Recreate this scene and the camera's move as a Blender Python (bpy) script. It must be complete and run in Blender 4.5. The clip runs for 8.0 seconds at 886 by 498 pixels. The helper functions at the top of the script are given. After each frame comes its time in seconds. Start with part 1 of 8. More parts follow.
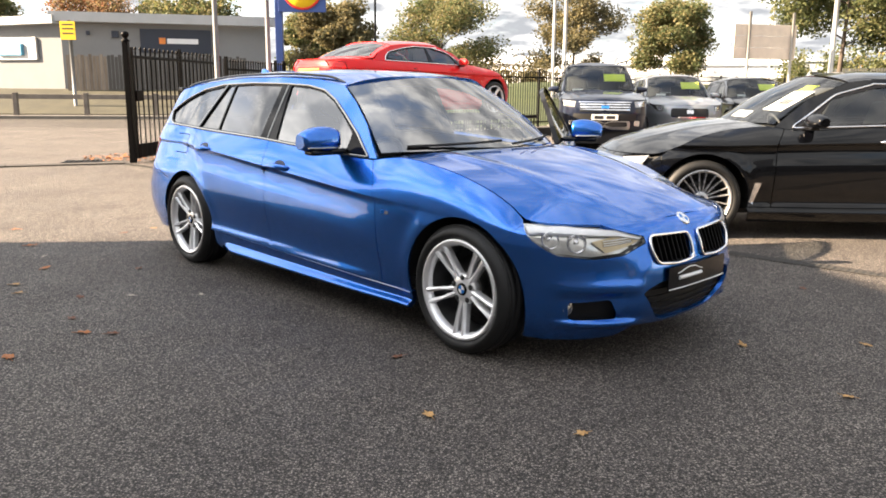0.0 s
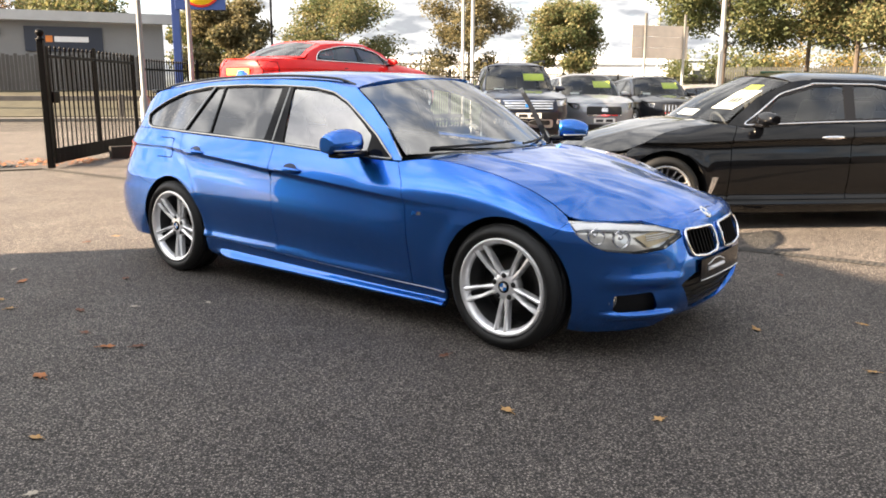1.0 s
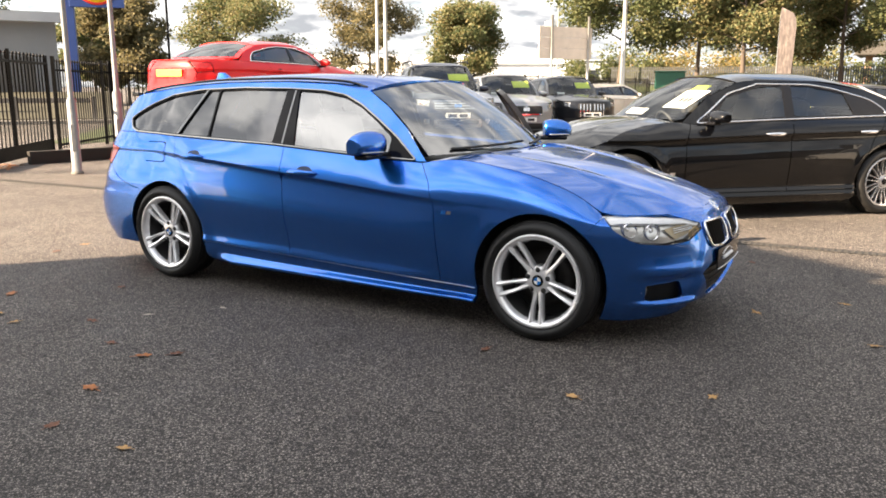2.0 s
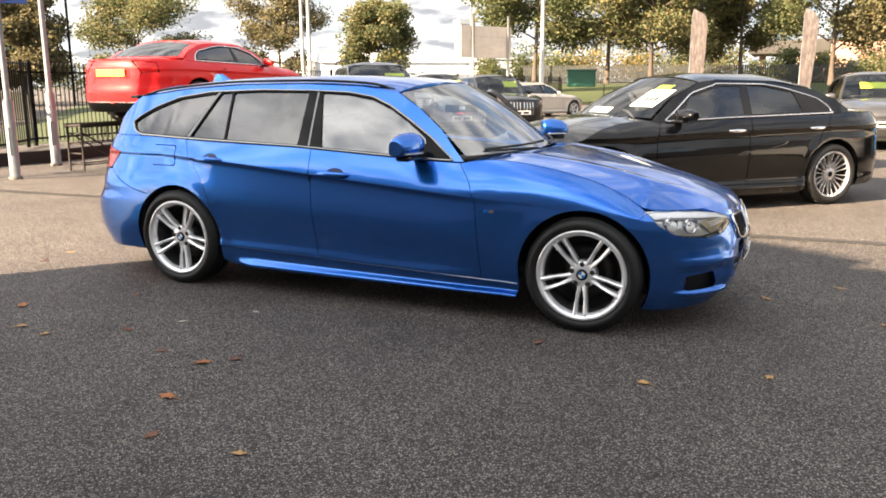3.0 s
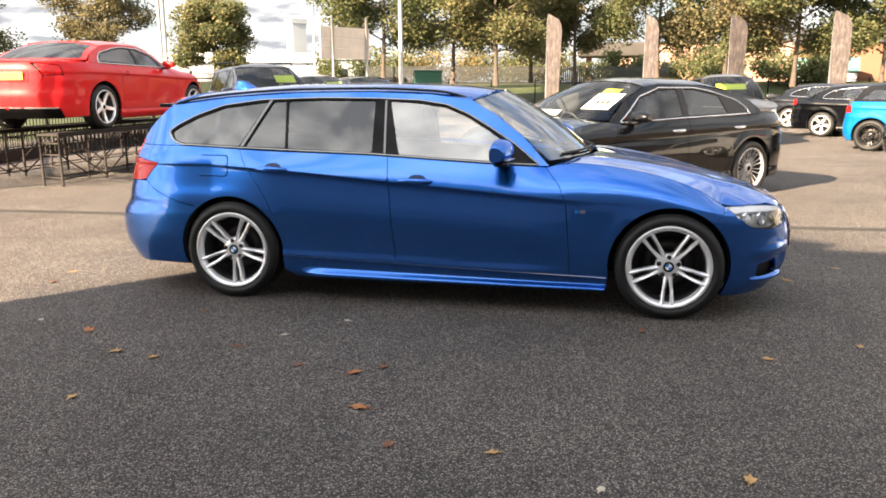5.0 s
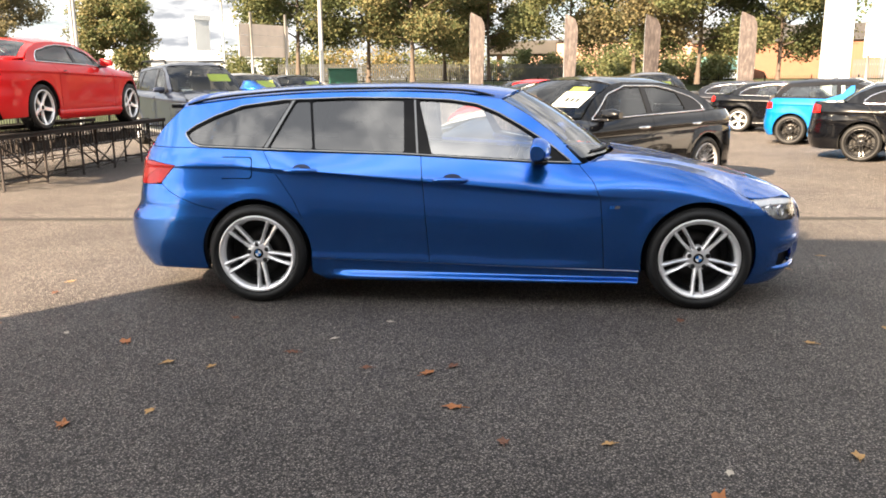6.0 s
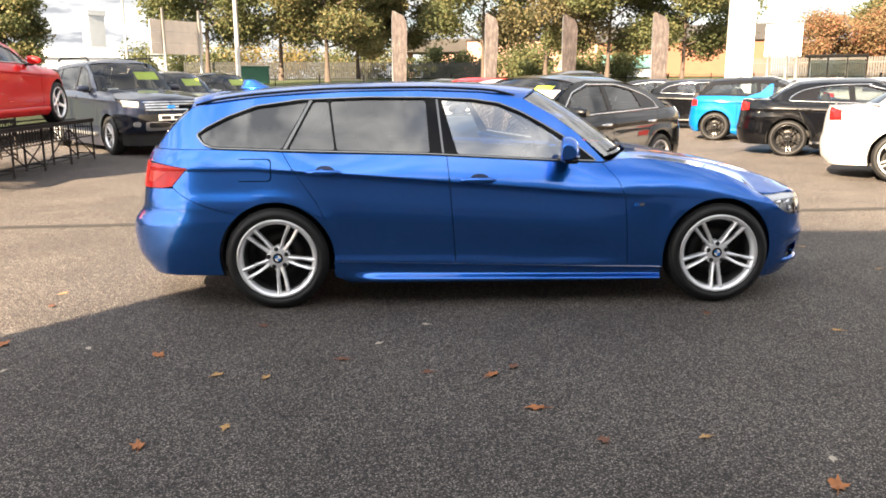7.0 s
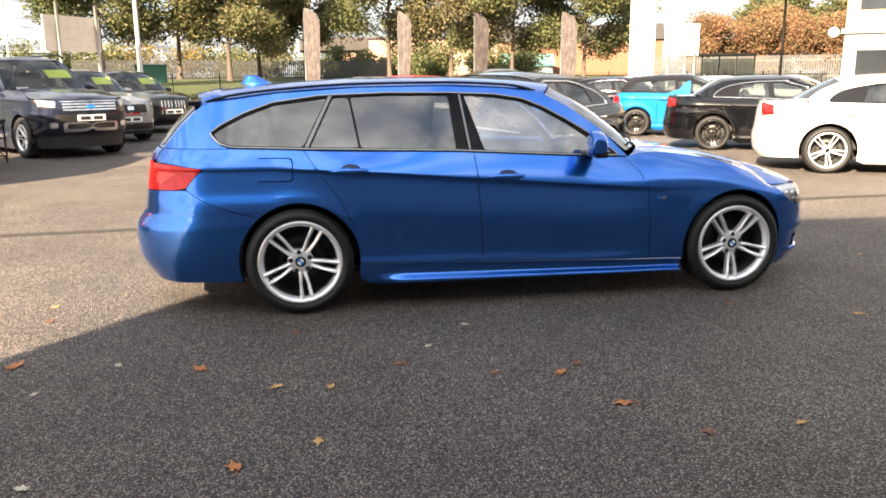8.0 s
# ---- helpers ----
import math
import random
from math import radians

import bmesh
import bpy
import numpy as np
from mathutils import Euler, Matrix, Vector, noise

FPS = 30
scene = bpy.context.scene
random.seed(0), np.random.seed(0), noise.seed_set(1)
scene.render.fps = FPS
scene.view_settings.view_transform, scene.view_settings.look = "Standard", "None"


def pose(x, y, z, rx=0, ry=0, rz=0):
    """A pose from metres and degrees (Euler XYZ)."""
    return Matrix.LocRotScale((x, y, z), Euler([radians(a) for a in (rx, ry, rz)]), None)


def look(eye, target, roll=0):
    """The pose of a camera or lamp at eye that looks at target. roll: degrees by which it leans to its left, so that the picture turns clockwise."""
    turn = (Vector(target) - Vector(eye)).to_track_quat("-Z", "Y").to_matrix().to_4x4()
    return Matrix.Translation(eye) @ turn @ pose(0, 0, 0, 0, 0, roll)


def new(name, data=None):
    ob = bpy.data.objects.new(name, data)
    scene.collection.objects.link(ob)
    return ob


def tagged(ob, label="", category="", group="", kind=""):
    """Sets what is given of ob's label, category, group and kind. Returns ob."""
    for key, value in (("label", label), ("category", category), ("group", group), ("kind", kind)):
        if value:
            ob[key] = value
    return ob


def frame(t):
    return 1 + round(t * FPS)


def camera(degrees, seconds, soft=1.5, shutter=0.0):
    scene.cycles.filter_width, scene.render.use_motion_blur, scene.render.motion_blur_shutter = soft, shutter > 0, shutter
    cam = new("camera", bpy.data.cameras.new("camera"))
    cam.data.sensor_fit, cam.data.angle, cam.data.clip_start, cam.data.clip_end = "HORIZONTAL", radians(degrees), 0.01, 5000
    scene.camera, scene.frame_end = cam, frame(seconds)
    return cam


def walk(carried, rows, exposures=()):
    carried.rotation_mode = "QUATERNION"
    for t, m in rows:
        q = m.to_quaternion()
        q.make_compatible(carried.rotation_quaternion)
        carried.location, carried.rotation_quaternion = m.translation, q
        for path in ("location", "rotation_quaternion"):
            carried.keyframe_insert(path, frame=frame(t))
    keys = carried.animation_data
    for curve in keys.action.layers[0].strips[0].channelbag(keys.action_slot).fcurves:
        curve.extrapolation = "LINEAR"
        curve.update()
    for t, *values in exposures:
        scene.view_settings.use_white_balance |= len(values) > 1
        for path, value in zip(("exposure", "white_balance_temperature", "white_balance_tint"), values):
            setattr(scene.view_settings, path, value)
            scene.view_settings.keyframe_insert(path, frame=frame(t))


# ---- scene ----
cam = camera(58.3, 8.0, soft=1.75)
PATH = [
    (0, (0.035, -0.011, 1.298), (0.026, 1.949, 0.898), 0.5),
    (0.5, (-0.326, -0.05, 1.315), (-0.21, 1.906, 0.917), 0.4),
    (1, (-0.694, -0.027, 1.31), (-0.44, 1.916, 0.909), 0.3),
    (1.5, (-1.06, -0.023, 1.311), (-0.677, 1.899, 0.913), 0.2),
    (2, (-1.407, -0.016, 1.324), (-0.906, 1.879, 0.923), 0.1),
    (3.5, (-2.531, 0.236, 1.364), (-1.711, 2.014, 0.958), -0.1),
    (4, (-2.901, 0.374, 1.39), (-1.982, 2.103, 0.983), -0.1),
    (4.5, (-3.246, 0.51, 1.396), (-2.242, 2.191, 0.99), -0.1),
    (6, (-4.247, 1.149, 1.411), (-2.973, 2.635, 0.999), -0.3),
    (6.5, (-4.512, 1.428, 1.418), (-3.148, 2.83, 1.002), -0.3),
    (7, (-4.763, 1.704, 1.423), (-3.322, 3.027, 1.005), -0.3),
    (7.5, (-4.969, 2.033, 1.409), (-3.448, 3.261, 0.985), -0.4),
    (8, (-5.191, 2.397, 1.403), (-3.591, 3.52, 0.981), -0.4),
]
walk(cam, [(t, look(eye, target, roll)) for t, eye, target, roll in PATH])

# ---- light ----
SUN_EL, SUN_AZ = 27.0, 186.3  # degrees; the azimuth points from the scene to the sun, turning left from +x
world = bpy.data.worlds.new("sky")
scene.world = world
world.use_nodes = True
nt = world.node_tree
nt.nodes.clear()
sky = nt.nodes.new("ShaderNodeTexSky")
sky.sky_type, sky.sun_disc = "NISHITA", False
sky.sun_elevation, sky.sun_rotation = radians(SUN_EL), radians(90 - SUN_AZ)
sky.air_density, sky.dust_density = 1.0, 2.0
# broken white cloud over the blue
tc = nt.nodes.new("ShaderNodeTexCoord")
sep = nt.nodes.new("ShaderNodeSeparateXYZ")
nt.links.new(tc.outputs["Generated"], sep.inputs[0])
add = nt.nodes.new("ShaderNodeMath")
add.operation = "ADD"
add.inputs[1].default_value = 0.22
nt.links.new(sep.outputs["Z"], add.inputs[0])
div = nt.nodes.new("ShaderNodeVectorMath")
div.operation = "DIVIDE"
comb = nt.nodes.new("ShaderNodeCombineXYZ")
for k in range(3):
    nt.links.new(add.outputs[0], comb.inputs[k])
nt.links.new(tc.outputs["Generated"], div.inputs[0])
nt.links.new(comb.outputs[0], div.inputs[1])
cloud = nt.nodes.new("ShaderNodeTexNoise")
cloud.inputs["Scale"].default_value, cloud.inputs["Detail"].default_value, cloud.inputs["Roughness"].default_value = 1.6, 8.0, 0.62
nt.links.new(div.outputs[0], cloud.inputs["Vector"])
cover = nt.nodes.new("ShaderNodeMapRange")
cover.inputs["From Min"].default_value, cover.inputs["From Max"].default_value = 0.27, 0.50
cover.interpolation_type = "SMOOTHSTEP"
nt.links.new(cloud.outputs["Fac"], cover.inputs["Value"])
tone = nt.nodes.new("ShaderNodeTexNoise")
tone.inputs["Scale"].default_value, tone.inputs["Detail"].default_value = 6.5, 7.0
nt.links.new(div.outputs[0], tone.inputs["Vector"])
white = nt.nodes.new("ShaderNodeMix")
white.data_type = "RGBA"
white.inputs["A"].default_value, white.inputs["B"].default_value = (1.20, 1.23, 1.30, 1), (3.2, 3.12, 3.02, 1)
tmap = nt.nodes.new("ShaderNodeMapRange")
tmap.inputs["From Min"].default_value, tmap.inputs["From Max"].default_value = 0.38, 0.62
nt.links.new(tone.outputs["Fac"], tmap.inputs["Value"])
nt.links.new(tmap.outputs["Result"], white.inputs["Factor"])
# the cloud is brighter round the sun
to_sun = nt.nodes.new("ShaderNodeVectorMath")
to_sun.operation = "DOT_PRODUCT"
nt.links.new(tc.outputs["Generated"], to_sun.inputs[0])
to_sun.inputs[1].default_value = (math.cos(radians(SUN_AZ)) * math.cos(radians(SUN_EL)), math.sin(radians(SUN_AZ)) * math.cos(radians(SUN_EL)), math.sin(radians(SUN_EL)))
glow = nt.nodes.new("ShaderNodeMapRange")
glow.interpolation_type = "SMOOTHSTEP"
for key, v in (("From Min", 0.0), ("From Max", 1.0), ("To Min", 1.0), ("To Max", 2.4)):
    glow.inputs[key].default_value = v
nt.links.new(to_sun.outputs["Value"], glow.inputs["Value"])
lit_cloud = nt.nodes.new("ShaderNodeVectorMath")
lit_cloud.operation = "SCALE"
nt.links.new(white.outputs["Result"], lit_cloud.inputs[0])
nt.links.new(glow.outputs["Result"], lit_cloud.inputs["Scale"])
mixc = nt.nodes.new("ShaderNodeMix")
mixc.data_type = "RGBA"
nt.links.new(cover.outputs["Result"], mixc.inputs["Factor"])
nt.links.new(sky.outputs["Color"], mixc.inputs["A"])
nt.links.new(lit_cloud.outputs["Vector"], mixc.inputs["B"])
back = nt.nodes.new("ShaderNodeBackground")
back.inputs["Strength"].default_value = 0.05
nt.links.new(mixc.outputs["Result"], back.inputs["Color"])
wout = nt.nodes.new("ShaderNodeOutputWorld")
nt.links.new(back.outputs["Background"], wout.inputs["Surface"])

sun = new("sun", bpy.data.lights.new("sun", "SUN"))
sun.data.energy, sun.data.angle, sun.data.color = 3.2, radians(0.55), (1.0, 0.775, 0.54)
way = Vector((math.cos(radians(SUN_AZ)) * math.cos(radians(SUN_EL)), math.sin(radians(SUN_AZ)) * math.cos(radians(SUN_EL)), math.sin(radians(SUN_EL))))
sun.matrix_basis = look(way * 60, (0, 0, 0))
scene.view_settings.exposure = 3.40

# ---- helpers for meshes and parts ----
def link(name, me, parent=None, label=""):
    ob = new(name, me)
    if parent is not None:
        ob.parent = parent
    if label:
        ob["label"] = label
    return ob


def part(name, bm, material, parent, label="", smooth=False):
    """Links a bmesh as one mesh object under a thing or a part."""
    me = bpy.data.meshes.new(name)
    bm.to_mesh(me)
    bm.free()
    for m in material if isinstance(material, (list, tuple)) else (material,):
        me.materials.append(m)
    if smooth:
        me.polygons.foreach_set("use_smooth", [True] * len(me.polygons))
    return link(name, me, parent, label)


def skin(name, sheet, material, parent, label=""):
    """Links a sheet of panels with its own smooth normals."""
    me = bpy.data.meshes.new(name)
    fine_faces = [f for f in sheet.f if len(set(f)) == len(f)]
    me.from_pydata([tuple(float(q) for q in np.nan_to_num(v)) for v in sheet.v], [], fine_faces)
    me.polygons.foreach_set("use_smooth", [True] * len(me.polygons))
    me.update()
    if len(me.vertices) == len(sheet.n) and len(me.polygons):
        nv = np.nan_to_num(np.array(sheet.n, float))
        nv[np.linalg.norm(nv, axis=1) < 1e-6] = (0, 0, 1)
        me.normals_split_custom_set_from_vertices([tuple(q) for q in nv])
    me.materials.append(material)
    return link(name, me, parent, label)


def empty(name, m, label="", category="", group="", parent=None):
    ob = new(name)
    ob.empty_display_size = 0.1
    ob.matrix_basis = m
    if parent is not None:
        ob.parent = parent
    return tagged(ob, label, category, group)


def box(bm, x0, x1, y0, y1, z0, z1, m=None, bevel=0.0):
    vs = [bm.verts.new((x, y, z)) for x in (x0, x1) for y in (y0, y1) for z in (z0, z1)]
    fs = [bm.faces.new([vs[i] for i in f]) for f in ((0, 1, 3, 2), (4, 6, 7, 5), (0, 4, 5, 1), (2, 3, 7, 6), (0, 2, 6, 4), (1, 5, 7, 3))]
    if bevel:
        es = list({e for f in fs for e in f.edges})
        r = bmesh.ops.bevel(bm, geom=es, offset=bevel, segments=2, affect="EDGES", profile=0.5)
        vs = list({v for f in r["faces"] for v in f.verts} | {v for v in vs if v.is_valid})
    if m is not None:
        bmesh.ops.transform(bm, matrix=m, verts=[v for v in vs if v.is_valid])
    return vs


def lathe(bm, profile, axis="y", n=48, m=None, mat=0, closed=False):
    """Turns a profile of (radius, along) round the axis."""
    rings = []
    for r, a in profile:
        ring = []
        for k in range(n):
            t = 2 * math.pi * k / n
            c, s = r * math.cos(t), r * math.sin(t)
            p = (c, a, s) if axis == "y" else (c, s, a) if axis == "z" else (a, c, s)
            ring.append(bm.verts.new(m @ Vector(p) if m is not None else p))
        rings.append(ring)
    pairs = list(zip(rings, rings[1:])) + ([(rings[-1], rings[0])] if closed else [])
    for a, b in pairs:
        for k in range(n):
            f = bm.faces.new((a[k], a[(k + 1) % n], b[(k + 1) % n], b[k]))
            f.material_index, f.smooth = mat, True
    return rings


def tube(bm, pts, r, n=8, flat=1.0, caps=True):
    """A round bar along points; r may be one number a point."""
    pts = [Vector(p) for p in pts]
    rings = []
    for i, p in enumerate(pts):
        d = (pts[min(i + 1, len(pts) - 1)] - pts[max(i - 1, 0)]).normalized()
        side = d.cross(Vector((0, 0, 1)))
        side = side.normalized() if side.length > 1e-4 else Vector((1, 0, 0))
        up = side.cross(d)
        rr = r[i] if isinstance(r, (list, tuple)) else r
        rings.append([bm.verts.new(p + side * rr * math.cos(2 * math.pi * k / n) + up * rr * flat * math.sin(2 * math.pi * k / n)) for k in range(n)])
    for a, b in zip(rings, rings[1:]):
        for k in range(n):
            bm.faces.new((a[k], a[(k + 1) % n], b[(k + 1) % n], b[k])).smooth = True
    if caps:
        bm.faces.new(rings[0])
        bm.faces.new(rings[-1][::-1])
    return rings


def prism(bm, loop, y0, y1, m=None):
    """A slab: the loop of (x, z) from y0 to y1."""
    a = [bm.verts.new((p[0], y0, p[1])) for p in loop]
    b = [bm.verts.new((p[0], y1, p[1])) for p in loop]
    fs = [bm.faces.new(a), bm.faces.new(b[::-1])]
    for i in range(len(loop)):
        j = (i + 1) % len(loop)
        fs.append(bm.faces.new((a[j], a[i], b[i], b[j])))
    bmesh.ops.recalc_face_normals(bm, faces=fs)
    if m is not None:
        bmesh.ops.transform(bm, matrix=m, verts=a + b)
    return fs


def loft(bm, rings, closed=True, caps=True, smooth=True):
    vs = [[bm.verts.new(p) for p in r] for r in rings]
    n = len(vs[0])
    for a, b in zip(vs, vs[1:]):
        for k in range(n if closed else n - 1):
            bm.faces.new((a[k], a[(k + 1) % n], b[(k + 1) % n], b[k])).smooth = smooth
    if caps and closed:
        bm.faces.new(vs[0][::-1])
        bm.faces.new(vs[-1])
    bmesh.ops.recalc_face_normals(bm, faces=bm.faces[:])
    return vs


# ---- materials ----
def rgba(c):
    return (*c, 1.0)


class Nodes:
    """A material with a Principled surface, and short words for its nodes."""

    def __init__(self, name, color, rough=0.5, metal=0.0, **more):
        self.m = bpy.data.materials.new(name)
        self.m.use_nodes = True
        self.t = self.m.node_tree
        self.b = self.t.nodes["Principled BSDF"]
        self.b.inputs["Base Color"].default_value = rgba(color)
        self.b.inputs["Roughness"].default_value, self.b.inputs["Metallic"].default_value = rough, metal
        for k, v in more.items():
            self.b.inputs[k.replace("_", " ")].default_value = v
        self.pos = None

    def node(self, kind, **ins):
        n = self.t.nodes.new(kind)
        for k, v in ins.items():
            n.inputs[k.replace("_", " ")].default_value = v
        return n

    def link(self, a, b):
        self.t.links.new(a, b)

    def where(self, scale=(1, 1, 1), space="Object"):
        tc_ = self.node("ShaderNodeTexCoord")
        mp = self.node("ShaderNodeMapping")
        mp.inputs["Scale"].default_value = scale
        self.link(tc_.outputs[space], mp.inputs["Vector"])
        return mp.outputs["Vector"]

    def noise(self, scale, detail=4.0, rough=0.55, at=None):
        n = self.node("ShaderNodeTexNoise", Scale=scale, Detail=detail, Roughness=rough)
        self.link(at or self.where(), n.inputs["Vector"])
        return n.outputs["Fac"]

    def ramp(self, fac, stops):
        r = self.node("ShaderNodeValToRGB")
        e = r.color_ramp.elements
        while len(e) < len(stops):
            e.new(0.5)
        for k, (p, col) in enumerate(stops):
            e[k].position, e[k].color = p, rgba(col)
        self.link(fac, r.inputs["Fac"])
        return r.outputs["Color"]

    def mix(self, fac, a, b, mode="MIX"):
        n = self.node("ShaderNodeMix")
        n.data_type, n.blend_type = "RGBA", mode
        for key, v in (("Factor", fac), ("A", a), ("B", b)):
            if isinstance(v, (int, float)):
                n.inputs[key].default_value = v
            elif isinstance(v, tuple):
                n.inputs[key].default_value = rgba(v)
            else:
                self.link(v, n.inputs[key])
        return n.outputs["Result"]

    def color(self, out):
        self.link(out, self.b.inputs["Base Color"])
        return self

    def rough(self, fac, lo, hi):
        n = self.node("ShaderNodeMapRange")
        n.inputs["To Min"].default_value, n.inputs["To Max"].default_value = lo, hi
        self.link(fac, n.inputs["Value"])
        self.link(n.outputs["Result"], self.b.inputs["Roughness"])
        return self

    def bump(self, height, strength=0.3, distance=0.01):
        n = self.node("ShaderNodeBump", Strength=strength, Distance=distance)
        self.link(height, n.inputs["Height"])
        self.link(n.outputs["Normal"], self.b.inputs["Normal"])
        return self


def plain(name, color, rough=0.5, metal=0.0, vary=0.12, scale=6.0, bump=0.0, **more):
    """A surface with slight variation of colour and gloss at two scales."""
    n = Nodes(name, color, rough, metal, **more)
    a, b = n.noise(scale, 5), n.noise(scale * 14, 3)
    dark = tuple(v * (1 - vary) for v in color)
    pale = tuple(min(1, v * (1 + vary)) for v in color)
    c1 = n.ramp(a, [(0.3, dark), (0.7, pale)])
    n.color(n.mix(0.25, c1, n.ramp(b, [(0.3, dark), (0.7, pale)])))
    n.rough(a, max(0.02, rough * 0.85), min(1, rough * 1.15))
    if bump:
        n.bump(b, bump, 0.004)
    return n.m


def car_paint(name, color, metal=0.55, rough=0.32, dirt=0.06, coat=1.4):
    """Metallic lacquer: a flaked base under a clear coat, with a film of road dust low down in the grain."""
    n = Nodes(name, color, rough, metal, Coat_Weight=1.0, Coat_Roughness=0.02, Coat_IOR=coat)
    n.b.inputs["Specular IOR Level"].default_value = 0.1
    if "estate_blue" == name:
        n.b.inputs["Specular Tint"].default_value = (0.38, 0.54, 0.90, 1.0)
    fl = n.node("ShaderNodeTexVoronoi", Scale=900.0)
    n.link(n.where(), fl.inputs["Vector"])
    c = n.mix(0.22 if metal > 0.3 else 0.0, color, fl.outputs["Color"], "OVERLAY")
    dust = n.noise(3.5, 6, 0.65)
    n.color(n.mix(n.ramp(dust, [(0.5, (0, 0, 0)), (0.9, (dirt, dirt, dirt))]), c, (0.30, 0.28, 0.25)))
    return n.m


def tinted(name, tint, gloss=0.9, ior=1.5):
    """Thin glass: tinted see-through, with mirror gloss by Fresnel."""
    m = bpy.data.materials.new(name)
    m.use_nodes = True
    t = m.node_tree
    t.nodes.clear()
    o, mx = t.nodes.new("ShaderNodeOutputMaterial"), t.nodes.new("ShaderNodeMixShader")
    tr, gl, fr = t.nodes.new("ShaderNodeBsdfTransparent"), t.nodes.new("ShaderNodeBsdfGlossy"), t.nodes.new("ShaderNodeFresnel")
    tr.inputs["Color"].default_value = rgba(tint)
    gl.inputs["Roughness"].default_value, gl.inputs["Color"].default_value = 0.01, rgba((gloss, gloss, gloss))
    fr.inputs["IOR"].default_value = ior
    t.links.new(fr.outputs[0], mx.inputs[0])
    t.links.new(tr.outputs[0], mx.inputs[1])
    t.links.new(gl.outputs[0], mx.inputs[2])
    t.links.new(mx.outputs[0], o.inputs["Surface"])
    return m


M = {}
M["blue"] = car_paint("estate_blue", (0.018, 0.142, 0.545), 0.92, 0.25, 0.02, 1.55)
# dark blue that stands for the shade in the handle cups
M["shade_blue"] = plain("recess_shade_blue", (0.003, 0.015, 0.060), 0.5, 0.0, 0.2)
M["black_paint"] = car_paint("saloon_black", (0.0014, 0.0016, 0.0024), 0.0, 0.25, 0.0, 1.40)
M["red_paint"] = car_paint("coupe_red", (0.58, 0.014, 0.016), 0.0, 0.35, 0.03, 1.26)
M["grey_paint"] = car_paint("pickup_grey", (0.014, 0.019, 0.036), 0.35, 0.28, 0.002)
M["steel_grey"] = car_paint("suv_grey", (0.27, 0.285, 0.31), 0.6, 0.35)
M["dark_grey"] = car_paint("suv_dark", (0.010, 0.011, 0.015), 0.4, 0.3, 0.005)
M["silver_paint"] = car_paint("estate_silver", (0.48, 0.455, 0.42), 0.5, 0.35)
M["bronze_grey"] = car_paint("crossover_grey", (0.085, 0.084, 0.084), 0.6, 0.35)
M["cyan_paint"] = car_paint("hatch_blue", (0.0, 0.105, 0.31), 0.0, 0.5)
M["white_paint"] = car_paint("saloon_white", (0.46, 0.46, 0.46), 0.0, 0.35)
M["black_gloss"] = plain("black_gloss", (0.007, 0.007, 0.008), 0.14, 0.0, 0.2, Specular_IOR_Level=0.3)
M["piano_black"] = plain("piano_black", (0.006, 0.006, 0.007), 0.10, 0.0, 0.1, Specular_IOR_Level=0.0, Coat_Weight=0.8, Coat_Roughness=0.02, Coat_IOR=1.24)
M["black_rough"] = plain("black_plastic", (0.009, 0.009, 0.009), 0.65, 0.0, 0.3, 8, 0.2)
M["cabin"] = plain("cabin_plastic", (0.022, 0.022, 0.023), 0.55, 0.0, 0.2, 10, 0.15)
M["seat"] = plain("seat_cloth", (0.030, 0.029, 0.028), 0.85, 0.0, 0.25, 30, 0.3)
M["tyre"] = plain("tyre_rubber", (0.0055, 0.0055, 0.0055), 0.62, 0.0, 0.35, 9, 0.25)
M["alloy"] = plain("alloy_silver", (0.92, 0.92, 0.93), 0.26, 0.62, 0.04, 10)
M["alloy_dark"] = plain("alloy_black", (0.018, 0.018, 0.019), 0.25, 0.3, 0.1, 10)
M["alloy_mid"] = plain("alloy_grey", (0.50, 0.50, 0.51), 0.28, 0.6, 0.08, 10)
# rim barrel coloured dark to stand for the shade behind the spokes
M["barrel"] = plain("rim_barrel_shaded", (0.06, 0.06, 0.062), 0.5, 0.3, 0.2, 12)
M["disc"] = plain("brake_steel", (0.05, 0.047, 0.045), 0.45, 0.6, 0.2, 20)
M["steel"] = plain("bright_steel", (0.55, 0.55, 0.56), 0.30, 0.9, 0.08)
M["chrome"] = plain("chrome", (0.80, 0.80, 0.82), 0.10, 1.0, 0.03)
M["satin"] = plain("satin_trim", (0.36, 0.36, 0.35), 0.2, 0.9, 0.08)
M["strip"] = plain("pillar_strip", (0.20, 0.20, 0.20), 0.3, 0.6, 0.1)
M["mirror"] = plain("mirror_glass", (0.85, 0.86, 0.88), 0.02, 1.0, 0.01)
M["car_glass"] = tinted("car_glass", (0.55, 0.60, 0.58), 0.95, 1.9)
M["front_glass"] = tinted("front_glass", (0.86, 0.90, 0.89), 0.95, 1.55)
M["hero_glass"] = tinted("side_glass", (0.50, 0.53, 0.52), 0.98, 2.8)
M["screen_glass"] = tinted("screen_glass", (0.55, 0.60, 0.58), 0.98, 3.5)
M["privacy_glass"] = tinted("privacy_glass", (0.08, 0.085, 0.09), 0.98, 2.0)
M["tail_red"] = plain("tail_red", (0.62, 0.010, 0.010), 0.2, 0.0, 0.2, 20, Coat_Weight=0.7, Coat_Roughness=0.03, Coat_IOR=1.35, Specular_IOR_Level=0.15)
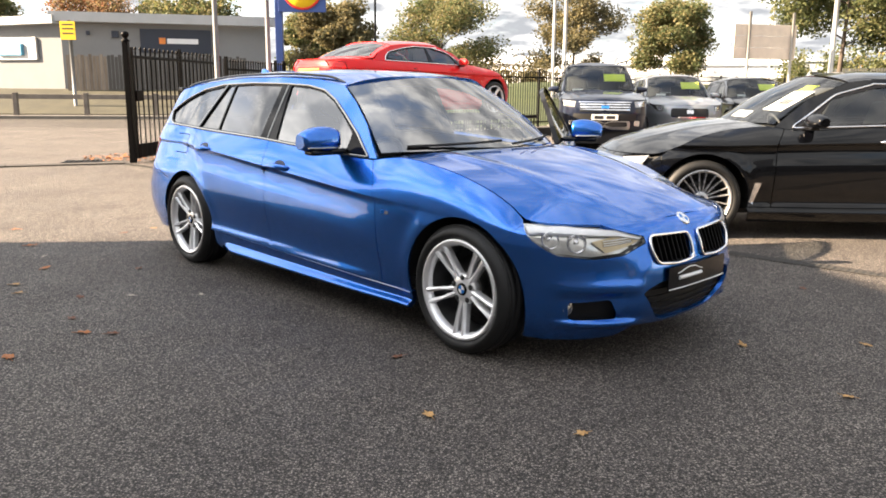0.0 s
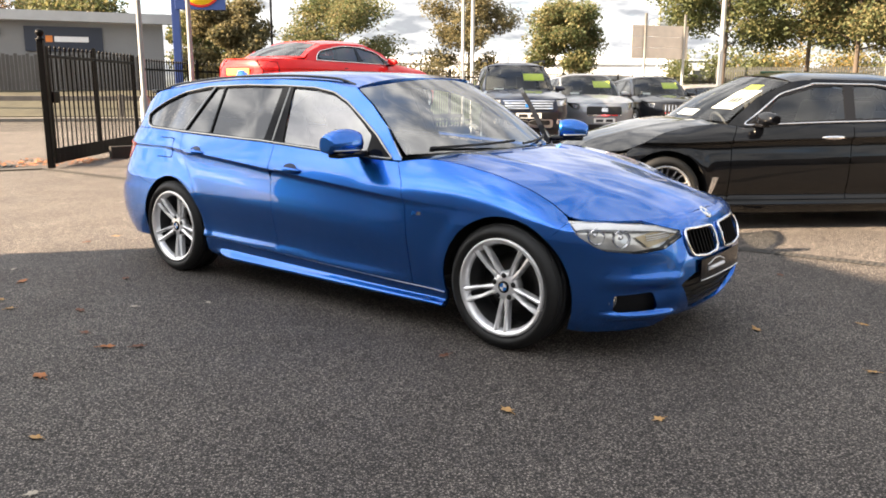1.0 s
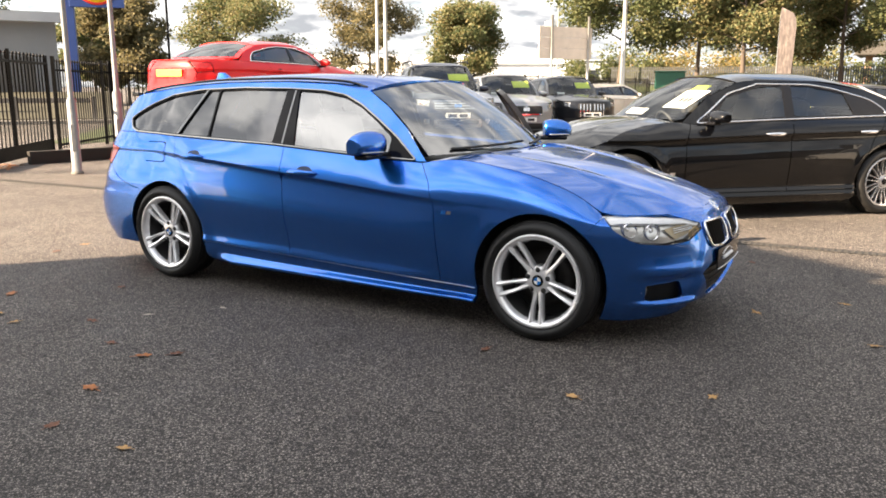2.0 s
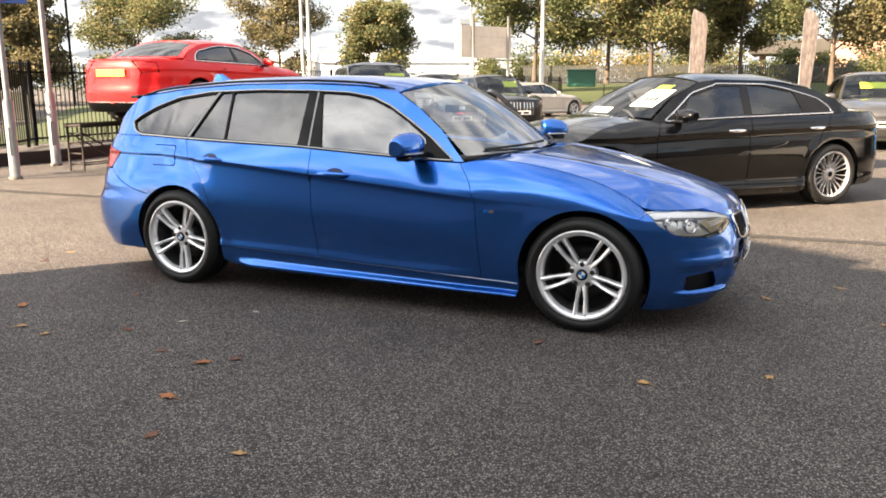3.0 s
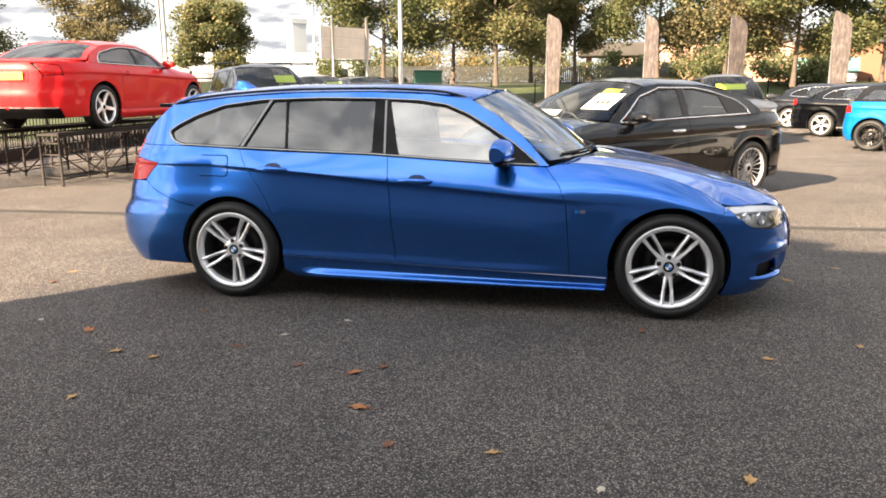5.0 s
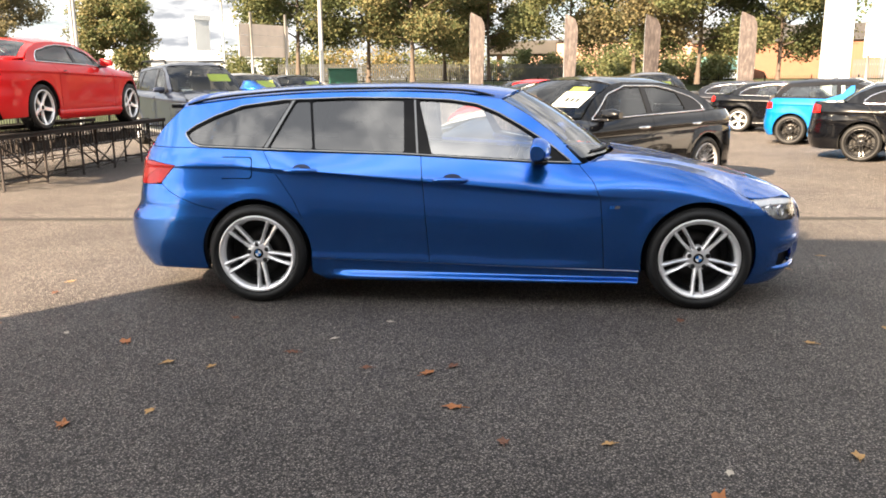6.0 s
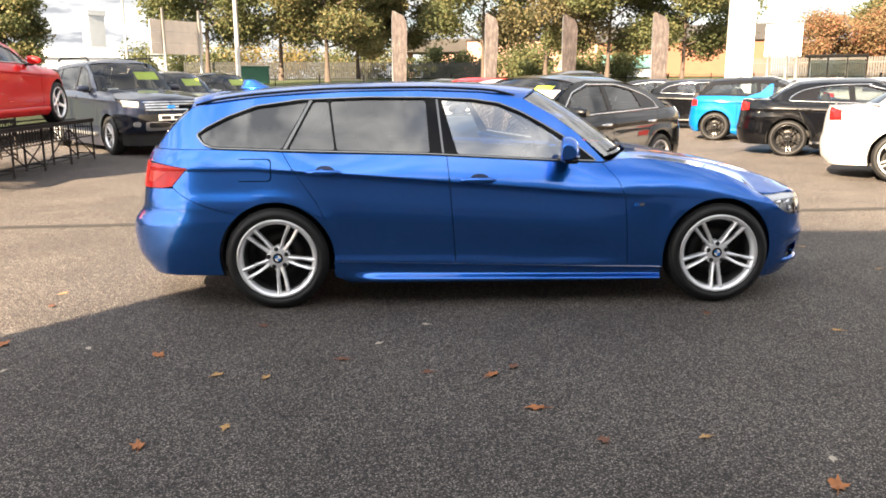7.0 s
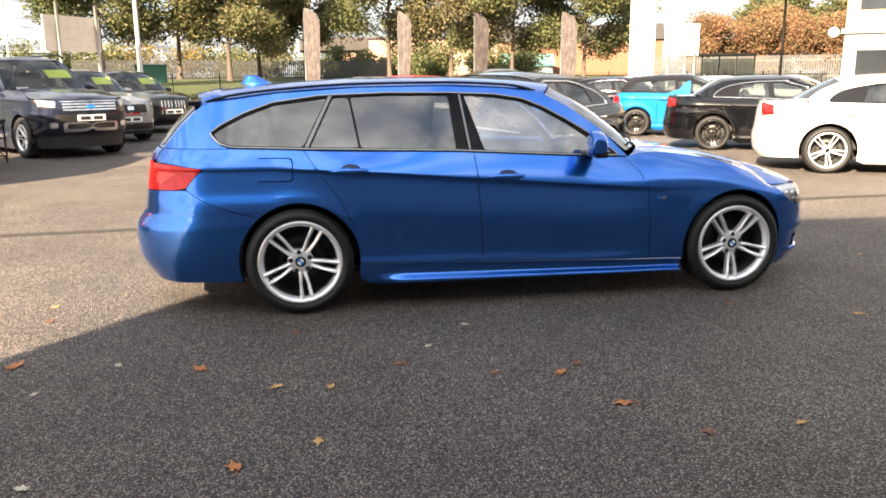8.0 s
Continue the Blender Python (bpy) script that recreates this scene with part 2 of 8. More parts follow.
M["tail_pale"] = plain("tail_pale", (0.72, 0.06, 0.04), 0.2, 0.0, 0.1, 20, Coat_Weight=0.6, Coat_IOR=1.35, Specular_IOR_Level=0.15)
M["lamp_clear"] = plain("lamp_clear", (0.34, 0.345, 0.35), 0.12, 0.55, 0.15, 18, Coat_Weight=1.0)
M["lamp_core"] = plain("lamp_core", (0.80, 0.80, 0.82), 0.12, 0.85, 0.05, 18)
M["lamp_white"] = plain("lamp_white", (0.92, 0.92, 0.92), 0.25, 0.0, 0.05, 18)
M["lamp_cover"] = tinted("lamp_cover", (0.97, 0.97, 0.97), 0.9, 1.4)
# tone mottled strongly to stand for dark and bright glints in the housing
M["lamp_house"] = plain("lamp_house", (0.80, 0.79, 0.74), 0.16, 0.55, 0.30, 22)
M["lamp_amber"] = plain("lamp_amber", (0.50, 0.41, 0.25), 0.2, 0.35, 0.2, 18)
M["badge_blue"] = plain("badge_blue", (0.02, 0.16, 0.50), 0.25, 0.0, 0.05)
M["badge_white"] = plain("badge_white", (0.75, 0.76, 0.78), 0.25, 0.0, 0.05)
M["iron"] = plain("black_iron", (0.0022, 0.0022, 0.0025), 0.4, 0.0, 0.35, 12, 0.2, Specular_IOR_Level=0.08)
M["zinc"] = plain("galvanised_steel", (0.15, 0.155, 0.16), 0.5, 0.3, 0.15, 10)
M["yellow_card"] = plain("yellow_card", (0.70, 0.78, 0.06), 0.6, 0.0, 0.05)
M["white_card"] = plain("white_card", (0.78, 0.78, 0.75), 0.6, 0.0, 0.05)
M["plate_yellow"] = plain("plate_yellow", (0.62, 0.32, 0.055), 0.35, 0.0, 0.05)
M["ink"] = plain("black_ink", (0.02, 0.02, 0.022), 0.5, 0.0, 0.1)


def asphalt(name, tone, warm):
    n = Nodes(name, (tone, tone, tone), 0.85, Specular_IOR_Level=0.30)
    at = n.where()
    big, mid = n.noise(0.35, 6, 0.6, at), n.noise(2.2, 6, 0.6, at)
    st = n.node("ShaderNodeTexVoronoi", Scale=125.0, Randomness=1.0)
    n.link(at, st.inputs["Vector"])
    st2 = n.node("ShaderNodeTexVoronoi", Scale=225.0)
    n.link(at, st2.inputs["Vector"])
    t = lambda k: tuple(tone * k * w for w in warm)
    base = n.ramp(big, [(0.30, t(0.65)), (0.52, t(1.0)), (0.72, t(1.3))])
    base = n.mix(0.35, base, n.ramp(mid, [(0.3, t(0.65)), (0.7, t(1.35))]))
    sp = n.node("ShaderNodeSeparateColor")
    n.link(st.outputs["Color"], sp.inputs["Color"])
    stones = n.ramp(sp.outputs["Red"], [(0.0, t(0.03)), (0.40, t(0.55)), (0.70, t(1.6)), (1.0, t(3.0))])
    sp2 = n.node("ShaderNodeSeparateColor")
    n.link(st2.outputs["Color"], sp2.inputs["Color"])
    grit = n.ramp(sp2.outputs["Green"], [(0.0, t(0.04)), (0.45, t(0.55)), (0.80, t(1.7)), (1.0, t(3.2))])
    body = n.mix(0.90, base, n.mix(0.34, stones, grit))
    # dark binder between the stones
    gap = n.ramp(st.outputs["Distance"], [(0.28, (1, 1, 1)), (0.58, (0.22, 0.22, 0.23))])
    gap2 = n.ramp(st2.outputs["Distance"], [(0.35, (1, 1, 1)), (0.70, (0.5, 0.5, 0.5))])
    patch = n.ramp(n.noise(0.8, 5, 0.6, at), [(0.40, (0.84, 0.84, 0.85)), (0.58, (1.06, 1.06, 1.06))])
    n.color(n.mix(1.0, n.mix(1.0, n.mix(1.0, body, gap, "MULTIPLY"), gap2, "MULTIPLY"), patch, "MULTIPLY"))
    n.rough(mid, 0.50, 0.85)
    h = n.mix(0.4, st.outputs["Distance"], st2.outputs["Distance"])
    n.bump(h, 1.0, 0.012)
    return n.m


M["asphalt"] = asphalt("asphalt", 0.235, (1.12, 0.985, 0.87))
M["asphalt_far"] = asphalt("road_asphalt", 0.15, (1.10, 0.97, 0.84))
M["concrete"] = plain("concrete", (0.13, 0.12, 0.107), 0.9, 0.0, 0.22, 2.5, 0.4)


def grass_mat():
    n = Nodes("grass", (0.07, 0.12, 0.025), 0.9)
    a, b = n.noise(0.8, 6), n.noise(28.0, 5)
    c = n.ramp(a, [(0.3, (0.03, 0.045, 0.013)), (0.7, (0.07, 0.085, 0.026))])
    n.color(n.mix(0.45, c, n.ramp(b, [(0.3, (0.02, 0.038, 0.008)), (0.7, (0.085, 0.10, 0.036))])))
    n.bump(b, 0.8, 0.04)
    return n.m


M["grass"] = grass_mat()

# ---- car surface engine: smooth curves, a wrapped lower body and panels cut from it ----
from mathutils.geometry import delaunay_2d_cdt


class Curve:
    """A monotone smooth curve through (x, value) points."""

    def __init__(self, pts):
        pts = [p for i, p in enumerate(sorted(pts)) if not i or p[0] - sorted(pts)[i - 1][0] > 1e-6]
        self.x, self.y = np.array([p[0] for p in pts], float), np.array([p[1] for p in pts], float)
        h, d = np.diff(self.x), np.diff(self.y) / np.diff(self.x)
        m = np.zeros(len(pts))
        m[0], m[-1] = d[0], d[-1]
        for i in range(1, len(pts) - 1):
            if d[i - 1] * d[i] > 0:
                w1, w2 = 2 * h[i] + h[i - 1], h[i] + 2 * h[i - 1]
                m[i] = (w1 + w2) / (w1 / d[i - 1] + w2 / d[i])
        self.m = m

    def __call__(self, v):
        v = np.clip(np.asarray(v, float), self.x[0], self.x[-1])
        i = np.clip(np.searchsorted(self.x, v) - 1, 0, len(self.x) - 2)
        h = self.x[i + 1] - self.x[i]
        t = (v - self.x[i]) / h
        return ((2 * t**3 - 3 * t**2 + 1) * self.y[i] + (t**3 - 2 * t**2 + t) * h * self.m[i]
                + (-2 * t**3 + 3 * t**2) * self.y[i + 1] + (t**3 - t**2) * h * self.m[i + 1])


class Shape:
    """The outer surface of a car: x ahead, y to its left, z up, the origin on the ground between the axles."""

    def __init__(self, c):
        self.c = c
        self.nose, self.tail = Curve(c["nose"]), Curve(c["tail"])
        self.ztop, self.ytop0 = Curve(c["ztop"]), Curve(c["ytop"])
        self.crease = Curve(c["crease"])
        self.low = Curve(c["low"])
        self.taper = Curve(c["taper"])
        self.rear_low = Curve(c.get("rear_flank", [(0.0, 0.91), (0.2, 0.960), (0.42, 0.997), (0.58, 0.997), (0.8, 0.979), (1.0, 0.954)]))
        self.wing_low = Curve(c.get("wing_low", c["low"]))
        self.xa, self.xb, self.nf, self.nr = c["xa"], c["xb"], c["nf"], c["nr"]
        self.K = 0.9
        self.tumble = c["tumble"]

    def width(self, x, z, xz=None):
        """Half width of the flanks; xz is the place along the car whose crease and top are used."""
        x, z = np.asarray(x, float), np.asarray(z, float)
        xz = x if xz is None or "wing_low" not in self.c else np.maximum(np.asarray(xz, float), x)
        zc, zt, yt = self.crease(xz), self.ztop(xz), self.ytop0(xz)
        yc = self.c["hw"] * self.taper(x)
        k = np.clip((z - 0.12) / np.maximum(zc - 0.12, 0.05), 0, 1)
        b = np.clip((-1.05 - x) / 0.6, 0, 1)
        b = b * b * (3 - 2 * b) * self.c.get("haunch", 0.0)
        if "wing_low" in self.c:
            f = np.clip((1.02 - x) / 0.55, 0, 1)
            f = f * f * (3 - 2 * f)
            flank = self.low(k) * f + self.wing_low(k) * (1 - f)
        else:
            flank = self.low(k)
        below = (flank * (1 - b) + self.rear_low(k) * b) * yc
        yc = yc * (1 - self.c.get("tuck", 0.046) * b)
        h = np.clip((z - zc) / np.maximum(zt - zc, 0.03), 0, 1.15)
        p = self.c["pow"](xz)
        above = yc - (yc - yt) * h**p
        lip = np.clip((z - zc + 0.016) / 0.015, 0, 1)
        below = below * (1 - lip) + yc * lip
        y = np.where(z < zc, below, above)
        for ax in (self.c["axf"], self.c["axr"]):
            r = np.hypot(x - ax, z - self.c["R"])
            y = y + self.c["flare"] * np.exp(-((r - self.c["ra"]) / 0.05) ** 2) * (z < zc + 0.25)
        return y

    def lower(self, s, z):
        """The body below the windows: s is x along the flank, and runs on round the corners to the middle."""
        s, z = np.asarray(s, float), np.asarray(z, float)
        xs = np.clip(s, self.xb, self.xa)
        th = np.clip(np.where(s > self.xa, s - self.xa, self.xb - s), 0, None) / self.K
        th = np.clip(th, 0, math.pi / 2)
        n = np.where(s > self.xa, self.nf, self.nr)
        end = np.where(s > self.xa, self.nose(z) - self.xa, self.tail(z) - self.xb)
        sn, cs = np.sin(th), np.maximum(np.cos(th), 0)
        x = xs + end * sn ** (2 / n)
        y = self.width(xs, z, x) * cs ** (2 / n)
        if "relief" in self.c:
            x = x + np.where(s > self.xa, self.c["relief"](y, z) * np.clip((x - 1.82) / 0.12, 0, 1), 0.0)
        return np.stack([x, y, z + 0 * x], -1)

    def at_x(self, x, z):
        """The s at which the body has this x at the height z."""
        if self.xb <= x <= self.xa:
            return x
        if x > self.xa:
            f = min(1.0, (x - self.xa) / (float(self.nose(z)) - self.xa))
            return self.xa + self.K * math.asin(f ** (self.nf / 2))
        f = min(1.0, (x - self.xb) / (float(self.tail(z)) - self.xb))
        return self.xb - self.K * math.asin(f ** (self.nr / 2))

    def at_y(self, y, z, rear=False):
        """The s at which the front (or rear) has this y at the height z."""
        xe, n = (self.xb, self.nr) if rear else (self.xa, self.nf)
        x, th = xe, 0.0
        for _ in range(5):
            f = min(1.0, abs(y) / float(self.width(xe, z, x)))
            th = math.acos(f ** (n / 2))
            if not rear:
                x = xe + (float(self.nose(z)) - xe) * math.sin(th) ** (2 / n)
        return xe - self.K * th if rear else xe + self.K * th

    def top_y(self, x):
        """Half width at the top of the lower body."""
        x = np.asarray(x, float)
        z = self.ztop(x)
        y = self.width(np.clip(x, self.xb, self.xa), z, x)
        ff = np.clip((x - self.xa) / np.maximum(self.nose(z) - self.xa, 0.01), 0, 1)
        fr = np.clip((x - self.xb) / np.minimum(self.tail(z) - self.xb, -0.01), 0, 1)
        return y * (1 - ff**self.nf) ** (1 / self.nf) * (1 - fr**self.nr) ** (1 / self.nr)

    def green(self, x, z):
        """The sides of the cabin."""
        x, z = np.asarray(x, float), np.asarray(z, float)
        h = z - self.ztop(x)
        return np.stack([x, self.top_y(x) - self.tumble * h - 0.10 * h * h, z], -1)


def clip_half(poly, axis, value, keep_less):
    out = []
    for i, p in enumerate(poly):
        q = poly[(i + 1) % len(poly)]
        a, b = (p[axis] <= value, q[axis] <= value) if keep_less else (p[axis] >= value, q[axis] >= value)
        if a:
            out.append(p)
        if a != b:
            t = (value - p[axis]) / (q[axis] - p[axis])
            out.append((value, p[1] + t * (q[1] - p[1])) if axis == 0 else (p[0] + t * (q[0] - p[0]), value))
    return out


def dense(loop, step):
    out = []
    for i, p in enumerate(loop):
        q = loop[(i + 1) % len(loop)]
        n = max(1, int(math.hypot(q[0] - p[0], q[1] - p[1]) / step + 0.5))
        out += [(p[0] + (q[0] - p[0]) * k / n, p[1] + (q[1] - p[1]) * k / n) for k in range(n)]
    return out


def area(loop):
    return sum(p[0] * q[1] - q[0] * p[1] for p, q in zip(loop, loop[1:] + loop[:1])) / 2


def rounded(loop, r, n=5):
    """The loop with its corners rounded by r; r may be one number a corner."""
    out = []
    m = len(loop)
    for i, p in enumerate(loop):
        rr = r[i] if isinstance(r, (list, tuple)) else r
        a, b = loop[i - 1], loop[(i + 1) % m]
        la, lb = math.hypot(a[0] - p[0], a[1] - p[1]), math.hypot(b[0] - p[0], b[1] - p[1])
        k = min(rr, la * 0.48, lb * 0.48)
        if k < 1e-4:
            out.append(p)
            continue
        pa = (p[0] + (a[0] - p[0]) * k / la, p[1] + (a[1] - p[1]) * k / la)
        pb = (p[0] + (b[0] - p[0]) * k / lb, p[1] + (b[1] - p[1]) * k / lb)
        for j in range(n + 1):
            t = j / n
            out.append(tuple((1 - t) ** 2 * pa[c] + 2 * t * (1 - t) * p[c] + t * t * pb[c] for c in (0, 1)))
    return out


def arc(cx, cz, r, a0, a1, n=18):
    return [(cx + r * math.cos(radians(a0 + (a1 - a0) * k / n)), cz + r * math.sin(radians(a0 + (a1 - a0) * k / n))) for k in range(n + 1)]


class Sheet:
    """Vertices, faces and smooth normals gathered from one or more panels."""

    def __init__(self):
        self.v, self.f, self.n = [], [], []

    def add(self, loop, fn, out, du=0.05, dv=0.05, thick=0.012, holes=(), lift=0.0, sides=(1,), skirt=True, smooth=0.004, fold=None):
        """A panel: the loop (and holes) of (a, b), mapped by fn onto the car; out(points) tells where outside lies."""
        loop = dense(loop if area(loop) > 0 else loop[::-1], min(du, dv))
        holes = [dense(h if area(h) < 0 else h[::-1], min(du, dv)) for h in holes]
        pts, edges = [], []
        for lp in [loop, *holes]:
            k0 = len(pts)
            pts += lp
            edges += [(k0 + q, k0 + (q + 1) % len(lp)) for q in range(len(lp))]
        rim = np.array(pts)
        lo, hi = rim.min(0), rim.max(0)
        ga, gb = np.meshgrid(np.arange(lo[0] + du * 0.5, hi[0], du), np.arange(lo[1] + dv * 0.5, hi[1], dv))
        grid = np.stack([ga.ravel(), gb.ravel()], -1)
        if len(grid):
            inside = np.zeros(len(grid), bool)
            for q0, q1 in edges:
                (xa, ya), (xb, yb) = pts[q0], pts[q1]
                if ya != yb:
                    cross = ((ya > grid[:, 1]) != (yb > grid[:, 1])) & (grid[:, 0] < (xb - xa) * (grid[:, 1] - ya) / (yb - ya) + xa)
                    inside ^= cross
            near = np.min(np.hypot(grid[:, None, 0] - rim[None, :, 0], grid[:, None, 1] - rim[None, :, 1]), axis=1)
            grid = grid[inside & (near > 0.35 * min(du, dv))]
        if fold is not None:
            fa = np.arange(lo[0] + 0.004, hi[0], du * 0.6)
            rows = np.concatenate([np.stack([fa, fold(fa) + o], -1) for o in (-0.045, -0.030, -0.016, -0.0085, -0.001, 0.006, 0.016)])
            if len(grid):
                grid = grid[np.abs(grid[:, 1] - fold(grid[:, 0])) > 0.052]
            keep = np.zeros(len(rows), bool)
            for q0, q1 in edges:
                (xa, ya), (xb, yb) = pts[q0], pts[q1]
                if ya != yb:
                    keep ^= ((ya > rows[:, 1]) != (yb > rows[:, 1])) & (rows[:, 0] < (xb - xa) * (rows[:, 1] - ya) / (yb - ya) + xa)
            near = np.min(np.hypot(rows[:, None, 0] - rim[None, :, 0], rows[:, None, 1] - rim[None, :, 1]), axis=1)
            grid = np.concatenate([grid, rows[keep & (near > 0.003)]])
        got = delaunay_2d_cdt([Vector(p) for p in pts] + [Vector(p) for p in grid], edges, [], 0, 1e-6)
        verts, faces = [tuple(p) for p in got[0]], [list(f) for f in got[2]]
        faces = [f if area([verts[q] for q in f]) > 0 else f[::-1] for f in faces]
        mid = np.array([np.mean([verts[q] for q in f], axis=0) for f in faces])
        within = np.zeros(len(mid), bool)
        for q0, q1 in edges:
            (xa, ya), (xb, yb) = pts[q0], pts[q1]
            if ya != yb:
                within ^= ((ya > mid[:, 1]) != (yb > mid[:, 1])) & (mid[:, 0] < (xb - xa) * (mid[:, 1] - ya) / (yb - ya) + xa)
        faces = [f for f, ok in zip(faces, within) if ok]
        ab = np.array(verts)
        P, N, flip = self.frame_at(ab, fn, out, smooth)
        P = P + N * lift
        rims = []
        if skirt:
            for lp in [loop, *holes]:
                e = np.array(lp)
                Q, M, _ = self.frame_at(e, fn, out, smooth)
                Q = Q + M * lift
                T = np.roll(Q, -1, 0) - np.roll(Q, 1, 0)
                T /= np.maximum(np.linalg.norm(T, axis=1, keepdims=True), 1e-9)
                S = np.cross(T, M) * (-1 if flip else 1)
                rims.append((Q, Q - M * thick, S))
        for sg in sides:
            m = np.array([1, sg, 1])
            base = len(self.v)
            self.v += [tuple(p) for p in P * m]
            self.n += [tuple(p) for p in N * m]
            rev = flip != (sg < 0)
            self.f += [[base + q for q in (f[::-1] if rev else f)] for f in faces]
            for Q, B, S in rims:
                base, k = len(self.v), len(Q)
                self.v += [tuple(p) for p in Q * m] + [tuple(p) for p in B * m]
                self.n += [tuple(p) for p in S * m] * 2
                for i in range(k):
                    j = (i + 1) % k
                    q = [base + i, base + k + i, base + k + j, base + j]
                    self.f.append(q[::-1] if rev else q)
        return self

    def frame_at(self, ab, fn, out, e):
        a, b = ab[:, 0], ab[:, 1]
        P = fn(a, b)
        U, V = fn(a + e, b) - fn(a - e, b), fn(a, b + e) - fn(a, b - e)
        N = np.cross(U, V)
        L = np.linalg.norm(N, axis=1, keepdims=True)
        good = L[:, 0] > 1e-9
        N = N / np.maximum(L, 1e-9)
        O = out(P)
        flip = float(np.sum(np.einsum("ij,ij->i", N[good], O[good]))) < 0
        if flip:
            N = -N
        N[~good] = O[~good] / np.maximum(np.linalg.norm(O[~good], axis=1, keepdims=True), 1e-9)
        return P, N, flip


def outward(P):
    return np.stack([P[:, 0] * 0.15, P[:, 1], (P[:, 2] - 0.55) * 0.3], -1)


def upward(P):
    return np.stack([P[:, 0] * 0, P[:, 1] * 0, P[:, 0] * 0 + 1], -1)


def forward(P):
    return np.stack([P[:, 0] * 0 + 1, P[:, 1] * 0, P[:, 0] * 0 + 0.6], -1)


def backward(P):
    return np.stack([P[:, 0] * 0 - 1, P[:, 1] * 0, P[:, 0] * 0 + 0.4], -1)

def ease(v, a, b):
    t = np.clip((v - a) / (b - a), 0, 1)
    return t * t * (3 - 2 * t)


def bumper_relief(y, z):
    """How far the sporty front bumper stands out: a nose section with a ridge beside the grille, a shelf over the fog lamps, a hollow round them and a ledge below."""
    y = np.abs(y)
    edge = 0.43 + 0.10 * np.clip((0.42 - z) / 0.2, -0.6, 1)
    nose = 0.012 * (1 - ease(y, edge - 0.02, edge + 0.05)) * ease(z, 0.24, 0.34) * (1 - ease(z, 0.56, 0.63))
    shelf = 0.012 * np.exp(-(((z - 0.405) / 0.026) ** 2)) * ease(y, 0.36, 0.50) * (1 - ease(y, 0.74, 0.84))
    over = -0.006 * np.exp(-(((z - 0.485) / 0.035) ** 2)) * ease(y, 0.44, 0.54) * (1 - ease(y, 0.72, 0.84))
    hollow = -0.022 * ease(z, 0.235, 0.255) * (1 - ease(z, 0.350, 0.385)) * ease(y, 0.41, 0.49) * (1 - ease(y, 0.72, 0.80))
    ledge = 0.026 * np.exp(-(((z - 0.222) / 0.014) ** 2)) * ease(y, 0.33, 0.45) * (1 - ease(y, 0.72, 0.84))
    return nose + shelf + over + hollow + ledge


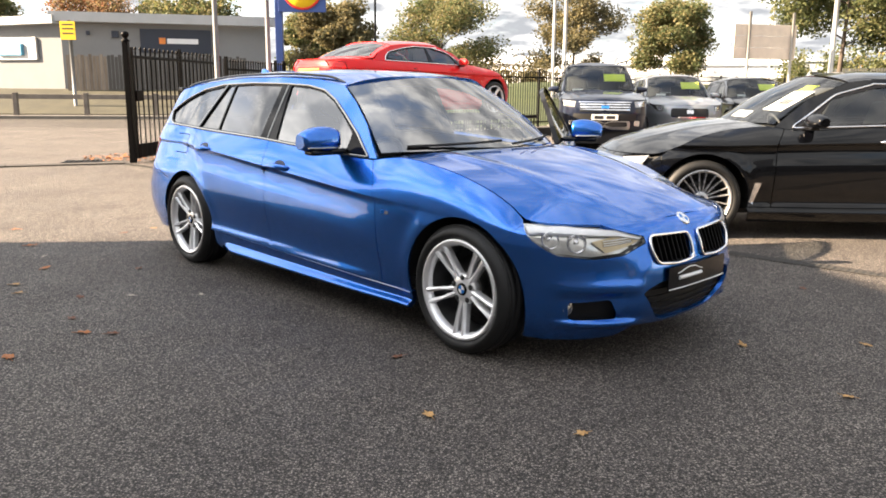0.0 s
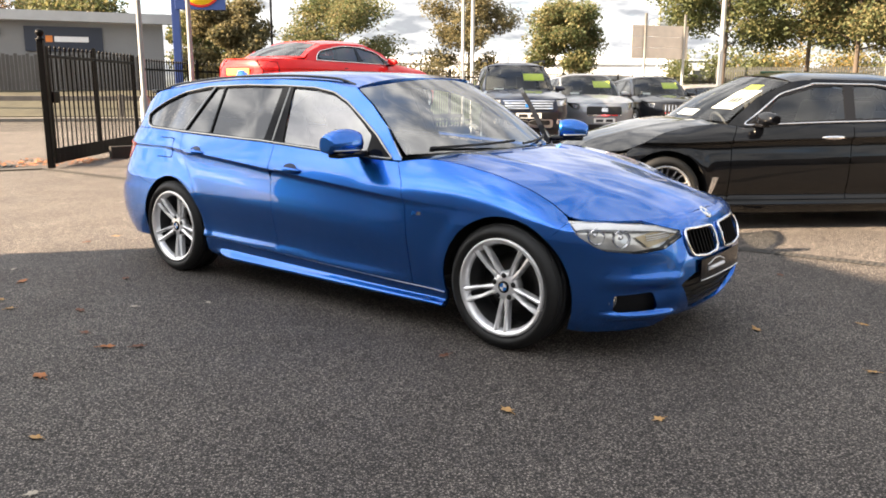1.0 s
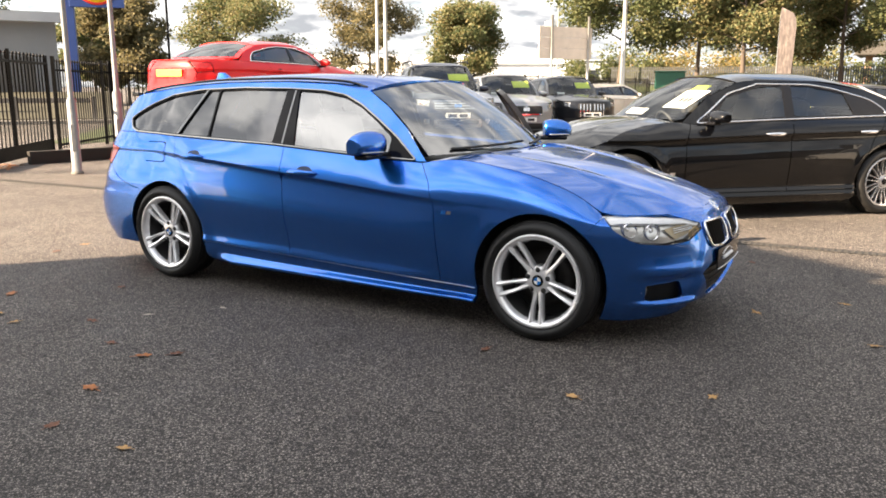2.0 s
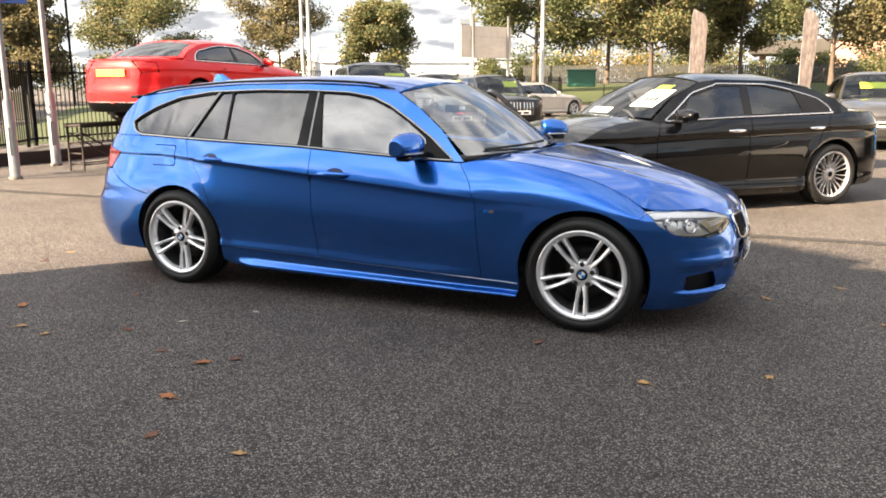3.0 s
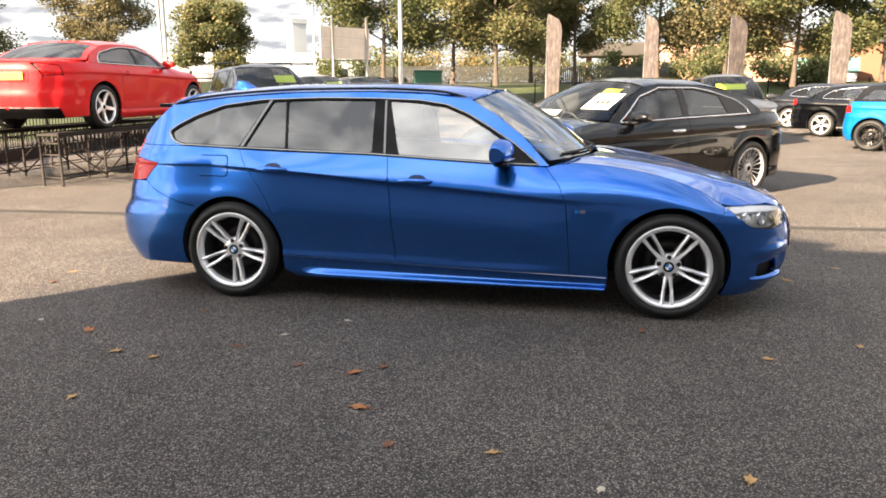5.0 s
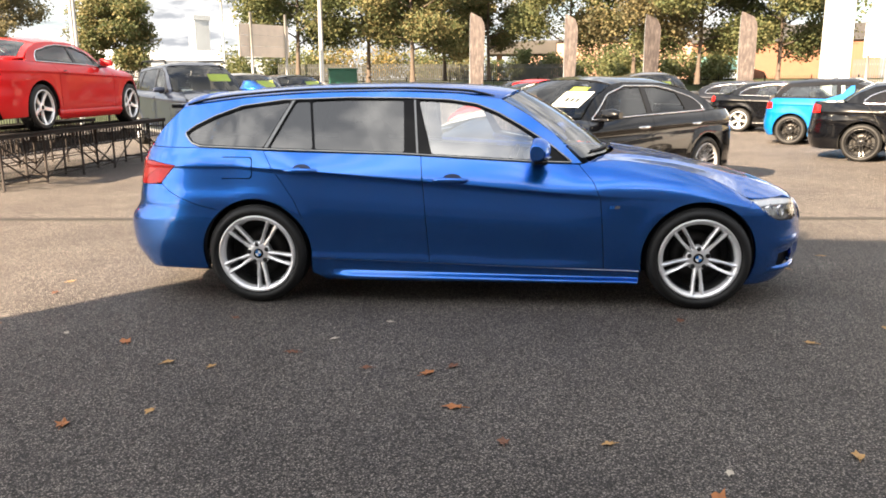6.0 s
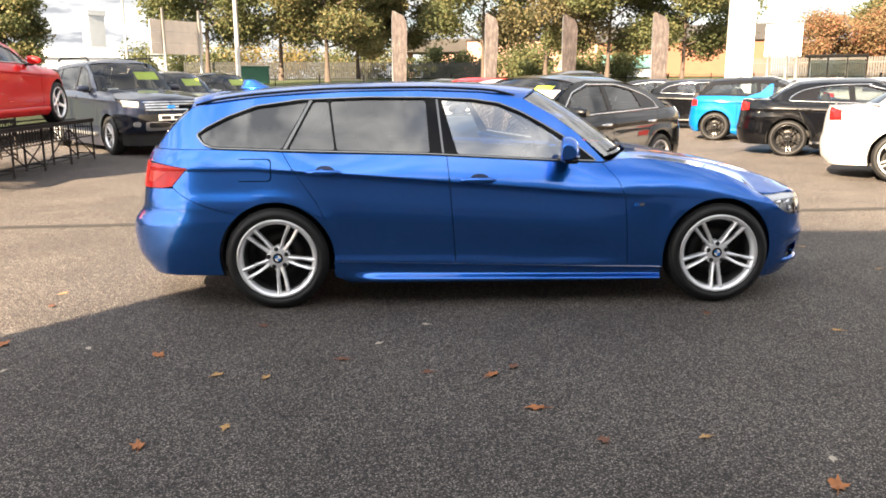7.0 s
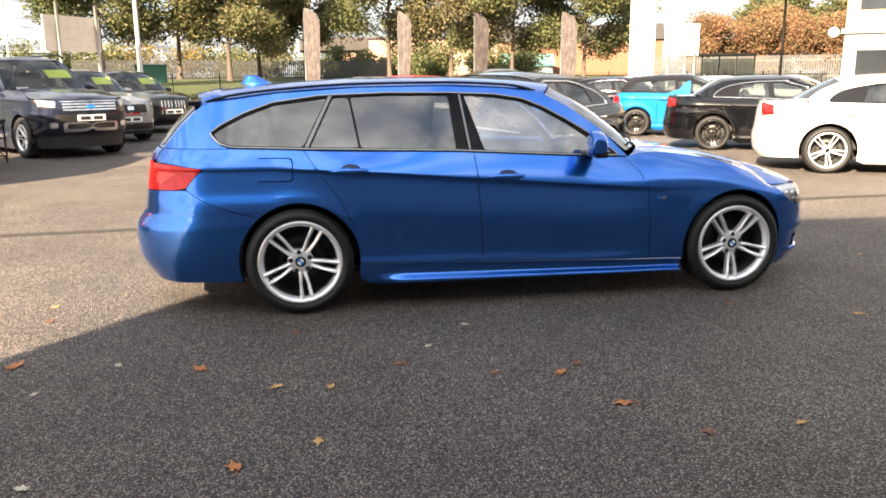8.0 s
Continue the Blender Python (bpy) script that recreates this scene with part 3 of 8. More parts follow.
HERO = dict(
    hw=0.902, axf=1.405, axr=-1.405, R=0.322, ra=0.375, flare=0.009, tumble=0.56, xa=1.15, xb=-1.55, nf=2.95, nr=3.4,
    nose=[(0.10, 2.06), (0.20, 2.14), (0.30, 2.18), (0.45, 2.178), (0.58, 2.15), (0.66, 2.115), (0.72, 2.03), (0.80, 1.92)],
    tail=[(0.12, -2.27), (0.22, -2.36), (0.35, -2.43), (0.48, -2.44), (0.53, -2.43), (0.62, -2.37), (0.80, -2.345), (0.95, -2.31), (1.05, -2.24)],
    ztop=[(-2.4, 1.00), (-1.79, 1.00), (-1.36, 0.985), (-0.46, 0.962), (0.37, 0.915), (0.62, 0.905), (0.85, 0.925), (1.2, 0.885), (1.45, 0.82), (1.6, 0.755), (1.72, 0.69), (1.9, 0.684), (2.2, 0.684)],
    ytop=[(-2.4, 0.725), (-1.8, 0.740), (-1.4, 0.780), (-0.9, 0.812), (-0.5, 0.828), (0.2, 0.826), (0.55, 0.804), (0.85, 0.750), (1.15, 0.742), (1.45, 0.756), (1.72, 0.795), (2.2, 0.83)],
    rear_flank=[(0.0, 0.91), (0.2, 0.960), (0.40, 0.995), (0.55, 0.998), (0.70, 0.980), (0.85, 0.944), (1.0, 0.904)], tuck=0.086,
    relief=lambda y, z: bumper_relief(y, z),
    crease=[(-2.3, 0.895), (-1.96, 0.892), (-1.2, 0.868), (-0.28, 0.800), (0.78, 0.715), (1.15, 0.69), (1.8, 0.63)],
    taper=[(-2.4, 0.95), (-1.4, 0.985), (-0.4, 1.0), (0.6, 1.0), (1.15, 0.985)],
    low=[(0.0, 0.940), (0.20, 0.972), (0.25, 0.972), (0.31, 0.964), (0.42, 0.972), (0.54, 0.989), (0.65, 0.999), (0.76, 0.995), (0.88, 0.983), (0.95, 0.979), (1.0, 0.980)],
    wing_low=[(0.0, 0.908), (0.15, 0.947), (0.33, 0.976), (0.50, 0.992), (0.70, 1.0), (0.90, 1.003), (1.0, 1.0)],
    pow=Curve([(-2.4, 1.15), (-0.5, 1.15), (0.4, 1.2), (0.9, 1.8), (1.2, 2.3), (1.6, 2.4)]),
    cowl=[(0.0, 0.93, 0.950), (1.0, 0.672, 0.938)], wtop=[(0.0, 0.31, 1.362), (1.0, 0.165, 1.300)],
    apillar=[(0.672, 0.938), (0.500, 1.085), (0.335, 1.205), (0.165, 1.300)], dpillar=[(-1.95, 1.248), (-2.08, 1.125), (-2.19, 1.0)],
    bonnet=[(0.80, 0.955), (0.95, 0.950), (1.2, 0.918), (1.5, 0.866), (1.8, 0.795), (1.98, 0.735), (2.085, 0.690)],
    roof=[(-1.98, 1.318), (-1.9, 1.332), (-1.5, 1.378), (-1.0, 1.405), (-0.5, 1.412), (0.0, 1.395), (0.31, 1.362)],
    redge=[(-2.1, 1.215), (-1.9, 1.262), (-1.5, 1.315), (-1.0, 1.345), (-0.5, 1.350), (-0.1, 1.335), (0.165, 1.300)],
    ridge=0.010, haunch=1.0,
    arch=0.362, sill=[(-1.05, 0.302), (1.05, 0.240)],
    lineA=[(0.655, 0.90), (0.74, 0.80), (0.785, 0.69), (0.805, 0.45), (0.82, 0.249)],
    lineB=[(-0.335, 0.96), (-0.325, 0.86), (-0.30, 0.55), (-0.28, 0.279)],
    lineC=[(-1.36, 0.983), (-1.27, 0.85), (-1.15, 0.685), (-1.09, 0.56)],
    bumpF=[(1.675, 0.62), (1.72, 0.678)], bumpR=[(-1.66, 0.612), (-1.985, 0.722), (-2.045, 0.765)],
    dlo=[(-1.905, 1.09), (-1.85, 1.03), (-1.78, 1.008), (-1.36, 0.993), (-0.46, 0.970), (0.37, 0.923), (0.615, 0.914), (0.458, 1.037), (0.295, 1.137), (0.150, 1.217), (0.01, 1.272), (-0.17, 1.299), (-0.45, 1.310), (-0.83, 1.314), (-1.257, 1.300), (-1.536, 1.262), (-1.71, 1.200), (-1.84, 1.135)],
    panes=dict(
        front=[(-0.265, 0.966), (0.425, 0.929), (0.420, 1.032), (0.290, 1.118), (0.148, 1.199), (0.005, 1.256), (-0.17, 1.284), (-0.362, 1.296)],
        rear=[(-1.322, 1.000), (-1.032, 0.994), (-1.080, 1.292), (-1.172, 1.290)],
        rear2=[(-1.018, 0.993), (-0.440, 0.976), (-0.462, 1.298), (-0.83, 1.301), (-1.066, 1.293)],
        quarter=[(-1.886, 1.088), (-1.845, 1.037), (-1.775, 1.017), (-1.362, 1.002), (-1.205, 1.289), (-1.53, 1.248), (-1.70, 1.186), (-1.83, 1.122)]),
    sill_blade=True,
    tlamp=[(-1.955, 0.886), (-2.12, 0.906), (-2.30, 0.914), (-2.30, 0.752), (-2.12, 0.764), (-2.052, 0.775)],
    tlamp_in=[(-2.24, 0.921), (-2.12, 0.911), (-1.948, 0.888), (-2.046, 0.778)],
    tlamp_rear=[(-2.305, 0.745), (-2.305, 0.922), (-2.245, 0.927)], tlamp_low=[(-2.12, 0.760), (-2.30, 0.746)],
    tlamp_inner=[(-2.10, 0.858), (-2.22, 0.866), (-2.24, 0.80), (-2.19, 0.795)],
    tail_w=0.49, bumper_top=0.60, rear_low=(0.20, 0.215), tail_end=(-2.30, 1.0), rglass=(-2.285, 1.0), track=0.888, panes_mat={},
    fuel=rounded([(-1.645, 0.805), (-1.425, 0.805), (-1.425, 0.945), (-1.645, 0.945)], 0.03),
    handles=[(-1.10, 0.868, "r"), (-0.145, 0.812, "f")], mirror=(0.40, 0.85, 0.985),
    front_low=(0.185, 0.135), front_under=lambda S: [(S.at_x(1.80, 0.130), 0.130), (S.at_x(1.95, 0.138), 0.138), (S.at_y(0.47, 0.150), 0.150), (S.at_y(0.41, 0.205), 0.205)],
    front_centre=lambda S, b0, lz: [(S.at_y(0, 0.185), 0.185), (S.at_y(0, 0.2), 0.2)] + [(S.at_y(y, z), z) for y, z in ((0.2, 0.205), (0.27, 0.222), (0.35, 0.29), (0.41, 0.365), (0.38, 0.385), (0.30, 0.41), (0.0, 0.412))] + [(S.at_y(0, lz), lz)],
    front_top=lambda S, lz: [(S.at_y(y, z), z) for y, z in ((0.54, lz), (0.50, 0.664), (0.368, 0.628), (0.368, 0.596), (0.50, 0.549), (0.63, 0.537))] + [(S.at_x(x, z), z) for x, z in ((1.905, 0.551), (1.860, 0.572), (1.793, 0.616))],
    hlamp=lambda S: [(S.at_x(1.728, 0.676), 0.676), (S.at_x(1.795, 0.622), 0.622), (S.at_x(1.862, 0.577), 0.577), (S.at_x(1.905, 0.556), 0.556)] + [(S.at_y(y, z), z) for y, z in ((0.63, 0.542), (0.50, 0.554), (0.373, 0.600), (0.373, 0.623), (0.505, 0.659), (0.60, 0.672))] + [(S.at_x(1.872, 0.680), 0.680)],
    front_holes=[lambda S: rounded([(S.at_y(y, z), z) for y, z in ((0.040, 0.616), (0.340, 0.628), (0.362, 0.575), (0.333, 0.502), (0.19, 0.486), (0.045, 0.494))], 0.03),
                 lambda S: rounded([(S.at_x(1.955, 0.330), 0.330), (S.at_y(0.545, 0.345), 0.345), (S.at_y(0.50, 0.248), 0.248), (S.at_x(1.945, 0.245), 0.245)], 0.025)],
)

def car_shape(wb, fo, ro, W, R, cowl, wtop, rtop, rg, lip, tail_z, belt, roof_z, redge_z, hood=0.02, kind="saloon", nf=2.7, nr=2.6, tumble=0.55, doors=4, low_z=0.2, chrome=False, arch=None):
    """A shape from a car's main measures: (x, z) of cowl, screen top, roof end and rear glass foot; lip of the bonnet; belt heights ahead and behind."""
    ax, rx = wb / 2, -wb / 2
    hw = W / 2
    xf, xr = ax + fo, rx - ro
    bf, br = belt
    xa, xb = ax - 0.2, rx - 0.12
    ra = arch or R + 0.055
    lx, lz = lip
    cx, cz = cowl
    mid = (lz + low_z) / 2
    nose = [(low_z - 0.05, xf - 0.10), (low_z + 0.1, xf - 0.02), (mid + 0.05, xf), (lz - 0.08, xf - 0.03), (lz, lx), (lz + 0.1, lx - 0.10)]
    tailc = [(low_z - 0.05, xr + 0.12), (low_z + 0.12, xr + 0.02), (0.5, xr), (0.6, xr + 0.02), (tail_z - 0.1, xr + 0.06), (tail_z, xr + 0.10), (tail_z + 0.1, xr + 0.18)]
    tipx = lx - 0.30
    rgx, rgz = rg
    ztop = [(xr - 0.3, tail_z), (rgx, max(tail_z, min(rgz, br + 0.02))), (rx, br), (0, (bf + br) / 2), (cx - 0.25, bf), (cx, cz - 0.02), (ax, cz - (cz - lz) * 0.35), (tipx, lz + 0.01), (xf + 0.1, lz)]
    crz = (bf + br) / 2 - 0.13
    yb = hw * 0.93
    crease = [(xr, crz + 0.05), (0, crz), (ax, crz - 0.05), (xf, crz - 0.09)]
    A, B, C = ax - 0.62, (ax + rx) / 2 - 0.30, rx + 0.10
    if doors == 2:
        C = rx + 0.42
    sz = low_z + 0.09
    ztf = Curve(ztop)
    tx, tz = wtop
    ex, ez = rtop
    apillar = [(cx - 0.05, cz), (cx - 0.05 + (tx - cx) * 0.5, cz + (redge_z - cz) * 0.56), (tx - 0.10, redge_z - 0.03)]
    hatch = kind != "saloon"
    dpillar = [(ex, ez - 0.07), ((ex + rgx) / 2 - (0.0 if hatch else 0.02), (ez - 0.07 + rgz) / 2 + (0.02 if hatch else 0.0)), (rgx + (0.10 if not hatch else 0.08), rgz)]
    redge = [(ex - 0.05, ez - 0.09), (ex, ez - 0.07), (ex * 0.5, redge_z - 0.012), (0, redge_z), (tx - 0.3, redge_z - 0.01), (tx - 0.10, redge_z - 0.03)]
    if ex * 0.5 > -0.02:
        redge.pop(2)
    roof = [(ex - 0.05, ez), (ex * 0.5 - 0.05, roof_z - 0.005), (-0.1, roof_z), (tx, tz)]
    zb = lambda x: float(ztf(x)) + 0.015
    re = Curve(redge)
    zt_ = lambda x: float(re(x)) - 0.035
    xe0 = ex + 0.02 if hatch else ex + 0.05
    low_r = (rgx + 0.36) if not hatch else rgx + 0.18
    top_r = ex + (0.10 if not hatch else 0.05)
    apx = lambda z: cx - 0.05 + (tx - 0.05 - cx) * (z - cz) / (redge_z - 0.03 - cz) - 0.05
    dlo = [(low_r, zb(low_r) + 0.01), (rx, zb(rx)), (0, zb(0)), (cx - 0.18, zb(cx - 0.18)), (apx(redge_z - 0.15) - 0.03, redge_z - 0.14), (tx - 0.28, zt_(tx - 0.28) - 0.01), (0, zt_(0)), (max(top_r, rx * 0.55), zt_(max(top_r, rx * 0.55)) - 0.01), (top_r - 0.03, zt_(top_r) - 0.03)]
    d = 0.022
    mid_t = B - 0.05
    if not hatch:
        zl_ = zb(low_r)
        topc = Curve([(low_r, zl_ + 0.05), (low_r + 0.13, zl_ + 0.15), (rx * 0.76, zt_(rx * 0.76) - 0.05), (rx * 0.42, zt_(rx * 0.42) - 0.004), (0, zt_(0))])
        dlo = dlo[:7] + [(rx * 0.42, float(topc(rx * 0.42))), (rx * 0.6, float(topc(rx * 0.6))), (rx * 0.76, float(topc(rx * 0.76))), ((rx * 0.76 + low_r + 0.13) / 2, float(topc((rx * 0.76 + low_r + 0.13) / 2))), (low_r + 0.13, float(topc(low_r + 0.13))), (low_r + 0.02, zl_ + 0.065)]
    panes = dict(front=[(B + 0.05, zb(B) + d), (cx - 0.36, zb(cx - 0.36) + d), (apx(redge_z - 0.18) - 0.06, redge_z - 0.18), (tx - 0.33, zt_(tx - 0.33) - d - 0.012), (mid_t + 0.05, zt_(mid_t) - d)])
    if doors == 4:
        Cz = C - 0.05
        panes["rear"] = [(Cz + 0.03, zb(Cz) + d), (B - 0.05, zb(B) + d), (mid_t - 0.05, zt_(mid_t) - d), (max(Cz + 0.08, top_r + 0.25), zt_(max(Cz + 0.08, top_r + 0.25)) - d)]
    q1 = (C - 0.08) if doors == 4 else B - 0.05
    q1t = max(C - 0.02, top_r + 0.2) if doors == 4 else mid_t - 0.03
    panes["quarter"] = [(low_r + 0.04, zb(low_r) + d + 0.012), (q1, zb(q1) + d), (q1t, zt_(q1t) - d), (top_r + 0.02, zt_(top_r) - d - 0.025)]
    if not hatch:
        q = (rx + 0.40) if doors == 4 else B - 0.04
        qt = q + 0.05 if doors == 4 else q + 0.02
        tp = lambda x: (x, float(topc(x)) - d)
        if doors == 4:
            panes["rear"] = [(q + 0.02, zb(q) + d), (B - 0.05, zb(B) + d), (mid_t - 0.05, zt_(mid_t) - d), tp(rx * 0.42), tp(qt + 0.03)]
        panes["quarter"] = [(low_r + 0.06, zl_ + d + 0.012), (q - 0.02, zb(q) + d), tp(qt - 0.02)] + ([tp(rx * 0.42)] if doors == 2 else []) + [tp(rx * 0.76 - 0.02), tp((rx * 0.76 + low_r + 0.13) / 2), tp(low_r + 0.15)]
    if panes["quarter"][0][0] > q1 - 0.08:
        panes.pop("quarter")
    hz = crz + 0.02
    lampz = tail_z - 0.08
    return dict(
        hw=hw, axf=ax, axr=rx, R=R, ra=ra + 0.02, flare=0.012, tumble=tumble, xa=xa, xb=xb, nf=nf, nr=nr, nose=nose, tail=tailc, ztop=ztop,
        ytop=[(xr, yb * 0.93), (rx, yb * 0.97), (0, yb), (cx - 0.4, yb * 0.985), (cx, yb * 0.90), (ax, yb * 0.87)], crease=crease,
        taper=[(xr, 0.95), (rx, 0.985), (0, 1.0), (ax, 0.985)], low=[(0, 0.94), (0.15, 0.965), (0.4, 0.988), (0.8, 0.988), (0.95, 0.988), (1.0, 1.0)],
        pow=Curve([(xr, 1.5), (0, 1.3), (cx, 1.6), (ax, 2.0)]),
        cowl=[(0.0, cx + 0.12, cz + 0.01), (1.0, cx - 0.05, cz)], wtop=[(0.0, tx, tz), (1.0, tx - 0.10, redge_z - 0.03)], apillar=apillar, dpillar=dpillar,
        bonnet=[(cx - 0.1, cz + hood), (cx + 0.15, cz + hood), (cx + (lx - cx) * 0.6, cz + hood - (cz - lz) * 0.36), (lx - 0.12, lz + hood + (cz - lz) * 0.22), (lx, lz + 0.008)],
        roof=roof, redge=redge, ridge=0.006, arch=ra, sill=[(rx, sz), (ax, sz)],
        lineA=[(cx - 0.13, float(ztf(cx - 0.13)) - 0.002), (A, crz), (A + 0.02, sz)], lineB=[(B - 0.02, float(ztf(B)) - 0.002), (B, crz), (B + 0.02, sz)],
        lineC=[(C - 0.06, float(ztf(C - 0.06)) - 0.002), (C + 0.06, crz), (rx + ra * 0.80, R + ra * 0.60)],
        bumpF=[(ax + ra * 0.80, R + ra * 0.60), (min(ax + ra * 0.80 + 0.04, tipx), lz + 0.0)], bumpR=[(rx - ra * 0.75, R + ra * 0.66), (xr + 0.28, lampz - 0.14)],
        tlamp=[(xr + 0.26, lampz + 0.02), (xr + 0.12, lampz + 0.05), (xr + 0.115, lampz - 0.12), (xr + 0.26, lampz - 0.10)],
        tlamp_in=[(xr + 0.15, lampz + 0.06), (xr + 0.27, lampz + 0.03)], tlamp_rear=[(xr + 0.11, lampz - 0.13), (xr + 0.11, lampz + 0.06), (xr + 0.15, lampz + 0.065)],
        tlamp_low=[(xr + 0.25, lampz - 0.11), (xr + 0.115, lampz - 0.13)], tail_w=0.45, bumper_top=0.58, rear_low=(low_z, low_z + 0.02), tail_end=(xr + 0.08, tail_z), rglass=(rgx - 0.06, rgz), track=hw - 0.02,
        panes_mat={}, handles=[(C + 0.18, hz, "r"), (B + 0.20, hz - 0.01, "f")] if doors == 4 else [(C + 0.2, hz, "f")], mirror=(cx - 0.34, yb - 0.02, bf + 0.07), chrome=chrome, dlo=dlo, panes=panes,
        front_low=(low_z, low_z), front_under=lambda S: [(S.at_y(hw * 0.5, low_z), low_z)], front_centre=lambda S, b0, z1: [(S.at_y(0, b0), b0), (S.at_y(0, z1), z1)],
        front_top=lambda S, z1: [(S.at_y(hw * 0.70, z1), z1), (S.at_y(hw * 0.62, z1 - 0.02), z1 - 0.02), (S.at_y(hw * 0.64, z1 - 0.15), z1 - 0.15), (S.at_x(lx - 0.22, z1 - 0.13), z1 - 0.13)],
        hlamp=lambda S: [(S.at_y(hw * 0.63, lz - 0.03), lz - 0.03), (S.at_y(hw * 0.65, lz - 0.148), lz - 0.148), (S.at_x(lx - 0.215, lz - 0.126), lz - 0.126), (S.at_x(tipx + 0.02, lz - 0.005), lz - 0.005)],
        front_holes=[],
    )

# ---- wheels ----
def make_wheel(name, R, rr, w, parent, m, tyre_mat, rim_mat, style="twin", n=5, cap_mats=None, turn=0.0, ridge=True):
    """A wheel with its outer face towards -y: tyre, rim, disc, bolts and hub cap."""
    wheel = link(name, None, parent)
    wheel.empty_display_size = 0.1
    wheel.matrix_basis = m
    bm = bmesh.new()
    h = w / 2
    side = [(rr + 0.004, -h + 0.022), (rr + 0.012, -h + 0.004), (rr + (R - rr) * 0.45, -h - 0.010), (R - 0.022, -h + 0.004), (R - 0.006, -h + 0.022), (R, -h + 0.045)]
    tread = []
    for a in (-0.36, -0.13, 0.13, 0.36):
        tread += [(R, w * a - 0.006), (R - 0.007, w * a - 0.005), (R - 0.007, w * a + 0.005), (R, w * a + 0.006)] if ridge else [(R, w * a)]
    lathe(bm, side + tread + [(r, -a) for r, a in side[::-1]], n=56)
    part("tyre", bm, tyre_mat, wheel)
    bm = bmesh.new()
    lathe(bm, [(rr - 0.022, -h + 0.035), (rr - 0.030, 0.02), (rr - 0.035, h - 0.03), (rr - 0.012, h - 0.02), (rr + 0.006, h - 0.006)], n=48)
    part("barrel", bm, M["barrel"], wheel)
    bm = bmesh.new()
    lip = 0.010 if style == "double" else 0.0
    lathe(bm, [(rr + 0.008, -h + 0.014), (rr + 0.004, -h + 0.002), (rr - 0.006, -h + 0.001), (rr - 0.012 - lip * 0.4, -h + 0.008), (rr - 0.014 - lip, -h + 0.018), (rr - 0.021 - lip, -h + 0.044)], n=64)
    y0 = -h + 0.012
    prof = lambda t: y0 + 0.030 - 0.028 * t + 0.012 * math.sin(math.pi * t)
    r0, r1 = 0.048, rr - 0.008

    def bar(a, off0, off1, wid0, wid1, deep):
        ca, sa = math.cos(a), math.sin(a)
        rings = []
        for k in range(8):
            t = k / 7
            r = r0 + (r1 - r0) * t
            o = off0 + (off1 - off0) * t ** 0.9
            ww = wid0 + (wid1 - wid0) * t
            yy = prof(t)
            pts = [(o - ww / 2, yy + deep), (o - ww / 2, yy + 0.006), (o - ww * 0.32, yy), (o + ww * 0.32, yy), (o + ww / 2, yy + 0.006), (o + ww / 2, yy + deep)]
            rings.append([(r * ca - p[0] * sa, p[1], r * sa + p[0] * ca) for p in pts])
        loft(bm, rings, smooth=False)

    for k in range(n):
        a = 2 * math.pi * (k + turn) / n + math.pi / 2
        if style == "double":
            for sd in (1, -1):
                ca, sa = math.cos(a), math.sin(a)
                rings = []
                for j in range(13):
                    t = j / 12
                    r = 0.040 + (rr - 0.004 - 0.040) * t
                    flare = 0.010 * max(0.0, (t - 0.80) / 0.20) ** 2
                    inner, outer = -0.007 + 0.038 * min(t, 0.5) + 0.004 * t - 0.4 * flare, 0.025 - 0.008 * min(t, 0.25) + 0.021 * t + flare
                    mid, half = sd * (inner + outer) / 2, (outer - inner) / 2
                    yy = y0 + 0.034 * (1 - t) ** 1.6 + 0.004 * math.sin(math.pi * t) - 0.004 * t
                    lo, hi = (mid - half, mid + half)
                    cut = [(lo, 0.040), (lo, 0.010), (lo + half * 0.30, 0.002), (mid + sd * half * 0.20, -0.003), (hi - half * 0.30, 0.002), (hi, 0.010), (hi, 0.040)]
                    rings.append([(r * ca - o * sa, yy + e, r * sa + o * ca) for o, e in cut])
                loft(bm, rings, smooth=False)
        elif style == "twin":
            bar(a, 0.016, 0.031, 0.021, 0.018, 0.030)
            bar(a, -0.016, -0.031, 0.021, 0.018, 0.030)
        elif style == "wide":
            bar(a, 0.0, 0.0, 0.060, 0.050, 0.035)
        elif style == "vee":
            bar(a, 0.004, 0.045, 0.013, 0.011, 0.03)
            bar(a, -0.004, -0.045, 0.013, 0.011, 0.03)
        else:
            bar(a, 0.0, 0.012, 0.026, 0.018, 0.03)
    if style == "double":
        lathe(bm, [(0.0, prof(0) - 0.004), (0.040, prof(0) - 0.004), (0.066, prof(0) - 0.001), (0.077, prof(0) + 0.008), (0.083, prof(0) + 0.05), (0.0, prof(0) + 0.05)], n=40)
    else:
        lathe(bm, [(0.0, prof(0) - 0.004), (0.052, prof(0) - 0.004), (0.066, prof(0) + 0.004), (0.072, prof(0) + 0.05), (0.0, prof(0) + 0.05)], n=32)
    part("rim", bm, rim_mat, wheel)
    bm = bmesh.new()
    lathe(bm, [(0.06, 0.035), (rr * 0.66, 0.035), (rr * 0.66, 0.055), (0.06, 0.055)], n=40, closed=True)
    part("brake_disc", bm, M["disc"], wheel)
    bm = bmesh.new()
    lathe(bm, [(0.0, 0.062), (rr - 0.03, 0.064)], n=32)
    part("backing_plate", bm, M["black_rough"], wheel)
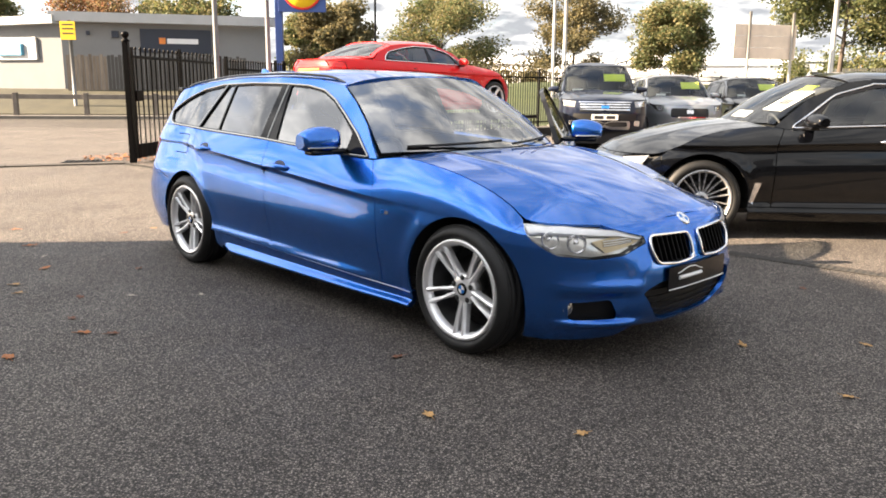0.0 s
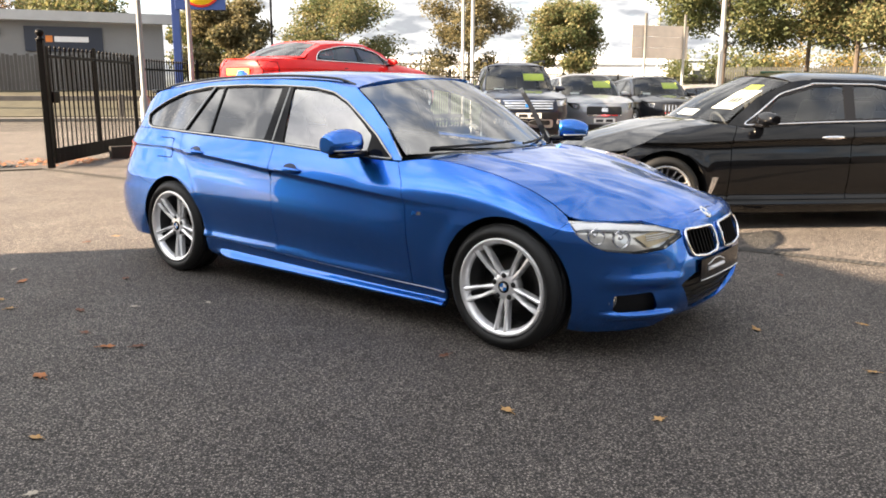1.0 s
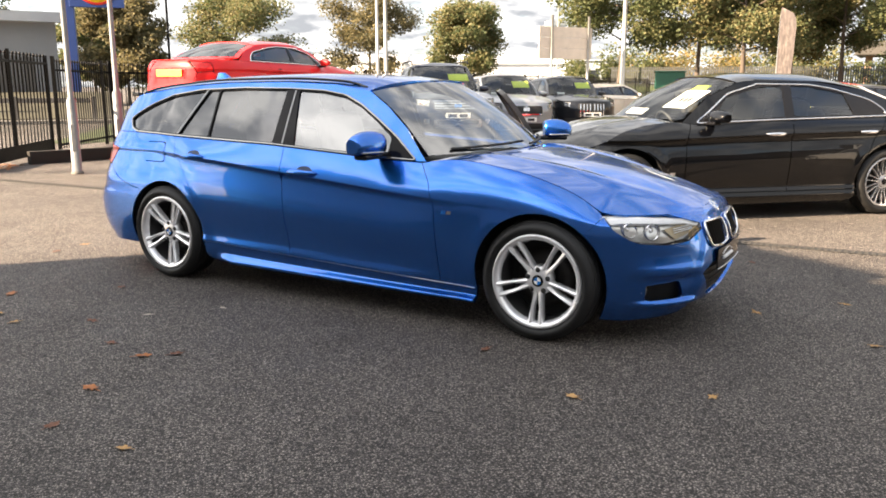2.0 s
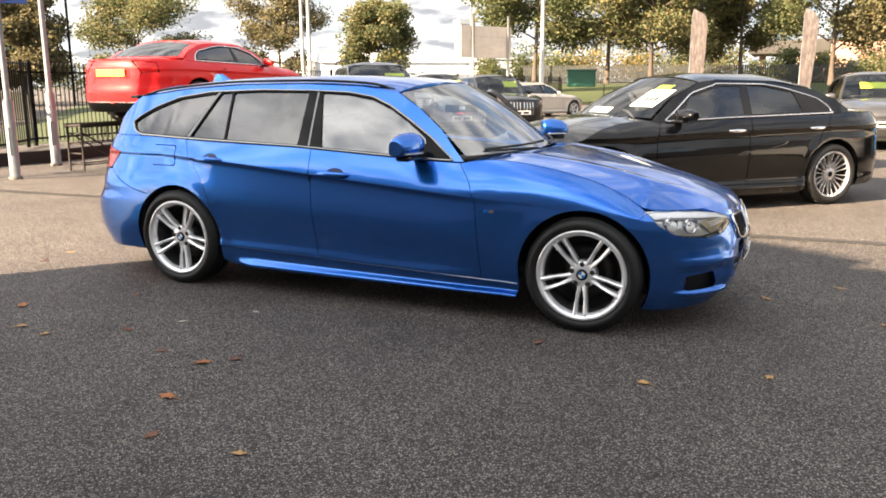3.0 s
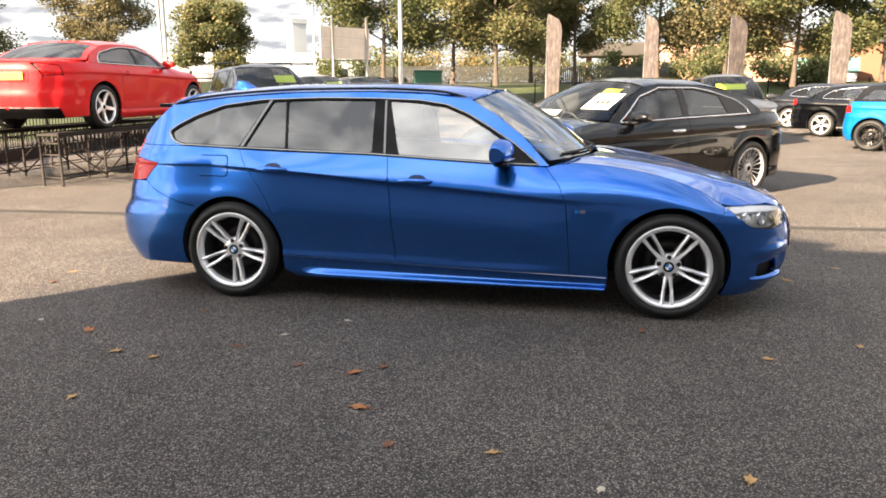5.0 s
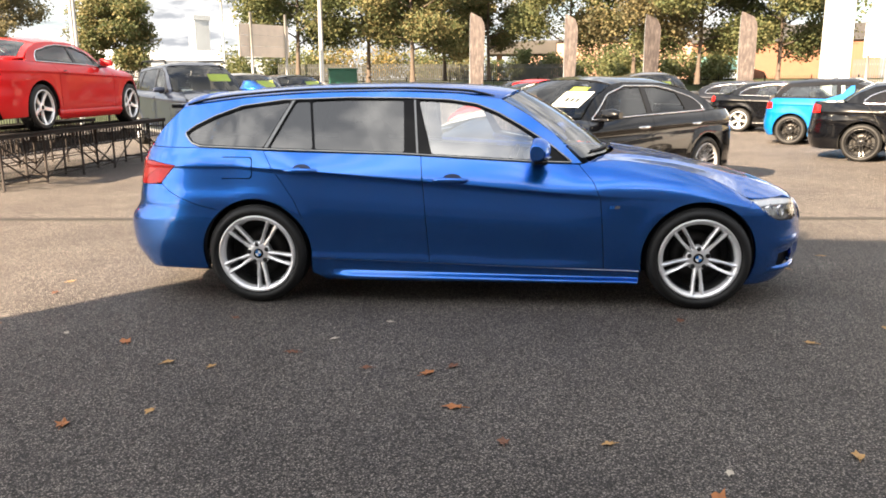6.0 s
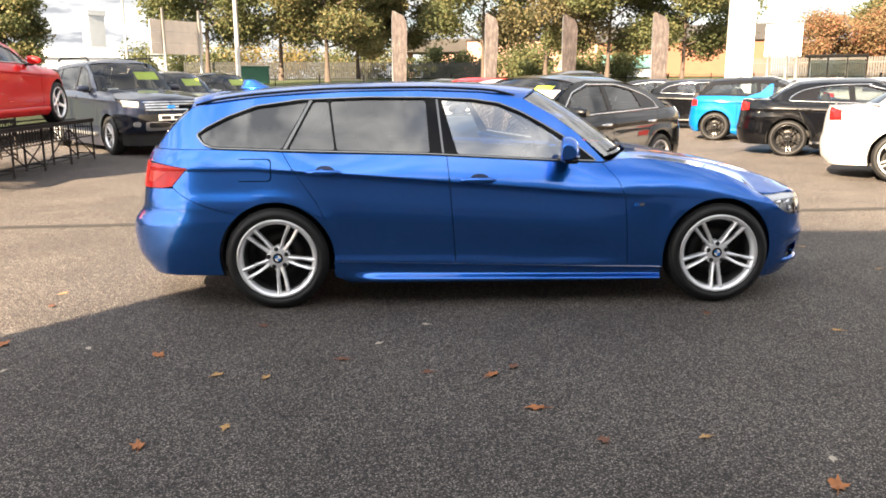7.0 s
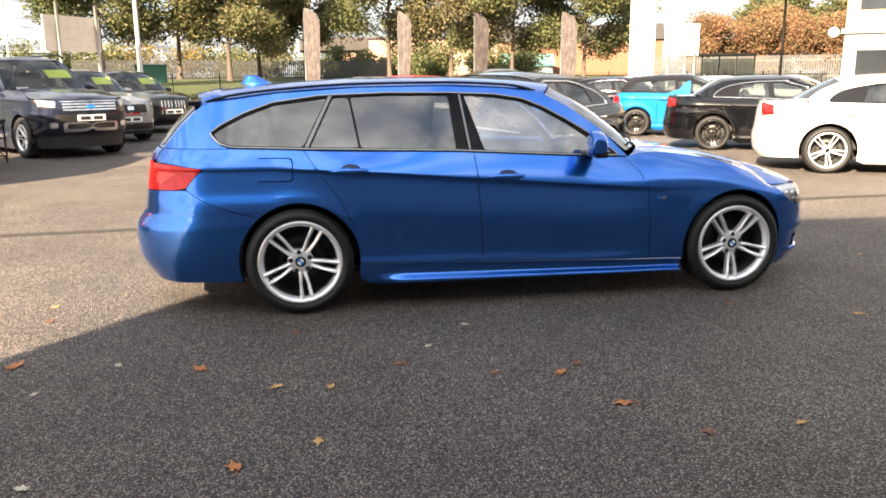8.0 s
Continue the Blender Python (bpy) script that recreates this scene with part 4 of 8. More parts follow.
    if style in ("twin", "double") or cap_mats:
        for k in range(n):
            bm = bmesh.new()
            a = 2 * math.pi * (k + turn + 0.5) / n + math.pi / 2
            rb = 0.060 if style == "double" else 0.050
            mm = Matrix.Translation((rb * math.cos(a), prof(0) - 0.0055, rb * math.sin(a)))
            lathe(bm, [(0.0, 0.006), (0.010, 0.006), (0.0145, 0.0), (0.0, 0.0)][::-1], n=10, m=mm)
            part("bolt", bm, M["black_rough"], wheel)
    cap = cap_mats or (M["black_gloss"], M["black_gloss"], M["black_gloss"])
    bm = bmesh.new()
    lathe(bm, [(0.0, prof(0) - 0.010), (0.020, prof(0) - 0.010)], n=24, mat=1)
    for f in bm.faces:
        c = f.calc_center_median()
        f.material_index = 2 if c.x * c.z > 0 else 1
    lathe(bm, [(0.020, prof(0) - 0.010), (0.030, prof(0) - 0.009), (0.033, prof(0) - 0.003), (0.033, prof(0))], n=24, mat=0)
    part("hub_cap", bm, cap, wheel)
    return wheel


# ---- cars ----
def make_car(name, c, paint, m, label, group="", fine=0.05, detail=False, rim=None, rim_style="twin", rim_n=5, rims_r=0.24,
             roof_mat=None, trim=None, plate=None, doors=4, deck=None, glass=None, cap_mats=None, open_left=0.0, handles=True, lamps=True, turn=0.5):
    """A car from its shape c: panels with shut gaps, glass, lamps, wheels and cabin."""
    S = Shape(c)
    car = empty(name, m, label, "car", group)
    trim, glass, roof_mat = trim or M["black_gloss"], glass or M["car_glass"], roof_mat or paint
    du = fine
    g = 0.0022 if detail else 0.004
    ra, ax, rx, R = c["arch"], c["axf"], c["axr"], c["R"]
    LA, LB, LC = c["lineA"], c["lineB"], c["lineC"]
    sill = Curve(c["sill"])
    BOTH = (1, -1)

    def low(pts):
        return [(S.at_x(x, z), z) for x, z in pts]

    def up_edge(x0, x1, n=14):
        return [(x0 + (x1 - x0) * k / n, float(S.ztop(x0 + (x1 - x0) * k / n)) - 0.002) for k in range(n + 1)]

    def sheet(pts, fn=S.lower, out=outward, sides=BOTH, holes=(), lift=0.0, thick=0.012, d=None, smooth=0.004):
        fold = (lambda a: S.crease(np.clip(a, S.xb, S.xa))) if fn == S.lower else None
        return Sheet().add(pts, fn, out, d or du, d or du, thick, holes, lift, sides, True, smooth, fold)

    def hubang(x, z, cx):
        return math.degrees(math.atan2(z - R, x - cx))

    # flanks
    zs_f = float(sill(ax - ra))
    aF0 = hubang(ax - math.sqrt(max(ra**2 - (zs_f - R) ** 2, 0.01)), zs_f, ax)
    aF0 = aF0 if aF0 > 0 else aF0 + 360
    aF1 = hubang(*c["bumpF"][0], ax)
    fender = [(x + g, z) for x, z in LA] + arc(ax, R, ra, aF0, aF1, 20) + [(x - g, z) for x, z in c["bumpF"][1:]]
    topx = c["bumpF"][-1][0]
    fender += up_edge(topx - g, LA[0][0] + g, 20)[1:-1]
    zs_r = float(sill(rx + ra))
    aR0 = hubang(rx + math.sqrt(max(ra**2 - (zs_r - R) ** 2, 0.01)), zs_r, rx)
    aR0 = aR0 if aR0 < 180 else aR0 - 360
    aC = hubang(*LC[-1], rx)
    aR1 = hubang(*c["bumpR"][0], rx)
    belt_end = c["dpillar"][-1][0]
    cargap = lambda pts, d: [(x + d, z) for x, z in pts]
    if doors == 4:
        fdoor = cargap(LB, g) + cargap(LA[::-1], -g) + up_edge(LA[0][0] - g, LB[0][0] + g)[1:-1]
        rdoor = cargap(LC[::-1], g)[::-1] + arc(rx, R, ra, aC, aR0, 10) + cargap(LB[::-1], -g) + up_edge(LB[0][0] - g, LC[0][0] + g)[1:-1]
    else:
        fdoor = cargap(LC[:-1], g) + [(LC[-2][0] + g, float(sill(LC[-2][0])))] + cargap(LA[::-1], -g) + up_edge(LA[0][0] - g, LC[0][0] + g)[1:-1]
        rdoor = None
    quarter = [(x - g, z) for x, z in LC[::-1]] + up_edge(LC[0][0] - g, belt_end)[1:] + list(c["tlamp_in"]) + [(x, z + (0.0026 if detail else 0.0003)) for x, z in c["bumpR"][::-1]] + arc(rx, R, ra, aR1, aC, 14)
    if doors == 2:
        quarter = [(LC[-2][0] - g, float(sill(LC[-2][0])))] + cargap(LC[:-1][::-1], -g) + up_edge(LC[0][0] - g, belt_end)[1:] + list(c["tlamp_in"]) + [(x, z + 0.0003) for x, z in c["bumpR"][::-1]] + arc(rx, R, ra, aR1, aR0, 20)
    for sg in BOTH:
        side = "right" if sg < 0 else "left"
        swung = open_left if sg > 0 else 0.0
        skin("front_fender", sheet(low(fender), sides=(sg,)), paint, car)
        holes = [low(c["fuel"])] if detail and sg < 0 else []
        skin("rear_quarter", sheet(low(quarter), sides=(sg,), holes=holes), paint, car)
        if holes:
            big = rounded([(-1.639, 0.811), (-1.431, 0.811), (-1.431, 0.939), (-1.639, 0.939)], 0.03)
            skin("fuel_flap", sheet(big, sides=(sg,), lift=0.0012), paint, car)
        hinge = Vector((LA[1][0], 0.86 * sg * c["hw"] / 0.9, 0))
        pivot = Matrix.Translation(hinge) @ Matrix.Rotation(radians(-swung), 4, "Z") @ Matrix.Translation(-hinge)
        fd = skin("front_door", sheet(fdoor, sides=(sg,), thick=0.05 if swung else 0.012), paint, car, "blue door standing open" if swung else "")
        fd.matrix_basis = pivot
        rd = skin("rear_door", sheet(rdoor, sides=(sg,)), paint, car) if rdoor else fd
        # windows and their frames
        panes = c["panes"]
        grow = [(k, rounded(p, 0.018, 3)) for k, p in panes.items()]
        frame_loop = rounded(c["dlo"], 0.02 if detail else 0.05, 3)
        if swung:
            inner = [grow[0][1]]
            xb0, xb1 = panes["front"][0][0] - 0.06, 9
            fl = clip_half(frame_loop, 0, xb0, False)
            skin("window_frame", sheet(fl, S.green, holes=inner, sides=(sg,), lift=0.003, thick=0.035, d=0.08), trim, fd)
            rest = clip_half(frame_loop, 0, xb0 - 0.012, True)
            if len(rest) > 2:
                skin("window_trim", sheet(rest, S.green, holes=[p for k, p in grow if k != "front"], sides=(sg,), lift=0.003, d=0.08), trim, car)
        else:
            skin("window_trim", sheet(frame_loop, S.green, holes=[p for k, p in grow], sides=(sg,), lift=0.003, d=0.08), trim, car)
        for k, p in grow:
            host = fd if k == "front" else car if k == "quarter" else rd
            skin("window", sheet(p, S.green, sides=(sg,), lift=-0.006, thick=0.004, d=0.08), c["panes_mat"].get(k, glass), host)
        if c.get("chrome") or detail:
            bm = bmesh.new()
            P = S.green(np.array([p[0] for p in dense(frame_loop, 0.05)]), np.array([p[1] for p in dense(frame_loop, 0.05)]))
            pts = [(p[0], p[1] * sg + 0.006 * sg, p[2]) for p in P]
            tube(bm, pts + pts[:1], 0.007 if detail else 0.0085, 6)
            part("window_moulding", bm, M["satin"] if detail else M["chrome"], car)
        # cabin side: pillars and cant rail
        upper = up_edge(belt_end, c["apillar"][0][0], 24) + list(c["apillar"][1:]) + [(x, z) for x, z in c["redge"][::-1] if c["dpillar"][0][0] < x < c["apillar"][-1][0]] + list(c["dpillar"][:-1])
        upper = [(x, z + 0.004) if i <= 24 else (x, z) for i, (x, z) in enumerate(upper)]
        if not swung:
            skin("cabin_side", sheet(upper, S.green, holes=[frame_loop], sides=(sg,), thick=0.03), c.get("pillar_mat") or roof_mat, car)
        else:
            skin("cabin_side", sheet(upper, S.green, holes=[frame_loop], sides=(sg,), thick=0.03), roof_mat, car)
        # door handles
        if handles:
            for hx, hz, host in c["handles"]:
                host = fd if host == "f" else rd
                bm = bmesh.new()
                rings = []
                for t in range(9):
                    xx = hx - 0.115 + 0.23 * t / 8
                    e = math.sin(math.pi * t / 8) ** 0.5
                    yy = float(S.lower(xx, hz)[1]) + 0.004 + 0.030 * e
                    hh = 0.004 + 0.015 * e
                    rings.append([(xx, (yy + dy) * sg, hz + dz) for dy, dz in ((0, -hh), (0.005, -hh * 0.3), (0.003, hh * 0.8), (-0.012, hh), (-0.018, 0), (-0.012, -hh))])
                loft(bm, rings)
                hnd = part("handle", bm, c.get("handle_mat") or paint, host)
                # no hollow here: a flat dark patch gives the cup its shade
                cup = Sheet().add([(hx + 0.012 + (0.058 + 0.014 * (math.sin(2 * math.pi * q / 24) < 0.1)) * math.cos(2 * math.pi * q / 24), hz + 0.008 + 0.029 * math.sin(2 * math.pi * q / 24)) for q in range(24)], S.lower, outward, 0.03, 0.03, 0.004, (), 0.0015, (sg,))
                skin("handle_recess", cup, M["shade_blue"] if detail else M["black_gloss"], hnd)
        # mirror
        mx, my, mz = c["mirror"]
        bm = bmesh.new()
        rings = []
        big = 1.16 if detail else 1.0
        for t in range(11):
            a = t / 10
            e = math.sin(math.pi * min(1, 0.20 + a * 0.72)) ** 0.42
            yy = my + 0.02 + (0.215 if detail else 0.225) * a
            fx, hh = (0.058 * e + 0.015) * (1.02 if detail else 1.0), 0.086 * e * big
            ring = []
            for q in [2 * math.pi * k / 18 for k in range(18)]:
                cq, sq = math.copysign(abs(math.cos(q)) ** 0.8, math.cos(q)), math.copysign(abs(math.sin(q)) ** 0.8, math.sin(q))
                ring.append((mx + fx * cq * (1.1 if cq > 0 else 0.55) - 0.03 * a, yy * sg, mz + 0.012 + hh * sq * (0.85 if sq > 0 else 0.6) - 0.008 * a))
            rings.append(ring)
        loft(bm, rings)
        mir = part("mirror", bm, c.get("mirror_mat") or paint, fd)
        bm = bmesh.new()
        box(bm, mx - 0.036, mx + 0.052, *sorted((sg * (my - 0.05), sg * (my + (0.20 if detail else 0.12)))), mz - 0.064, mz - 0.030, bevel=0.014)
        part("mirror_foot", bm, M["black_gloss"], mir)
        bm = bmesh.new()
        box(bm, mx - 0.04, mx - 0.034, *sorted((sg * (my + 0.03), sg * (my + 0.195))), mz - 0.03, mz + 0.05, bevel=0.002)
        part("mirror_glass", bm, M["mirror"], mir)
        if detail:
            bm = bmesh.new()
            rings = []
            for t in range(7):
                a = t / 6
                rings.append([(mx + 0.078 - 0.035 * a * a + dx, (my + 0.05 + 0.165 * a) * sg, mz - 0.026 + dz) for dx, dz in ((0, 0), (0.004, 0.004), (0, 0.009), (-0.02, 0.005))])
            loft(bm, rings)
            part("indicator", bm, M["lamp_clear"], mir)

    # sills
    sl = Curve([(0.0, -0.055), (0.25, -0.022), (0.45, -0.004), (0.62, 0.006), (0.75, 0.003), (1.0, -0.010)])

    blade_edge = Curve([(0.0, -0.045), (0.10, -0.004), (0.17, 0.010), (0.24, 0.011), (0.42, -0.012), (0.52, -0.022), (0.70, -0.020), (1.0, -0.010)])
    plain_edge = Curve([(0.0, -0.060), (0.25, -0.036), (0.50, -0.022), (1.0, -0.010)])

    def sill_fn(x, v):
        x = np.asarray(x, float)
        z1 = sill(x)
        z = 0.145 + (z1 - 0.145) * v
        off = sl(v)
        if c.get("sill_blade"):
            k = np.clip((x + 1.02) / 0.26, 0, 1)
            k = k * k * (3 - 2 * k)
            off = (1 - k) * plain_edge(v) + k * blade_edge(v)
        return np.stack([x, S.width(np.clip(x, S.xb, S.xa), z1 + 0.03) + off, z], -1)

    x0, x1 = rx + ra - 0.005, ax - ra + 0.005
    for sg in BOTH:
        skin("sill", sheet([(x0, 0.98), (x0, 0.35), (x0 + 0.10, 0.02), (x1 - 0.02, 0.02), (x1, 0.98)], sill_fn, sides=(sg,), d=0.05, thick=0.03), c.get("sill_mat") or paint, car)
        if detail:
            bm = bmesh.new()
            pts = []
            for k in range(25):
                xx = x0 + 0.01 + (x1 - x0 - 0.02) * k / 24
                zz = float(sill(xx)) - 0.004
                pts.append((xx, (float(S.width(xx, zz + 0.03)) - 0.003) * sg, zz + 0.003))
            # thin bright bar standing for the highlight on the doors' bottom edge
            tube(bm, pts, 0.0026, 6)
            part("sill_seal", bm, M["steel"], car)

    # bonnet
    zb = Curve(c["bonnet"])
    nose_x = c["bonnet"][-1][0]

    def bonnet_fn(x, y):
        x, y = np.asarray(x, float), np.asarray(y, float)
        ye = np.maximum(S.top_y(x), 0.02)
        f = np.clip(np.abs(y) / ye, 0, 1.02)
        yr = 0.50 - 0.17 * (x - 1.0)
        z = zb(x) - (zb(x) - S.ztop(x)) * f**2.1
        fade = np.clip((x - 0.8) / 0.2, 0, 1) * np.clip((nose_x - x) / 0.3, 0, 1) * np.clip((1 - f) / 0.3, 0, 1)
        z = z + c.get("ridge", 0.006) * fade * np.exp(-(((np.abs(y) - yr) / 0.055) ** 2))
        return np.stack([x, y, z], -1)

    cw = c["cowl"]
    cx = lambda f: cw[0][1] + (cw[1][1] - cw[0][1]) * f**2
    xs = [c["cowl"][1][1] + 0.02 + (nose_x - 0.004 - c["cowl"][1][1] - 0.02) * (1 - (1 - k / 40) ** 2) for k in range(41)]
    edge = [(x, float(S.top_y(x)) - g * (0.5 if detail else 1.5)) for x in xs]
    back = [(cx(f) + 0.03, f * (edge[0][1])) for f in (0.95, 0.8, 0.6, 0.4, 0.2)]
    half = edge
    loop = [(x, -y) for x, y in edge] + edge[::-1] + back + [(cx(0) + 0.03, 0)] + [(x, -y) for x, y in back[::-1]]
    skin("bonnet", sheet(loop, bonnet_fn, upward, sides=(1,), smooth=0.006), paint, car)

    # cabin glass and roof
    ap, dp = c["apillar"], c["dpillar"]
    apx, apz = Curve([(k / (len(ap) - 1), p[0]) for k, p in enumerate(ap)]), Curve([(k / (len(ap) - 1), p[1]) for k, p in enumerate(ap)])
    wt = c["wtop"]

    def screen_fn(f, t):
        f, t = np.asarray(f, float), np.asarray(t, float)
        ex, ez = apx(t), apz(t)
        ey = S.green(ex, ez)[..., 1]
        mxx, mzz = cw[0][1] + (wt[0][1] - cw[0][1]) * t, cw[0][2] + (wt[0][2] - cw[0][2]) * t + 0.03 * np.sin(math.pi * np.clip(t, 0, 1))
        q = np.abs(f) ** 2.3
        return np.stack([mxx + (ex - mxx) * q, ey * f, mzz + (ez - mzz) * q], -1)

    skin("windscreen", sheet([(-0.985, 0.01), (0.985, 0.01), (0.985, 0.985), (-0.985, 0.985)], screen_fn, forward, sides=(1,), d=0.06, thick=0.005, lift=-0.004), c.get("screen_mat") or M["front_glass"], car)
    zr, ze = Curve(c["roof"]), Curve(c["redge"])
    fx, bx = wt[0][1], c["roof"][0][0]

    def roof_fn(u, f):
        u, f = np.asarray(u, float), np.asarray(f, float)
        x0r, x1r = dp[0][0] + (bx - dp[0][0]) * (1 - f * f), wt[1][1] + (wt[0][1] - wt[1][1]) * (1 - np.abs(f) ** 2.3)
        x = x0r + (x1r - x0r) * u
        xe = np.clip(x, dp[0][0], wt[1][1])
        ye = S.green(xe, ze(xe))[..., 1]
        z = zr(x) - (zr(x) - ze(xe)) * np.abs(f) ** 3.2
        return np.stack([x, ye * f, z], -1)

    skin("roof", sheet([(0, -1), (1, -1), (1, 1), (0, 1)], roof_fn, upward, sides=(1,), d=0.05, thick=0.02), roof_mat, car)
    dpx, dpz = Curve([(k / (len(dp) - 1), p[0]) for k, p in enumerate(dp)]), Curve([(k / (len(dp) - 1), p[1]) for k, p in enumerate(dp)])
    rgx, rgz = c["rglass"]

    def back_fn(f, t):
        f, t = np.asarray(f, float), np.asarray(t, float)
        ex, ez = dpx(t), dpz(t)
        ey = S.green(ex, ez)[..., 1]
        mxx, mzz = bx + (rgx - bx) * t, zr(bx) + (rgz - zr(bx)) * t + 0.02 * np.sin(math.pi * np.clip(t, 0, 1))
        q = np.abs(f) ** 2.5
        return np.stack([mxx + (ex - mxx) * q, ey * f, mzz + (ez - mzz) * q], -1)

    skin("rear_window", sheet([(-0.86, 0.06), (0.86, 0.06), (0.90, 0.94), (-0.90, 0.94)], back_fn, backward, sides=(1,), d=0.08, thick=0.004, lift=-0.001), c.get("rear_mat") or glass, car)
    skin("rear_window_frame", sheet([(-1, 0.0), (1, 0.0), (1, 1.0), (-1, 1.0)], back_fn, backward, sides=(1,), d=0.08, lift=-0.004, holes=[[(-0.87, 0.05), (0.87, 0.05), (0.91, 0.95), (-0.91, 0.95)]]), c.get("pillar_mat") or roof_mat, car)

    # boot lid or tailgate and the rear end
    te = c["tail_end"]

    def deck_fn(t, f):
        t, f = np.asarray(t, float), np.asarray(f, float)
        xe = dp[-1][0] + (te[0] + 0.10 - dp[-1][0]) * t
        ye = S.top_y(xe)
        zc = rgz + (te[1] + c.get("lip", 0.0) - rgz) * t
        x = rgx + (te[0] - rgx) * t + (xe - (rgx + (te[0] - rgx) * t)) * np.abs(f) ** 2.5
        return np.stack([x, ye * f, zc + (S.ztop(xe) - zc) * np.abs(f) ** 3], -1)

    if deck:
        skin("boot_lid", sheet([(0, -0.995), (1, -0.995), (1, 0.995), (0, 0.995)], deck_fn, upward, sides=(1,), d=0.08), paint, car)
    tl = c["tlamp"]
    zt = lambda z: float(S.at_y(0.0, z, True))
    tail = low([(belt_end - 0.006, float(S.ztop(belt_end)) - 0.003)]) + [(zt(float(S.ztop(-2.3))), float(S.ztop(-2.3)) - 0.003)] + [(zt(c["bumper_top"]), c["bumper_top"])] + [(S.at_y(c["tail_w"], c["bumper_top"], True), c["bumper_top"])] + low(c["tlamp_rear"])
    skin("tailgate", sheet(tail, thick=0.01), paint, car)
    zb0, zb1 = c["rear_low"]
    xe = rx - math.sqrt(max(ra**2 - (zb1 - R) ** 2, 0.001))
    bump = low([(xe, zb1)] + arc(rx, R, ra, hubang(xe, zb1, rx) % 360, aR1, 12)[1:] + [(x, z - (0.0020 if detail else 0.0003)) for x, z in c["bumpR"]] + list(c["tlamp_low"])) + [(S.at_y(c["tail_w"], c["bumper_top"], True), c["bumper_top"] - 0.004), (zt(c["bumper_top"]), c["bumper_top"] - 0.004), (zt(zb0), zb0)] + [(S.at_x(-abs(c["tail"][0][1]) + 0.12, zb0), zb0)]
    skin("rear_bumper", sheet(bump), paint, car)
    if lamps:
        for sg in BOTH:
            lamp = skin("tail_light", sheet(low(tl), sides=(sg,), lift=0.003, d=0.03), M["tail_red"], car)
            if "tlamp_inner" in c:
                inner = sheet(low(c["tlamp_inner"]), sides=(sg,), lift=0.0045, d=0.03, thick=0.003)
                skin("reversing_light", inner, M["tail_pale"], lamp)
        hl = c["hlamp"]
        for sg in BOTH:
            lamp = skin("headlight", sheet(hl(S), sides=(sg,), lift=0.002, d=0.03, thick=0.02), M["lamp_clear"], car)
            if not detail:
                pts = hl(S)
                mx_, mz_ = sum(p[0] for p in pts) / len(pts), sum(p[1] for p in pts) / len(pts)
                skin("reflector", sheet([(mx_ + (p[0] - mx_) * 0.55, mz_ + (p[1] - mz_) * 0.6) for p in pts], sides=(sg,), lift=0.006, d=0.05, thick=0.003), M["lamp_core"], lamp)

    # front bumper
    zf = lambda z: S.at_y(0.0, z)
    b0, b1 = c["front_low"]
    xf0 = ax + math.sqrt(max(ra**2 - (b1 - R) ** 2, 0.001))
    lip_z = float(S.ztop(2.2)) + (0.003 if detail else -0.004)
    front = low(arc(ax, R, ra, aF1, hubang(xf0, b1, ax), 12)) + c["front_under"](S) + c["front_centre"](S, b0, lip_z) + c["front_top"](S, lip_z) + low([(x + g, z) for x, z in c["bumpF"][::-1][:-1]])
    skin("front_bumper", sheet(front, holes=[h(S) for h in c["front_holes"]], thick=0.02, d=0.017 if detail else du), paint, car)
    if not detail:
        for nm, mat, fnp, lf in c.get("front_bits", ()):
            skin(nm, sheet(fnp(S), sides=BOTH if nm.endswith("intake") or nm == "fog_light" else (1, -1), lift=lf, d=0.06), mat, car)

    # what is inside the panels, with a black hull added to darken the shut gaps
    inner_top = [(x, float(S.ztop(x)) - 0.03) for x in np.linspace(c["nose"][2][1] - 0.25, c["tail"][2][1] + 0.25, 30)]

    def inner_fn(s, z):
        P = S.lower(s, z)
        return P * np.array([0.985, 0.965, 1.0])

    zl = 0.2
    sh = Sheet()
    loopi = low([(rx - ra, zl)] + arc(rx, R, ra + 0.012, 180, 0, 16) + [(rx + ra, zl), (ax - ra, zl)] + arc(ax, R, ra + 0.012, 180, 0, 16) + [(ax + ra, zl)])
    loopi = [(zt(0.22), zl)] + loopi + [(zf(0.22), zl), (zf(0.5), float(S.ztop(2.2)) - 0.05)] + low([(x, z) for x, z in inner_top]) + [(zt(0.5), float(S.ztop(-2.2)) - 0.05)]
    sh.add(loopi, inner_fn, outward, 0.12, 0.12, 0.004, (), 0.0, BOTH, False)
    skin("inner_shell", sh, M["black_rough"], car)
    bm = bmesh.new()
    box(bm, c["tail"][0][1] + 0.15, c["nose"][0][1] - 0.12, -0.62, 0.62, 0.19, 0.23)
    for cx_ in (ax, rx):
        for sg in BOTH:
            round_ = [(cx_ + (ra + 0.015) * math.cos(t), R + (ra + 0.015) * math.sin(t)) for t in [math.pi * k / 14 for k in range(15)]]
            rings = [[(xq, sg * 0.52, zq) for xq, zq in round_], [(xq, sg * (float(S.lower(S.at_x(xq, zq), zq)[1]) - 0.02), zq) for xq, zq in round_]]
            loft(bm, rings, closed=False, caps=False)
            box(bm, cx_ - ra, cx_ + ra, *sorted((sg * 0.50, sg * 0.52)), 0.2, R + ra)
    part("underbody", bm, M["black_rough"], car)

    # wheels
    w = c.get("tyre_w", 0.23)
    rim = rim or M["alloy"]
    k = 0
